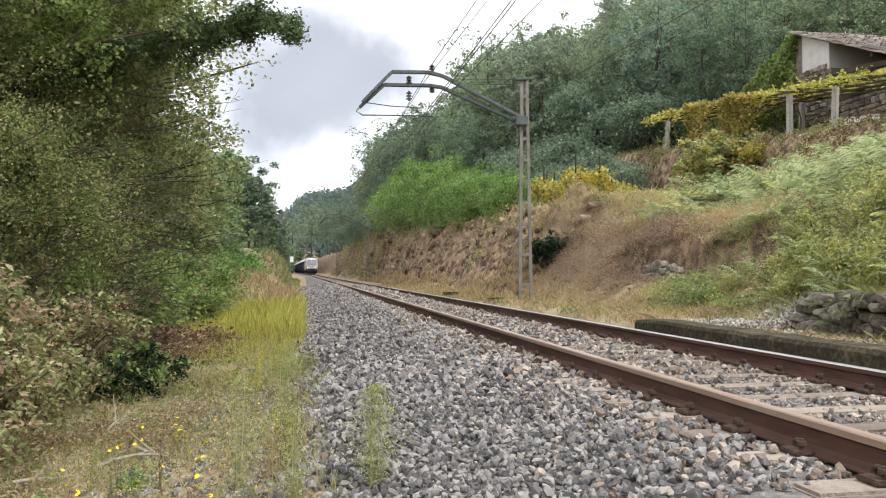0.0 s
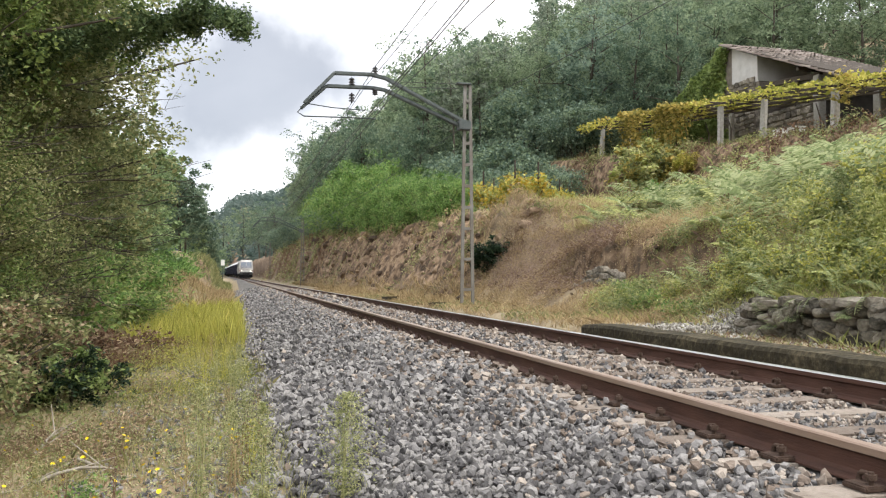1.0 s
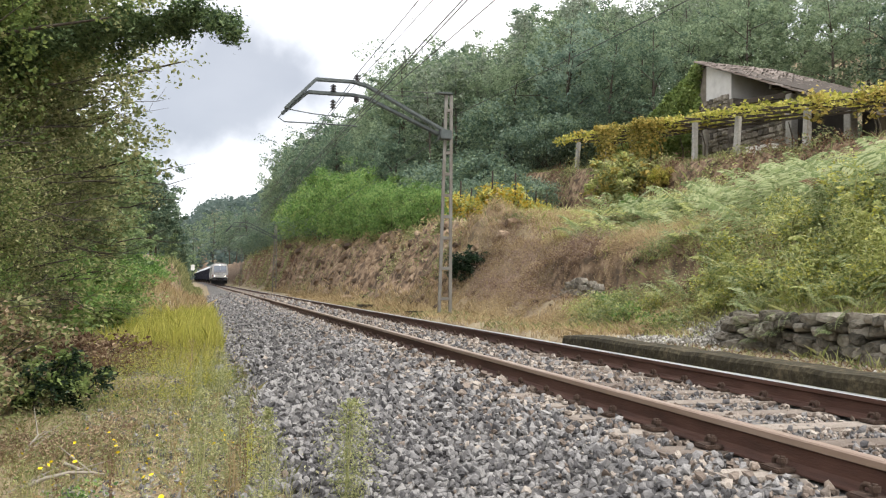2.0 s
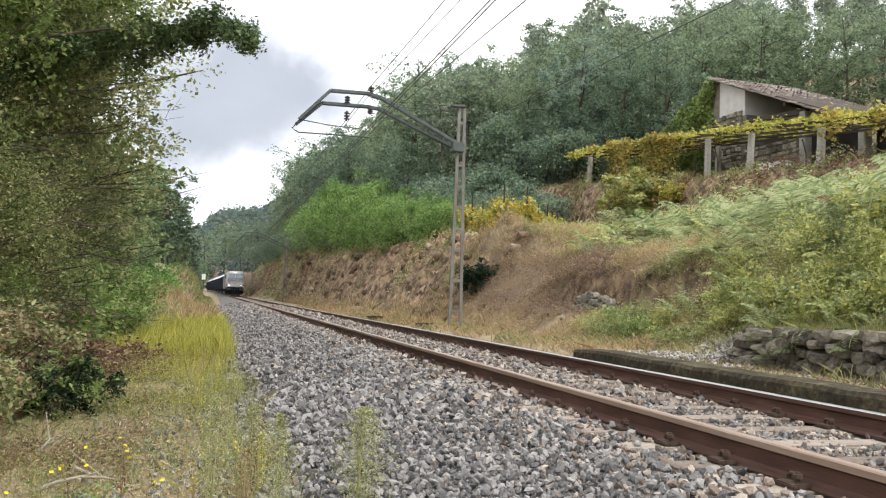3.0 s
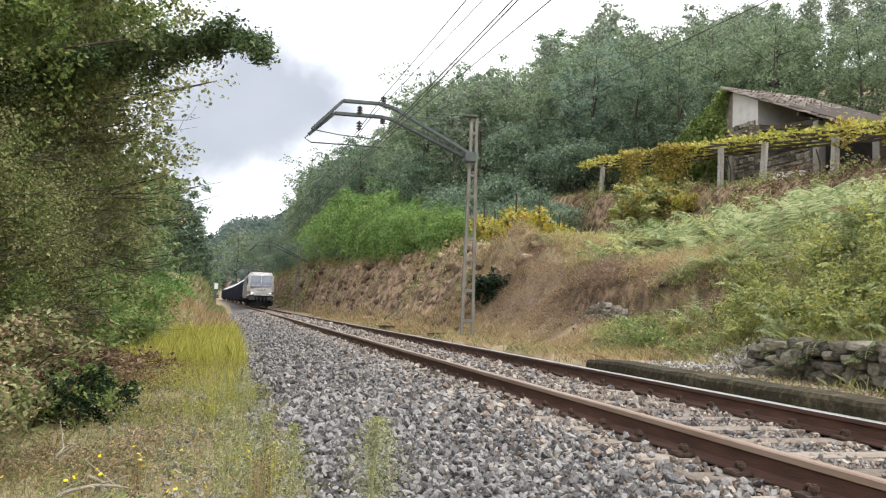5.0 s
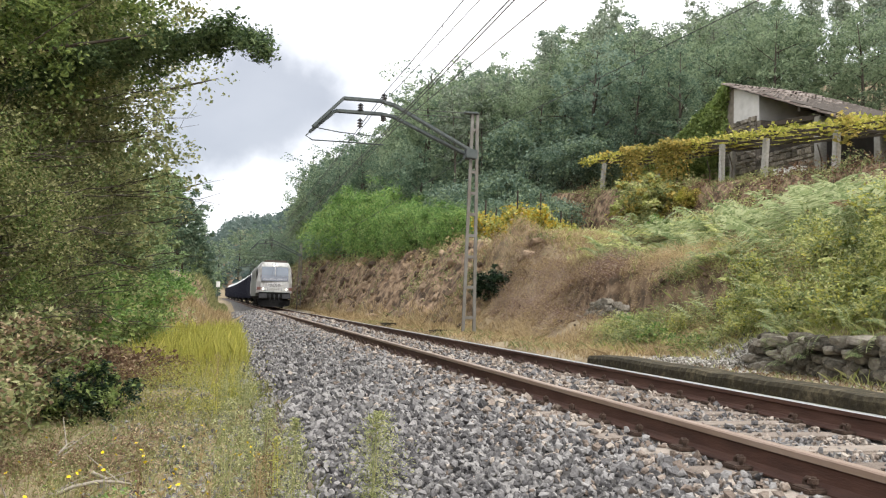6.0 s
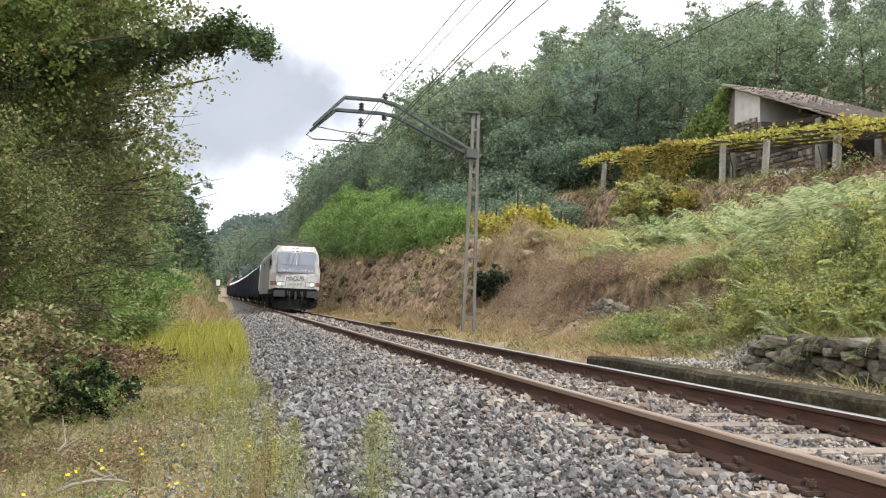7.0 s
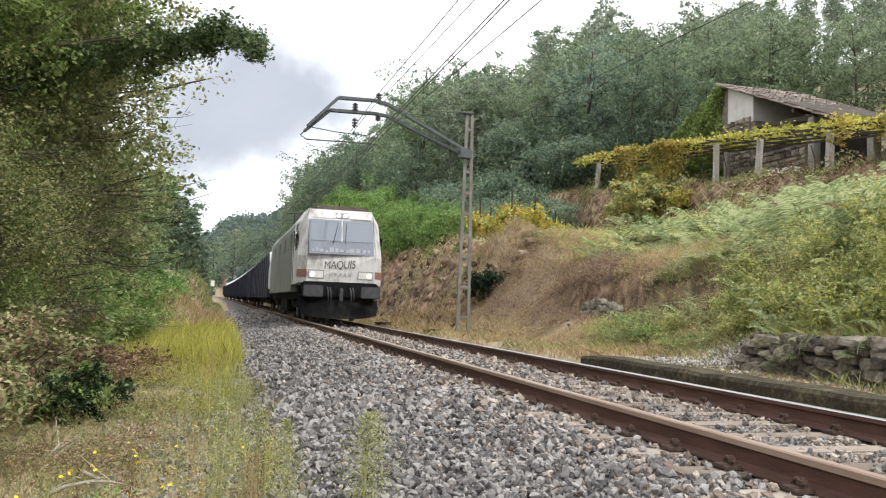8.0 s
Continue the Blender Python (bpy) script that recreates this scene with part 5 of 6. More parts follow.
def cutting_thicket():
    t = make_shrub("thicket", (0, 0, 1.5), (2.0, 2.4, 1.8), 6900, 0.15, (L_BLUE, L_WOODD, L_WOOD), 14, "dark leafy thicket above the rock cutting", 0.4, 14)
    settle(t, 8.5, 66)
    for x, y, s in ((7.6, 71, 1.0), (7.2, 76, 1.1), (7.8, 82, 1.2), (7.0, 88, 1.1), (7.6, 95, 1.2), (6.8, 103, 1.2), (7.2, 112, 1.3), (6.6, 122, 1.3), (6.5, 134, 1.4), (6.0, 148, 1.4), (5.5, 165, 1.5), (11, 62, 1.3), (12.5, 56, 1.2), (14, 50, 1.2), (15.5, 46, 1.0), (17, 52, 1.3), (12, 47, 0.9), (20, 54, 1.3), (23, 52, 1.2), (13.5, 58, 1.7), (16.5, 57, 1.9), (19, 59, 1.9), (22, 57, 1.9), (25, 58, 1.9), (28, 56, 1.9), (15, 63, 2.0), (21, 63, 2.0), (27, 62, 2.0), (12.5, 68, 1.9), (18, 68, 2.0), (24, 67, 2.0)):
        plant_copy(t, x, y, y * 41, s)


def make_fern(seed, mat, size):
    """Arching fronds, each with rows of tapering leaflets."""
    r = np.random.default_rng(seed)
    v, f = [], []
    for k in range(7):
        a = k * 2.4 + r.uniform(-0.3, 0.3)
        ln = size * r.uniform(0.7, 1.15)
        d = np.array([math.cos(a), math.sin(a), 0])
        side = np.array([-d[1], d[0], 0])
        rise = r.uniform(0.9, 1.5)
        tilt = r.uniform(-0.3, 0.3)
        for j in range(2, 16):
            t = j / 16
            p = d * ln * t * 0.8 + np.array([0, 0, ln * (rise * t - 0.85 * t * t)])
            w = ln * 0.34 * (1 - t) ** 0.7 * min(1, t * 4) * r.uniform(0.85, 1.1) + 0.008
            for q in (-1, 1):
                tip = p + side * q * w + d * w * 0.4 + np.array([0, 0, (q * tilt - 0.2) * w])
                mid = (p + tip) / 2
                b = len(v)
                v += [p, mid + d * ln * 0.032, tip, mid - d * ln * 0.028]
                f.append((b, b + 1, b + 2, b + 3))
    return mesh_np("fern", np.array(v), np.array(f), mat)


def ferns():
    R = random.Random(21)
    meshes = [make_fern(70, L_FERN, 1.05), make_fern(71, L_FERN, 0.85), make_fern(72, L_FERN, 0.95), make_fern(73, L_FERNY, 0.8), make_fern(74, L_RUST, 0.7)]
    labels = ["pale green bracken fern on the terraced slope", "pale green bracken fern on the terraced slope", "pale green bracken fern on the terraced slope", "yellowing bracken fern on the terraced slope", "withered rust-brown bracken on the slope"]
    n = 0
    rest = [([], []) for _ in meshes]
    for _ in range(24000):
        if n >= 950:
            break
        y = R.uniform(4, 30)
        x = R.uniform(4.5, 17.3)
        if R.random() < 0.12:
            x, y = R.uniform(4.6, 9), R.uniform(5, 14)
        c = float(lumps(x, y, 2.6, 5))
        lower = x < 6.8
        if lower and not (y < 14.5 and R.random() < 0.6 and x > 4.5):
            continue
        if 6.6 <= x < 8.4 and 14.5 < y < 22 and R.random() < 0.85:
            continue
        if y > 22 + (x - 7) * 0.3 or c < (-0.7 if x > 9 else -0.4):
            continue
        k = R.choice((0, 1, 0, 2, 3, 3, 4)) if x < 14 else R.choice((0, 2, 3, 4, 4))
        if lower:
            k = R.choice((2, 3, 3, 1))
        s = R.uniform(0.75, 1.35) * (0.65 if lower else 1.0)
        m = pose(x, y, float(ground_z(x, y)) + 0.02, R.uniform(-8, 8), R.uniform(-8, 8), R.uniform(0, 360)) @ Matrix.Scale(s, 4)
        n += 1
        if n > 280:
            v = np.array([c.co[:] for c in meshes[k].vertices])
            rest[k][0].append(v @ np.array(m.to_3x3()).T + np.array(m.translation))
            continue
        ob = new("fern", meshes[k])
        ob.matrix_world = m
        tagged(ob, labels[k], "fern", "ferns on the slope")
    for x, y, z, s in ((3.93, 8.9, 0.1, 0.6), (3.95, 8.5, 0.22, 0.5), (4.1, 9.4, 0.5, 0.5), (3.97, 7.6, 0.3, 0.45), (4.15, 8.1, 0.55, 0.6)):
        ob = new("fern", meshes[1])
        ob.matrix_world = pose(x, y, z, 0, -25, x * 900) @ Matrix.Scale(s, 4)
        tagged(ob, "green fern rooted in the dry-stone wall", "fern", "ferns on the slope")
    for k, (vs, _) in enumerate(rest):
        if vs:
            v = np.concatenate(vs)
            o = new("bracken", mesh_np("bracken", v, np.arange(len(v)).reshape(-1, 4), meshes[k].materials[0]))
            tagged(o, "spread of bracken over the terraced slope", "bracken", kind="stuff")


def blades(name, zone, n, h, width, mat, label, keep=None, lean=0.25):
    """Thin bent grass blades over a stretch of ground."""
    x0, x1, y0, y1 = zone
    y = rng.uniform(y0, y1, n)
    x = rng.uniform(x0, x1, n) + track_x(y)
    if keep is not None:
        k = keep(x, y)
        x, y = x[k], y[k]
    n = len(x)
    z = ground_z(x, y) - 0.02
    b = np.stack([x, y, z], -1)
    hh = h * np.clip(rng.lognormal(0, 0.35, n), 0.4, 1.7)
    a = rng.uniform(0, 2 * math.pi, n)
    w = np.stack([np.cos(a), np.sin(a), 0 * a], -1) * (width * rng.uniform(0.6, 1.4, n))[:, None]
    l = rng.normal(0, lean, (n, 3))
    l[:, 2] = 0
    m = b + l * hh[:, None] * 0.35 + np.array([0, 0, 1]) * hh[:, None] * 0.6
    t = b + l * hh[:, None] + np.array([0, 0, 1]) * hh[:, None]
    v = np.stack([b - w, b + w, m + w * 0.7, t, m - w * 0.7], 1).reshape(-1, 3)
    f = np.arange(5 * n).reshape(n, 5)
    ob = new(name, mesh_np(name, v, f, mat))
    return tagged(ob, label, "grass", kind="stuff")


def clutter(name, zone, n, size, mat, label, keep=None, lift=0.12, aspect=0.45):
    """Low ragged growth: small leaves and stalk ends lying at all angles near the ground, in tufts."""
    x0, x1, y0, y1 = zone
    k = max(30, n // 24)
    cy = rng.uniform(y0, y1, k)
    cx = rng.uniform(x0, x1, k) + track_x(cy)
    if keep is not None:
        ok = keep(cx, cy)
        cx, cy = cx[ok], cy[ok]
    pick = rng.integers(0, len(cx), n)
    tall = lift * rng.uniform(0.4, 1.8, len(cx))
    x = cx[pick] + rng.normal(0, 1, n) * tall[pick] * 1.1
    y = cy[pick] + rng.normal(0, 1, n) * tall[pick] * 1.1
    z = ground_z(x, y) + rng.uniform(0, 1, n) ** 1.4 * tall[pick] * 2
    v, f = leaves_np(np.stack([x, y, z], -1), size, -0.2, aspect, 0.5)
    return tagged(new(name, mesh_np(name, v, f, mat)), label, "undergrowth", kind="stuff")


def grasses():
    def patch(s, seed, cut):
        return lambda x, y: lumps(x, y, s, seed) > cut
    blades("tall_grass", (-4.8, -2.6, 15, 30), 19000, 0.36, 0.004, L_GRASSY, "tall yellow-green grass on the verge", patch(1.6, 3, -0.35))
    blades("tall_grass", (-3.9, -2.6, 9.0, 16), 5000, 0.16, 0.0022, L_GRASSY, "tall yellow-green grass on the verge", patch(0.7, 4, 0.15))
    blades("verge_grass", (-6, -2.4, 3.0, 12), 20000, 0.11, 0.002, L_GRASS, "short mixed dry and green grass on the verge", patch(0.7, 6, -0.5), 0.4)
    blades("verge_grass", (-8, -2.7, 12, 45), 20000, 0.2, 0.005, L_GRASS, "short mixed dry and green grass on the verge", patch(2.0, 7, -0.4), 0.4)
    clutter("verge_weeds", (-4.6, -2.7, 3.2, 12), 10000, 0.026, L_WEED, "low feathery weeds along the edge of the ballast", patch(0.7, 41, -0.1), 0.09, 0.35)
    clutter("verge_weeds", (-3.9, -2.65, 8.5, 17), 9000, 0.03, L_GRASSY, "yellow-green weeds along the edge of the ballast", patch(0.9, 42, 0.0), 0.12, 0.3)
    clutter("verge_weeds", (-5.4, -3.6, 3.2, 5.6), 9000, 0.032, L_ACACIA, "bright green ground leaves on the verge", patch(0.6, 43, 0.1), 0.05, 0.6)
    clutter("brush_litter", (-6.2, -3.5, 4.5, 9.5), 22000, 0.04, L_DRY, "dead brown leaves and stalks beneath the brambles", patch(0.9, 44, -0.25), 0.05, 0.35)
    clutter("brush_litter", (-5.6, -3.6, 10.5, 16), 12000, 0.055, L_RUST, "brown dead brushwood on the verge", patch(1.2, 45, -0.2), 0.08, 0.3)
    blades("dry_grass", (-6, -2.6, 3.2, 9), 5000, 0.06, 0.0035, L_STRAW, "flattened straw-coloured dry grass", patch(0.8, 9, -0.4), 1.0)
    blades("dry_grass", (-7, -2.9, 30, 60), 9000, 0.35, 0.012, L_STRAW, "straw-coloured dry grass on the mound", patch(2.0, 2, -0.7), 0.4)
    blades("dry_grass", (-6, -3.0, 58, 130), 7000, 0.35, 0.03, L_OLIVE, "green growth on the rocky cutting", patch(2.0, 26, -0.2), 0.6)
    blades("dry_grass", (3.9, 6.4, 10.5, 30), 40000, 0.12, 0.0042, L_STRAW, "straw-coloured dry grass on the bank", lambda x, y: (lumps(x, y, 1.5, 5) > -0.3) & ~((x > 5.2) & (x < 5.8) & (y > 12.2) & (y < 18.8)), 0.5)
    blades("dry_grass", (6.2, 9, 11, 27), 22000, 0.17, 0.0045, L_STRAW, "straw-coloured dry grass on the terrace", patch(1.3, 8, -0.3), 0.5)
    blades("scrub_grass", (3.8, 9, 3, 17), 12000, 0.13, 0.008, L_FERNY, "low yellow-green weeds on the bank", patch(1.0, 1, -0.1), 0.7)
    blades("red_scrub", (4.8, 7.4, 13, 25), 14000, 0.1, 0.004, L_PINK, "withered red-brown scrub on the bank", patch(1.6, 10, -0.2), 1.0)
    blades("green_scrub", (6.4, 15, 4, 20), 16000, 0.24, 0.009, L_FERN, "green undergrowth among the bracken", patch(1.4, 28, -0.1), 0.7)
    blades("green_scrub", (4.0, 6.2, 10.5, 15), 3500, 0.12, 0.008, L_OLIVE, "low green weeds on the foot of the bank", patch(0.9, 29, 0.1), 0.8)
    blades("bank_scrub", (6.6, 17, 3, 40), 24000, 0.2, 0.012, L_FERNY, "rough yellowing undergrowth on the terraced slope", lambda x, y: (lumps(x, y, 2.2, 11) > -0.4) & (x < 17.0), 0.8)
    blades("bank_scrub", (15.5, 19.4, 10, 50), 7000, 0.16, 0.008, L_RUST, "withered brown growth on the earth bank", patch(1.8, 12, -0.5), 0.9)
    blades("bank_scrub", (16.6, 19.4, 10, 50), 5000, 0.2, 0.009, L_OLIVE, "green growth on the earth bank", patch(1.5, 25, 0.0), 0.9)
    blades("cutting_scrub", (4.0, 7.4, 24, 85), 5000, 0.17, 0.01, L_STRAW, "dry tufts on the rock face", patch(1.1, 15, 0.0), 0.8)
    blades("cutting_scrub", (4.0, 7.4, 24, 85), 7000, 0.2, 0.014, L_OLIVE, "green tufts on the rock face", patch(1.3, 16, 0.3), 0.8)
    blades("wall_top_growth", (4.35, 7, 2.5, 11), 9000, 0.14, 0.006, L_FERNY, "yellow-green growth on top of the stone wall", patch(0.9, 17, -0.5), 0.8)
    blades("terrace_scrub", (17.0, 30, 12, 58), 15000, 0.22, 0.014, L_OLIVE, "rough weeds on the house terrace", patch(1.6, 18, -0.3), 0.9)
    blades("track_side_grass", (2.7, 4.1, 12.3, 60), 15000, 0.10, 0.008, L_STRAW, "short dry grass beside the ballast", patch(1.2, 19, -0.6), 0.9)
    blades("track_side_grass", (2.7, 4.1, 12.3, 40), 6000, 0.10, 0.008, L_OLIVE, "short green grass beside the ballast", patch(0.9, 20, 0.0), 0.9)
    blades("wall_foot_weeds", (3.06, 4.0, 3, 11), 1200, 0.06, 0.006, L_OLIVE, "low weeds between kerb and stone wall", None, 0.9)
    blades("wall_foot_weeds", (3.06, 4.0, 3, 11), 2500, 0.05, 0.006, L_RUST, "withered weeds between kerb and stone wall", None, 1.0)
    blades("cutting_grass", (3.4, 4.3, 24, 90), 8000, 0.22, 0.012, L_STRAW, "dry grass along the foot of the rock face", patch(1.8, 13, -0.3), 0.5)
    clutter("tussocks", (4.0, 6.6, 11.5, 26), 14000, 0.16, L_STRAW, "pale dry grass tussocks on the bank", patch(1.1, 46, -0.1), 0.09, 0.07)
    clutter("tussocks", (6.2, 9.5, 13, 27), 14000, 0.17, L_STRAW, "pale dry grass tussocks on the terrace", patch(1.3, 47, -0.2), 0.1, 0.07)
    clutter("scarp_growth", (4.95, 6.0, 12, 19.2), 9000, 0.05, L_DRY, "dead stalks and leaves on the broken scarp", patch(0.7, 48, -0.3), 0.06, 0.3)
    clutter("scarp_growth", (5.0, 6.0, 12, 19.2), 5000, 0.05, L_RUST, "brown roots and dead growth on the broken scarp", patch(0.6, 49, -0.1), 0.07, 0.25)
    clutter("cutting_growth", (4.2, 7.2, 80, 165), 6000, 0.26, L_OLIVE, "green tufts clinging to the far rock face", patch(2.0, 50, 0.0), 0.45)
    clutter("cutting_growth", (4.2, 7.2, 70, 165), 4000, 0.26, L_RUST, "brown growth on the far rock face", patch(2.0, 51, 0.0), 0.4)
    clutter("heather", (4.5, 6.6, 17.5, 25.0), 17000, 0.055, L_PINK, "withered red-brown heather on the bank", patch(1.5, 10, -0.35), 0.13, 0.3)
    clutter("heather", (4.4, 6.4, 19, 25), 3500, 0.05, L_RUST, "withered red-brown heather on the bank", patch(1.2, 31, 0.0), 0.12, 0.3)
    clutter("low_weeds", (4.3, 6.0, 11.3, 16), 9000, 0.05, L_FERNY, "low yellow-green weeds on the foot of the bank", patch(1.0, 32, 0.0), 0.1)
    clutter("low_weeds", (4.3, 6.0, 11.3, 15), 6000, 0.055, L_FERN, "low pale green weeds on the foot of the bank", patch(0.9, 33, 0.15), 0.11)
    clutter("rank_growth", (4.9, 9.5, 3.5, 13), 20000, 0.06, L_FERN, "rank pale green growth among the ferns", patch(1.0, 34, -0.2), 0.2)
    clutter("rank_growth", (4.7, 7.5, 3.5, 12.5), 19000, 0.055, L_FERNY, "rank yellow-green growth above the stone wall", patch(0.8, 35, -0.25), 0.2)
    clutter("bank_growth", (15.5, 19.0, 10, 50), 11000, 0.13, L_RUST, "withered brown bracken on the earth bank", patch(1.6, 36, -0.2), 0.22)
    clutter("bank_growth", (15.0, 19.0, 10, 50), 9000, 0.14, L_OLIVE, "olive weeds on the earth bank", patch(1.5, 37, 0.05), 0.24)
    clutter("bank_growth", (13.5, 18.0, 10, 44), 7000, 0.14, L_FERNY, "yellowing weeds at the foot of the earth bank", patch(1.4, 38, 0.1), 0.24)
    clutter("cutting_growth", (4.2, 6.6, 24, 95), 9000, 0.11, L_OLIVE, "green tufts clinging to the rock face", patch(1.2, 39, 0.35), 0.2)
    clutter("cutting_growth", (5.8, 7.6, 26, 95), 9000, 0.12, L_STRAW, "dry growth hanging over the edge of the rock face", patch(1.6, 40, -0.1), 0.22)
    blades("hill_grass", (8, 18, 26, 80), 16000, 0.3, 0.02, L_FERNY, "rough grass on the hillside", None, 0.8)
    blades("woodland_floor", (10, 80, 30, 150), 30000, 0.6, 0.06, L_WOODD, "dark undergrowth on the woodland floor", lambda x, y: (x > 36) | (y > 54), 0.8)


def verge_litter():
    """Fallen leaves and small leafy weeds lying over the verge."""
    for n, size, mat, cut, seed, lift in ((9000, 0.032, L_DRY, -0.5, 21, 0.015), (14000, 0.028, L_BRAMBLE, -0.3, 22, 0.06), (9000, 0.028, L_ACACIA, 0.15, 23, 0.05), (4000, 0.03, L_STRAW, -0.5, 24, 0.02)):
        x, y = rng.uniform(-6.2, -2.55, n), rng.uniform(3.0, 11, n)
        k = lumps(x, y, 0.8, seed) > cut
        x, y = x[k], y[k]
        z = ground_z(x, y) + rng.uniform(0, 1, len(x)) ** 2 * lift * 3
        v, f = leaves_np(np.stack([x, y, z], -1), size, 0.0, 0.45, 2.0)
        tagged(new("leaf_litter", mesh_np("leaf_litter", v, f, mat)), "scattered dead leaves and low weeds on the verge", "leaf litter", kind="stuff")


def verge_pebbles():
    n = 3600
    x, y = -2.55 - rng.uniform(0, 1, n) ** 2.4 * 1.5, rng.uniform(3, 12, n)
    size = rng.uniform(0.025, 0.06, n)
    z = ground_z(x, y) + size * 0.15
    ob = new("pebbles", stones_mesh("pebbles", np.stack([x, y, z], -1), size, M_STONE, SHAPES))
    tagged(ob, "stray ballast stones lying in the verge grass", "stones", kind="stuff")


def weed(x, y, h, mat, label, seed, n=420, spread_=0.09, leaf=0.022):
    """Upright flowering weed with a plume of small leaves."""
    ob = empty("tall_weed", pose(x, y, float(ground_z(x, y)) - 0.02 if x < -2.6 or x > 3 else float(ballast_z(x, y))), label, "weed")
    R = random.Random(seed)
    paths = []
    for k in range(3):
        tip = np.array([R.uniform(-0.03, 0.03), R.uniform(-0.03, 0.03), h * R.uniform(0.8, 1.0)])
        b = np.array([R.uniform(-0.03, 0.03), R.uniform(-0.03, 0.03), 0])
        paths.append([(b, 0.004), ((b + tip) / 2, 0.003), (tip, 0.001)])
    v, f = tube_np(paths, 4)
    attach("stem", mesh_np("stem", v, f, mat), ob)
    r = np.random.default_rng(seed)
    t = r.uniform(0.05, 1, n)
    wid = spread_ * (np.sin(np.clip(t, 0, 1) * 2.6 + 0.25))
    pts = np.stack([r.normal(0, 1, n) * wid * 0.6, r.normal(0, 1, n) * wid * 0.6, t * h], -1)
    v, f = leaves_np(pts, leaf, -0.3, 0.4)
    attach("leaves", mesh_np("leaves", v, f, mat), ob)
    return ob


def foreground_weeds():
    weed(-2.2, 4.1, 0.56, L_WEED, "pale green feathery weed growing in the ballast", 1, 2400, 0.13, 0.02)
    weed(-2.64, 4.0, 0.62, L_WEED, "yellowing feathery weed at the edge of the ballast", 2, 1500, 0.08, 0.02)
    weed(-2.95, 4.5, 0.7, L_WEED, "yellowing feathery weed at the edge of the ballast", 3, 1500, 0.1, 0.02)
    weed(-2.7, 5.4, 0.5, L_WEED, "pale green feathery weed growing in the ballast", 4, 1200, 0.09, 0.02)
    RW = random.Random(37)
    for k in range(20):
        y = RW.uniform(4.0, 12)
        weed(-2.86 + RW.gauss(0, 0.14), y, RW.uniform(0.22, 0.5), RW.choice((L_WEED, L_WEED, L_GRASSY, L_STRAW)), "straggling pale weed at the edge of the ballast", 200 + k, 320, 0.07, 0.02)
    R = random.Random(31)
    for k, (x, y, h) in enumerate(((5.5, 9.1, 1.15), (5.7, 9.4, 1.0), (5.3, 8.6, 0.95), (6.2, 9.0, 1.2), (5.0, 8.0, 0.8), (6.0, 10.2, 0.9), (5.1, 11.2, 0.7))):
        weed(x, y, h, L_FERN if k % 2 else L_FERNY, "tall green leafy weed on the bank above the wall", 140 + k, 900, 0.17, 0.06)
    for k in range(30):
        x, y = R.uniform(-4.2, -2.55), R.uniform(3.3, 6.0)
        weed(x, y, R.uniform(0.2, 0.42), R.choice((L_WEED, L_GRASS, L_RUST, L_STRAW)), "thin dry weed on the verge", 40 + k, 160, 0.06, 0.018)
    # yellow flowers
    petals = bmesh.new()
    for j in range(9):
        a = 2 * math.pi * j / 9
        m = Matrix.Rotation(a, 4, "Z")
        vs = [petals.verts.new(m @ Vector(p)) for p in ((0.003, -0.004, 0), (0.016, -0.004, 0.003), (0.018, 0.0, 0.002), (0.016, 0.004, 0.003), (0.003, 0.004, 0))]
        petals.faces.new(vs)
    add_rod(petals, (0, 0, -0.004), (0, 0, 0.004), 0.006, 0.004, 8)
    pm = bm_mesh("blossom", petals, M_PETAL)
    for k in range(64):
        x, y = R.uniform(-4.6, -2.7), R.uniform(3.6, 7.0)
        h = R.uniform(0.1, 0.3)
        ob = empty("yellow_flower", pose(x, y, float(ground_z(x, y)) - 0.01), "small yellow daisy-like flower on a thin stalk", "flower", "yellow flowers on the verge")
        v, f = tube_np([[((0, 0, 0), 0.0025), ((0.01, 0.005, h * 0.5), 0.002), ((0.0, 0.0, h), 0.0015)]], 4)
        attach("stalk", mesh_np("stalk", v, f, L_GRASS), ob)
        b = attach("blossom", pm, ob)
        b.matrix_local = pose(0, 0, h, R.uniform(10, 60), R.uniform(-30, 30), R.uniform(0, 360)) @ Matrix.Scale(R.uniform(0.6, 0.95), 4)


def fallen_branches():
    R = random.Random(2)
    for k, (x, y, a, ln) in enumerate(((-4.1, 5.9, 20, 0.9), (-4.6, 5.2, 60, 1.2), (-3.9, 6.4, -30, 0.7), (-4.9, 4.6, 10, 0.9), (-4.4, 6.9, 75, 0.8))):
        p0 = np.array([x, y, float(ground_z(x, y)) + 0.03])
        d = np.array([math.cos(radians(a)), math.sin(radians(a)), 0.05]) * ln
        path = [(p0 + d * t + np.array([0, 0, 0.06 * math.sin(t * 5 + k)]), 0.017 * (1 - 0.8 * t)) for t in np.linspace(0, 1, 7)]
        tw = [path]
        for j in (2, 3, 4):
            q = path[j][0]
            tw.append([(q, 0.007), (q + np.array([R.uniform(-0.3, 0.3), R.uniform(-0.3, 0.3), R.uniform(0.02, 0.2)]), 0.003)])
        v, f = tube_np(tw, 5)
        tagged(new("dead_branch", mesh_np("dead_branch", v, f, M_DEADWOOD, True)), "bleached dead branch lying on the verge", "branch", "dead branches on the verge")

# ---- walls, house and vines ----


def boulder_mesh(seed, size, mat):
    bm = bmesh.new()
    bmesh.ops.create_icosphere(bm, subdivisions=2, radius=0.5)
    R = np.random.default_rng(seed)
    off = R.uniform(0, 50, 3)
    for v in bm.verts:
        p = v.co.copy()
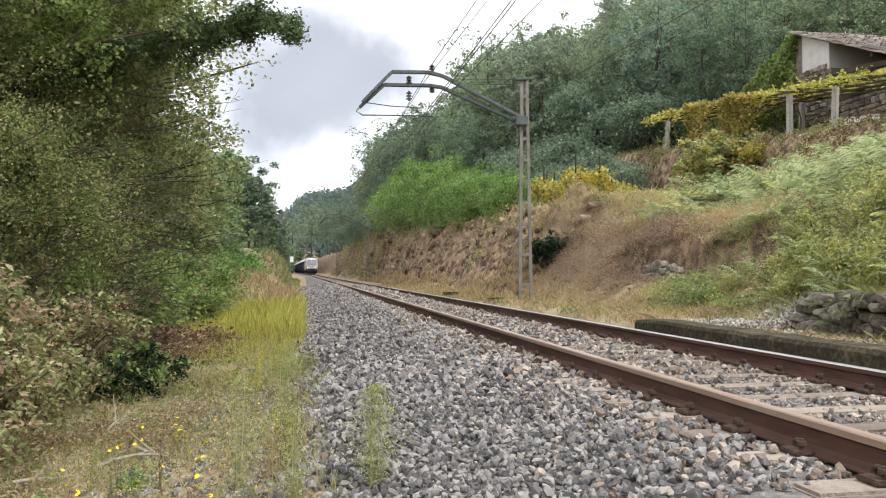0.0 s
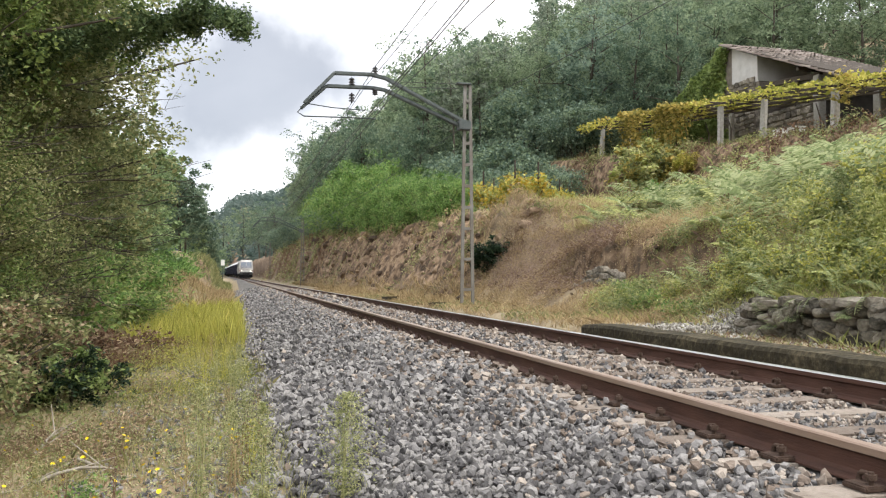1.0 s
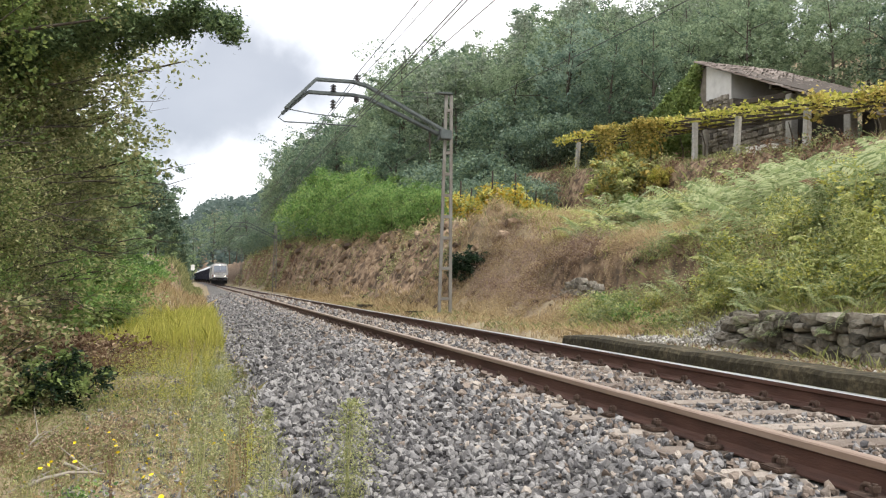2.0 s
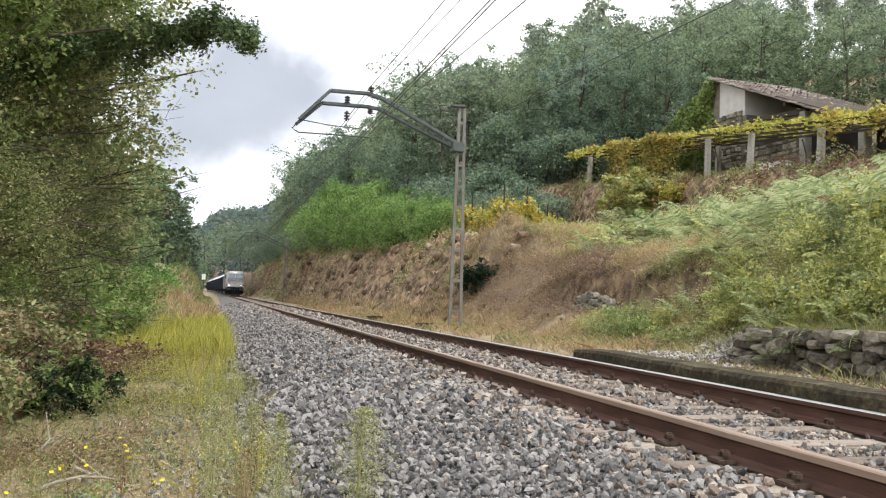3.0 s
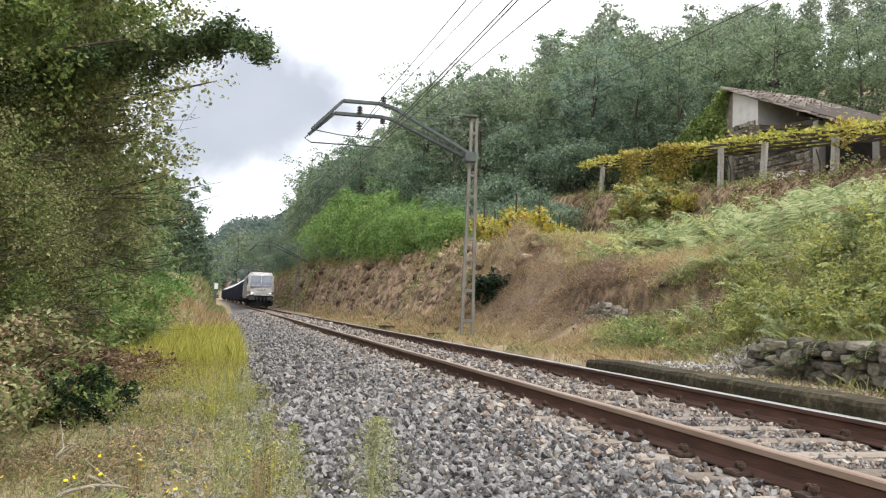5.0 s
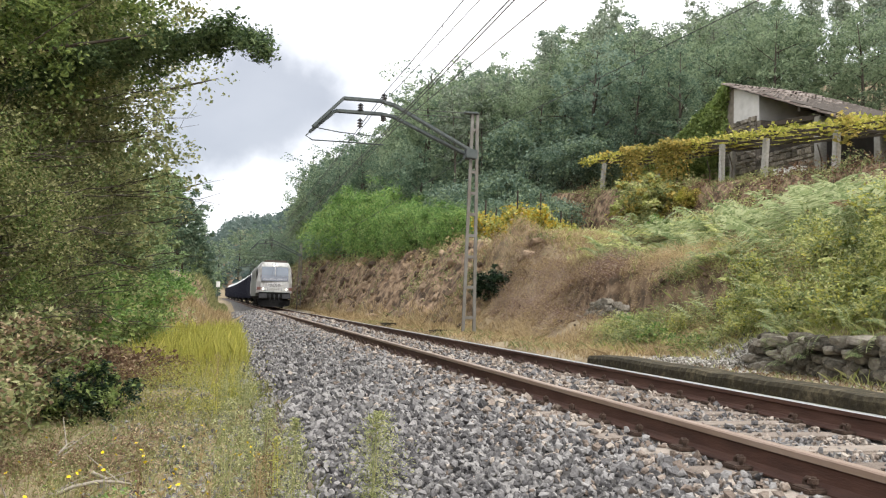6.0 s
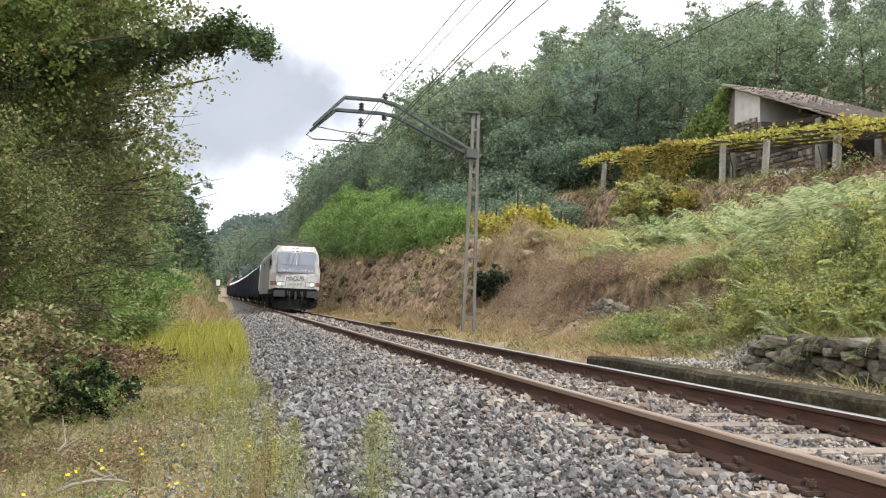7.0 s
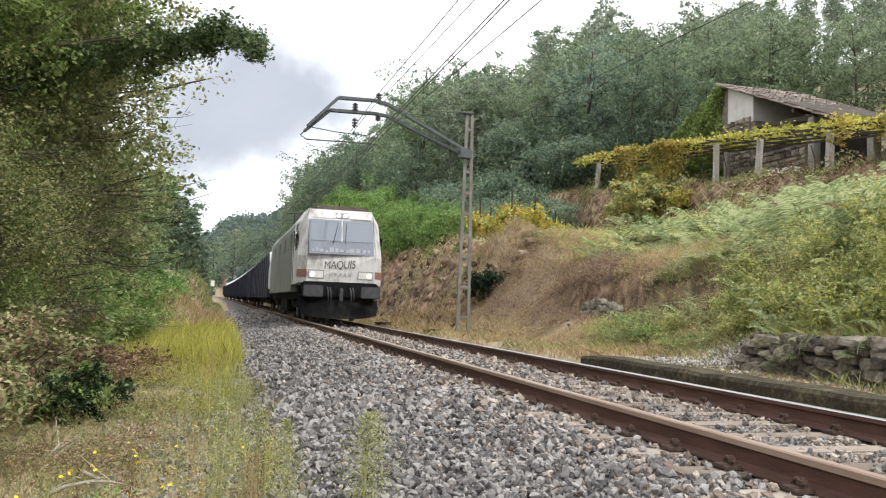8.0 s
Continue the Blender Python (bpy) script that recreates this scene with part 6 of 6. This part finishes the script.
        q = Vector([math.copysign(abs(c) ** 0.5, c) * 0.6 for c in p])
        q *= 1 + 0.24 * noise.noise(p * 2.6 + Vector(off)) + 0.06 * noise.noise(p * 8 + Vector(off))
        v.co = Vector((q.x * size[0], q.y * size[1], q.z * size[2]))
    return bm_mesh("stone", bm, mat)


def dry_wall():
    ob = empty("dry_stone_wall", pose(4.12, 0, 0), "low dry-stone retaining wall of dark lichened granite", "stone wall", kind="structure")
    R = random.Random(8)
    shapes = [boulder_mesh(s, (1, 1, 1), M_WALLSTONE) for s in range(8)]
    courses = ((-0.04, 0.13), (0.07, 0.12), (0.17, 0.12), (0.27, 0.11), (0.37, 0.1))
    for z, h in courses:
        y = 3.4 + R.uniform(0, 0.2)
        while y < 9.8 - z * 0.5:
            w = R.choice((0.1, 0.15, 0.2, 0.26, 0.36)) * R.uniform(0.9, 1.2)
            hh = h * R.uniform(0.8, 1.5)
            st = attach("stone", R.choice(shapes), ob)
            st.matrix_local = pose(R.uniform(-0.05, 0.05) + (z * 0.12), y + w / 2, z + hh / 2 + R.uniform(-0.05, 0.05), R.uniform(-14, 14), R.uniform(-10, 10), R.uniform(-14, 14)) @ Matrix.Diagonal((0.42, w * 1.15, hh * 1.2, 1))
            y += w
    return ob


def kerb():
    bm = bmesh.new()
    ys = np.arange(2.0, 12.4, 0.35)
    R = random.Random(3)
    secs = []
    for y in ys:
        dz = R.uniform(-0.012, 0.012)
        dx = R.uniform(-0.01, 0.01)
        end = max(0.0, (y - 11.4)) * 0.05
        secs.append([(2.66 + dx, y, -0.35), (2.66 + dx, y, -0.03 + dz - end), (2.69 + dx, y, 0.015 + dz - end), (3.0, y, 0.03 + dz - end), (3.02, y, -0.35)])
    ob = new("concrete_kerb", bm_mesh("concrete_kerb", loft(secs), M_KERB))
    tagged(ob, "long low concrete kerb black with moss beside the track", "kerb", kind="structure")
    rows = []
    for _ in range(1500):
        y = R.uniform(3, 12.6)
        x = R.uniform(2.95, 4.1) if y < 10.3 else R.uniform(3.0, 4.5)
        d = math.hypot(x - 3.6, (y - 10.4) * 0.7)
        if R.random() < (1.1 if d < 1.0 else 0.35):
            rows.append((x, y, max(float(ground_z(x, y)), 0.0 if x < 3.05 else -9) + 0.01, R.uniform(0.02, 0.07)))
    for _ in range(900):
        x, y = R.gauss(3.75, 0.35), R.gauss(10.75, 0.4)
        if x > 3.0:
            rows.append((x, y, float(ground_z(x, y)) + R.uniform(0, 0.06), R.uniform(0.025, 0.085)))
    for _ in range(1100):
        x, y = R.gauss(4.2, 0.24), R.gauss(10.45, 0.32)
        if x > 3.6:
            rows.append((x, y, float(ground_z(x, y)) + R.uniform(0.01, 0.07), R.uniform(0.03, 0.085)))
    rows = np.array(rows)
    ob = new("rubble", stones_mesh("rubble", rows[:, :3], rows[:, 3], M_RUBBLE, CHIPS))
    tagged(ob, "scattered pale rubble stones between kerb and wall", "rubble", kind="stuff")


M_RUBBLE = material("pale_rubble", [(0.17, 0.155, 0.13), (0.31, 0.29, 0.255), (0.46, 0.44, 0.4)], 0.95, 9, 0.5, 60, island=0.7)
M_ROCKCUT = material("cutting_rock", [(0.06, 0.04, 0.026), (0.17, 0.115, 0.072), (0.32, 0.235, 0.16)], 0.95, 3, 0.9, 20, obj=0.5)


def cliff_rocks():
    """Jutting rocks on the face of the cutting and a patch of old walling."""
    R = random.Random(17)
    shapes = [boulder_mesh(30 + s, (1, 1, 1), M_ROCKCUT) for s in range(6)]
    for k in range(250):
        y = 24 + 70 * R.random() ** 1.2
        u = R.uniform(3.95, 6.4)
        x = u + float(track_x(y))
        s = R.uniform(0.12, 0.44) * (1 + (y - 24) * 0.014)
        ob = new("rock", R.choice(shapes))
        ob.matrix_world = pose(x, y, float(ground_z(x, y)) - 0.2 * s, R.uniform(-40, 40), R.uniform(20, 70), R.uniform(0, 360)) @ Matrix.Diagonal((s * R.uniform(0.8, 1.5), s * R.uniform(0.8, 1.5), s * R.uniform(0.6, 1.1), 1))
        tagged(ob, "angular brown rock jutting from the cutting face", "rock", "rocks of the cutting")
    for k in range(46):
        y, u = R.uniform(12.2, 24), R.uniform(4.5, 6.2)
        x, s = u + float(track_x(y)), R.uniform(0.06, 0.17)
        ob = new("rock", R.choice(shapes))
        ob.matrix_world = pose(x, y, float(ground_z(x, y)) + 0.1 * s, R.uniform(-40, 40), R.uniform(-40, 40), R.uniform(0, 360)) @ Matrix.Diagonal((s * 1.2, s * R.uniform(0.9, 1.5), s * 0.8, 1))
        tagged(ob, "small brown rock lying on the grassy bank", "rock", "rocks of the bank")
    old = [boulder_mesh(50 + s, (1, 1, 1), M_WALLSTONE) for s in range(4)]
    wx, wy = 5.12, 16.7
    wz = float(ground_z(wx, wy))
    ob = empty("old_walling", pose(wx, wy, wz), "remnant of old dry-stone walling in the grassy bank", "stone wall")
    for r_ in range(3):
        for c in range(13 - 2 * r_):
            st = attach("stone", R.choice(old), ob)
            s = R.uniform(0.14, 0.23)
            px, py = r_ * 0.07 + R.uniform(-0.03, 0.03), -1.2 + c * 0.2 + r_ * 0.2 + R.uniform(-0.05, 0.05)
            st.matrix_local = pose(px, py, float(ground_z(wx, wy + py)) - wz + 0.12 + r_ * 0.13, R.uniform(-20, 20), R.uniform(-20, 20), R.uniform(-20, 20)) @ Matrix.Diagonal((s, s * 1.2, s * 0.85, 1))
    for x, y, w in ((3.1, 23.8, 0.9), (3.05, 31.5, 1.6)):
        bm = loft([[(-0.2, -w / 2, -0.1), (0.2, -w / 2, -0.1), (0.18, -w / 2, 0.17), (-0.18, -w / 2, 0.17)], [(-0.2, w / 2, -0.1), (0.2, w / 2, -0.1), (0.16, w / 2, 0.12), (-0.16, w / 2, 0.12)]])
        o = new("cable_chamber", bm_mesh("cable_chamber", bm, M_KERB))
        o.matrix_world = pose(x, y, -0.15)
        tagged(o, "low mossy concrete chamber beside the rail", "chamber")


M_PLASTER = material("grey_white_plaster", [(0.36, 0.345, 0.33), (0.5, 0.49, 0.47), (0.6, 0.59, 0.575)], 0.9, 1.6, 0.4, 20)
M_RUBBLEWALL = material("rubble_masonry", [(0.07, 0.06, 0.05), (0.16, 0.14, 0.115), (0.27, 0.24, 0.2)], 0.95, 2.4, 1.0, 9)
M_TILE = material("old_clay_tile", [(0.12, 0.095, 0.08), (0.19, 0.155, 0.13), (0.27, 0.23, 0.2)], 0.9, 5, 0.5, 30, island=0.35)
M_TIMBER = material("dark_old_timber", [(0.035, 0.028, 0.022), (0.08, 0.065, 0.052)], 0.9, 8, 0.4, 40)
M_POST = material("granite_post", [(0.2, 0.19, 0.17), (0.32, 0.31, 0.285), (0.42, 0.41, 0.385)], 0.9, 9, 0.5, 40)
# inner walls: the shade under the roof is put into these two colours
M_PORCHSHADE = material("shaded_porch_plaster", [(0.14, 0.13, 0.12), (0.24, 0.225, 0.205), (0.33, 0.31, 0.285)], 0.95, 1.2, 0.4, 20)
M_SHED = material("inner_wall_shade", [(0.04, 0.036, 0.032), (0.09, 0.08, 0.07)], 0.95, 2, 0.4, 20)

HX = 24.0


def terrace(x, y):
    return float(ground_z(x, y))


def house():
    """Farm outbuilding, gable to the line, open porch under a long tiled slope."""
    ob = empty("farm_outbuilding", pose(HX, 0, 0), "old stone farm building with plastered gable, ivy and long tiled roof", "house")
    peak_y, peak_z, eave_y, eave_z = 40.2, 13.85, 25.0, 7.45
    back_y, back_z = 47.5, 11.0
    slope = (peak_z - eave_z) / (peak_y - eave_y)
    base = 6.2
    D = 4.8

    def prism(y0, y1, zt0, zt1, x0, x1, zb):
        return loft([[(x0, y0, zb), (x1, y0, zb), (x1, y0, zt0), (x0, y0, zt0)], [(x0, y1, zb), (x1, y1, zb), (x1, y1, zt1), (x0, y1, zt1)]])

    def roof_z(y):
        return eave_z + (y - eave_y) * slope if y < peak_y else peak_z - (y - peak_y) * (peak_z - back_z) / (back_y - peak_y)

    # gable wall: plastered top, rubble below
    part("plaster_wall", prism(38.1, 40.0, roof_z(38.1) - 0.25, roof_z(40.0) - 0.25, 0, 0.5, 11.5), M_PLASTER, ob, "stained grey-white plaster gable")
    part("stone_wall", prism(37.9, 46.2, 11.5, 11.0, -0.03, 0.52, base), M_RUBBLEWALL, ob, "rubble stone gable wall")
    part("ivy_wall", prism(40.0, 46.2, roof_z(40.0) - 0.25, roof_z(46.2) - 0.15, 0, 0.5, 11.0), M_RUBBLEWALL, ob)
    part("porch_wall", prism(33.3, 37.9, 9.3, 9.3, 0.1, 0.55, base), M_RUBBLEWALL, ob, "low rubble wall of the porch")
    part("plaster_return", prism(37.7, 38.1, roof_z(37.7) - 0.25, roof_z(38.1) - 0.25, 0.0, 3.3, 11.2), M_PLASTER, ob)
    part("stone_return", prism(37.6, 37.9, 11.2, 11.2, 0.02, 3.3, base), M_RUBBLEWALL, ob)
    # shade painted in: grey plaster above, near black below and in the barn
    part("back_wall", prism(33.0, 37.6, roof_z(33.0) - 0.3, roof_z(37.6) - 0.3, 3.4, 3.7, 10.2), M_PORCHSHADE, ob, "grey inner wall of the porch, shade put into its colour")
    part("lower_wall", prism(33.0, 37.6, 10.2, 10.2, 3.41, 3.69, base), M_SHED, ob)
    part("barn_wall", prism(25.4, 32.9, roof_z(25.4) - 0.3, roof_z(32.9) - 0.3, 4.1, 4.4, base), M_SHED, ob, "wall inside the open barn, coloured black for its shade")
    part("floor_slab", prism(27.7, 37.6, 7.6, 7.6, 0.6, 4.4, 6.6), M_SHED, ob)
    part("side_wall", prism(27.2, 27.6, roof_z(27.3) - 0.25, roof_z(27.6) - 0.25, 0, 5, base), M_RUBBLEWALL, ob)
    for y in (33.2, 29.4):
        part("pillar", box((0.2, y, (roof_z(y) + base) / 2 - 0.2), (0.42, 0.42, roof_z(y) - base - 0.5), 0.03), M_POST, ob, "square granite porch pillar")
    part("porch_beam", bar((0.15, 37.9, 10.95), (0.15, 33.0, 10.4), 0.2, 0.24), M_TIMBER, ob)
    for k in range(7):
        x = 0.3 + k * 0.62
        part("rafter", bar((x, eave_y - 0.4, eave_z - 0.3), (x, peak_y, peak_z - 0.2), 0.1, 0.14), M_TIMBER, ob)
    part("purlin", bar((-0.4, 34, roof_z(34) - 0.32), (5, 34, roof_z(34) - 0.32), 0.16, 0.18), M_TIMBER, ob)
    part("roof_deck", loft([[(-0.55, eave_y - 0.6, eave_z - 0.24), (D, eave_y - 0.6, eave_z - 0.24), (D, eave_y - 0.6, eave_z - 0.14), (-0.55, eave_y - 0.6, eave_z - 0.14)], [(-0.55, peak_y + 0.1, peak_z - 0.1), (D, peak_y + 0.1, peak_z - 0.1), (D, peak_y + 0.1, peak_z), (-0.55, peak_y + 0.1, peak_z)]]), M_TIMBER, ob)
    part("rear_roof", loft([[(0, peak_y, peak_z - 0.22), (D, peak_y, peak_z - 0.22), (D, peak_y, peak_z - 0.04), (0, peak_y, peak_z - 0.04)], [(0, back_y, back_z - 0.22), (D, back_y, back_z - 0.22), (D, back_y, back_z - 0.04), (0, back_y, back_z - 0.04)]]), M_TILE, ob)
    # rough masonry blocks
    blocks = [boulder_mesh(80 + q, (1, 1, 1), M_WALLSTONE) for q in range(5)]
    RB = random.Random(61)
    for y0, y1, zt, xx in ((33.4, 37.8, 9.15, 0.12), (37.95, 40.4, 11.35, -0.02)):
        z = 6.7
        while z < zt:
            hh = RB.uniform(0.2, 0.36)
            y = y0
            while y < y1:
                w = RB.uniform(0.22, 0.6)
                st = attach("stone", RB.choice(blocks), ob)
                st.matrix_local = pose(xx, y + w / 2, z + hh / 2, RB.uniform(-9, 9), 0, RB.uniform(-9, 9)) @ Matrix.Diagonal((0.3, w * 1.1, hh * RB.uniform(0.95, 1.25), 1))
                y += w
            z += hh
    # clay tiles, half round, lapped up the slope
    v, f = [], []
    courses = 30
    R = random.Random(6)
    run = (peak_y - eave_y + 0.7) / courses
    for c in range(25):
        x = -0.5 + c * 0.22
        for j in range(courses):
            y0, y1 = eave_y - 0.65 + j * run, eave_y - 0.65 + (j + 1.25) * run
            b = len(v)
            dz = R.uniform(-0.02, 0.03)
            dx = R.uniform(-0.015, 0.015)
            for y, rr, up in ((y0, 0.125, 0.03), (y1, 0.112, 0.0)):
                z = eave_z - 0.13 + (y - eave_y) * slope + up + dz
                for a in (0, 45, 90, 135, 180):
                    v.append((x + dx + rr * math.cos(radians(a)), y, z + rr * math.sin(radians(a)) * 0.9))
            f += [(b + i, b + i + 1, b + i + 6, b + i + 5) for i in range(4)]
    o = attach("roof_tiles", mesh_np("roof_tiles", np.array(v), np.array(f), M_TILE), ob, "weathered brown clay roof tiles")
    tagged(o, kind="stuff")
    # ivy over the gable
    r = np.random.default_rng(14)
    n = 32000
    y = r.uniform(39.7, 52.0, n)
    top = np.where(y < peak_y, peak_z, peak_z - (y - peak_y) * 0.39)
    z = 6.8 + (top + 0.15 - 6.8) * r.uniform(0, 1, n) ** 0.75
    thick = 0.25 + 0.5 * smooth01((11.5 - z) / 3) + 0.2 * lumps(y, z, 0.8, 2)
    x = 0.1 - r.uniform(0, 1, n) * (thick + 0.2)
    keep = (y > 40.5 + 0.4 * lumps(z, z, 0.7, 1)) | (z < 9.0)
    lv, lf = leaves_np(np.stack([x, y, z], -1)[keep], 0.2, 0.6, 0.8)
    attach("ivy", mesh_np("ivy", lv, lf, L_IVY), ob, "thick green ivy over the gable")
    return ob


def water_tank(y):
    x = 21.6
    ob = empty("water_tank", pose(x, y, terrace(x, y)), "small white plastic box tank under the vine pergola", "tank", "tanks under the pergola")
    part("body", box((0, 0, 0.27), (0.5, 0.6, 0.54), 0.04), M_WHITE, ob)
    part("lid", box((0, 0, 0.57), (0.55, 0.66, 0.05), 0.02), M_WHITE, ob)


PX = 20.0


def pergola():
    ob = empty("vine_pergola", pose(PX, 0, 0), "granite-post pergola roofed with yellowing vines", "pergola")
    posts = ((0, 48.4), (0, 44.3), (0, 35.0), (0, 31.7), (0, 27.2), (0, 22.5), (2.6, 46.0), (2.6, 38), (2.6, 30.2))

    def height(y):
        return np.interp(y, (22, 27, 35), (1.5, 1.76, 1.98))

    for dx, y in posts:
        z, H = terrace(PX + dx, y), float(height(y))
        m = pose(dx, y, z, random.uniform(-3, 3), random.uniform(-3, 3), random.uniform(0, 20))
        part("post", box((0, 0, H / 2 - 0.15), (0.24, 0.24, H + 0.3), 0.03, m), M_POST, ob, "rough granite post")
    for dx in (-0.25, 0.8, 1.8, 2.7):
        for a, b in ((21, 28), (28, 35), (35, 42), (42, 49.5)):
            za, zb = terrace(PX + 1, a) + float(height(a)) + 0.02, terrace(PX + 1, b) + float(height(b)) + 0.02
            part("beam", bar((dx, a, za), (dx, b, zb), 0.08, 0.09), M_TIMBER, ob)
    y = 21.5
    while y < 49:
        z = terrace(PX + 1, y) + float(height(y)) + 0.09
        part("cross_pole", rod((-0.6, y, z), (3.2, y + 0.2, z + 0.1), 0.04, seg=6), M_TIMBER, ob)
        y += 1.5
    r = np.random.default_rng(12)

    def canopy(n, y0, y1, mat, hang, seed, x0=-0.9, x1=3.2):
        y = r.uniform(y0, y1, n)
        x = r.uniform(x0, x1, n)
        keep = lumps(x * 2, y, 0.9, seed) > -0.3
        x, y = x[keep], y[keep]
        z = ground_z(PX + 1 + 0 * y, y) + height(y) + 0.16 + np.abs(r.normal(0, 0.12, len(y))) + 0.12 * lumps(x, y, 0.7, seed)
        edge = x < x0 + 0.8
        z = z - np.where(edge, r.uniform(0, 1, len(y)) ** 2 * hang, 0)
        v, f = leaves_np(np.stack([x, y, z], -1), 0.17, 0.3, 0.85)
        attach("vine_canopy", mesh_np("vine_canopy", v, f, mat), ob, "yellowing vine leaves")

    canopy(10500, 20.5, 50.5, L_VINE, 0.4, 1)
    canopy(3600, 36, 47, L_VINEG, 1.3, 3)
    canopy(5200, 36.8, 43.5, L_VINEG, 2.0, 7, -1.3, -0.3)
    canopy(1500, 20.5, 26.5, L_VINEG, 1.1, 5, -0.9, 0.4)
    R = random.Random(5)
    for k in range(12):
        y = R.uniform(24, 48)
        x = R.uniform(0.2, 2.4)
        z = terrace(PX + x, y)
        v, f = tube_np([[((x, y, z - 0.1), 0.045), ((x + 0.1, y + 0.12, z + 0.9), 0.035), ((x - 0.05, y + 0.2, z + 1.6), 0.025)]], 6)
        attach("vine_stem", mesh_np("vine_stem", v, f, M_BARK, True), ob)
    return ob


def vine_bush(x, y, s, seed, mats, label):
    b = make_shrub("vine_bush", (0, 0, 1.0), (1.3, 1.3, 1.0), 5200, 0.17, mats, seed, label, 0.22, 12)
    settle(b, x, y, 0, s)
    return b


def vineyard():
    """Small row of staked yellow vines above the bank."""
    R = random.Random(44)
    proto = make_shrub("grape_vine", (0, 0, 0.85), (0.45, 0.6, 0.5), 750, 0.14, (L_VINE, L_VINEO, L_FERNY), 90, "yellow autumn grape vine on stakes", 0.16, 8)
    stake = part("stake", rod((0, 0, -0.2), (0, 0, 1.75), 0.03, seg=6), M_TIMBER, proto)
    spots = [(7.4 + 0.75 * k + R.uniform(-0.2, 0.2), 31.5 + 0.3 * k + 1.5 * r_ + R.uniform(-0.3, 0.3)) for r_ in range(2) for k in range(6)]
    settle(proto, *spots[0], 0, 0.95)
    for x, y in spots[1:]:
        plant_copy(proto, x, y, R.uniform(0, 360), R.uniform(0.75, 1.3))


dry_wall()
kerb()
cliff_rocks()
house()
water_tank(32.6)
water_tank(31.5)
pergola()
vine_bush(17.5, 37.4, 1.5, 51, (L_VINEG, L_FERNY, L_OLIVE), "ochre vine bush spilling over the terrace edge")
vine_bush(17.9, 34.5, 0.6, 52, (L_VINE, L_VINEG), "small yellow vine bush on the earth bank")
vine_bush(12.2, 27.0, 0.5, 53, (L_ACACIA, L_FERN), "small green shrub on the terrace")
vineyard()
cutting_bushes()
cutting_thicket()
left_trees()
left_shrubs()
hillside_woods()
distant_woods()
ferns()
weed_patch = make_shrub("yellow_weeds", (0, 0, 0.28), (0.42, 0.5, 0.4), 750, 0.06, (L_FERNY, L_GRASSY, L_FERN), 79, "feathery yellow-green weeds on the bank by the stone wall", 0.1, 10, wood=L_WEED)
weed_patch.matrix_world = pose(5.0, 10.3, float(ground_z(5.0, 10.3)))
for x, y, rz, k in ((5.5, 9.3, 60, 1.0), (5.0, 11.6, 130, 0.8), (5.9, 10.6, 200, 1.15), (5.3, 8.2, 250, 0.8), (4.9, 7.2, 20, 0.7), (6.6, 11.8, 300, 1.0), (4.6, 12.6, 90, 0.6), (5.6, 11.9, 10, 1.1), (6.2, 9.6, 150, 1.3), (5.2, 9.8, 280, 1.1), (4.75, 9.0, 40, 0.9), (4.8, 8.2, 190, 0.9), (5.7, 8.6, 330, 1.2), (6.8, 10.4, 75, 1.3), (4.7, 10.9, 220, 0.75), (5.9, 7.4, 120, 1.2)):
    copy_thing(weed_patch, pose(x, y, float(ground_z(x, y)), 0, 0, rz) @ Matrix.Scale(k, 4))
grasses()
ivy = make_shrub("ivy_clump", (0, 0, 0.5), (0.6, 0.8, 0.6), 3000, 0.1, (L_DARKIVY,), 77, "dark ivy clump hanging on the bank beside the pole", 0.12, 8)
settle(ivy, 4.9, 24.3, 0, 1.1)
green = make_shrub("leafy_weeds", (0, 0, 0.2), (0.5, 0.8, 0.25), 1000, 0.065, (L_FERNY, L_ACACIA, L_FERN), 78, "low bright green leafy weeds at the foot of the bank", 0.1, 10, wood=L_WEED)
settle(green, 4.6, 13.2)
for gx, gy, gs in ((4.9, 14.6, 0.9), (5.4, 11.6, 1.0), (4.4, 11.9, 0.8)):
    plant_copy(green, gx, gy, gx * 99, gs)
heap = make_shrub("brush_heap", (0, 0, 0.18), (0.75, 1.3, 0.28), 4200, 0.06, (L_RUST, L_DRY, L_RUST), 91, "low heap of dead brown brushwood on the verge", 0.1, 22)
settle(heap, -4.7, 13.4, 0, 1.35)
sprouts = make_shrub("green_sprouts", (0, 0, 0.1), (0.3, 0.4, 0.13), 700, 0.04, (L_ACACIA, L_FERNY), 92, "bright green leafy sprouts on the verge", 0.06, 8)
settle(sprouts, -4.35, 5.1)
for gx, gy, gs in ((-3.75, 4.5, 0.8), (-4.2, 6.3, 0.7), (-3.4, 7.6, 0.7), (-4.7, 6.0, 0.9)):
    plant_copy(sprouts, gx, gy, gx * 99, gs)
verge_litter()
verge_pebbles()
foreground_weeds()
fallen_branches()


def nearest_stones():
    """The nearest stones of the ballast, each one on its own."""
    R = random.Random(12)
    meshes = []
    for v, f in CHIPS:
        meshes.append(mesh_np("stone", v, f, M_STONE_ONE))
    for k in range(280):
        u, y = R.uniform(-2.2, -0.4), R.uniform(3.3, 5.6)
        s = R.uniform(0.04, 0.07)
        st = attach("stone", R.choice(meshes), ballast)
        st.matrix_local = pose(u, y, float(ballast_z(u, y)) + s * 0.4, R.uniform(0, 360), R.uniform(0, 360), R.uniform(0, 360)) @ Matrix.Scale(s, 4)


nearest_stones()
motions()
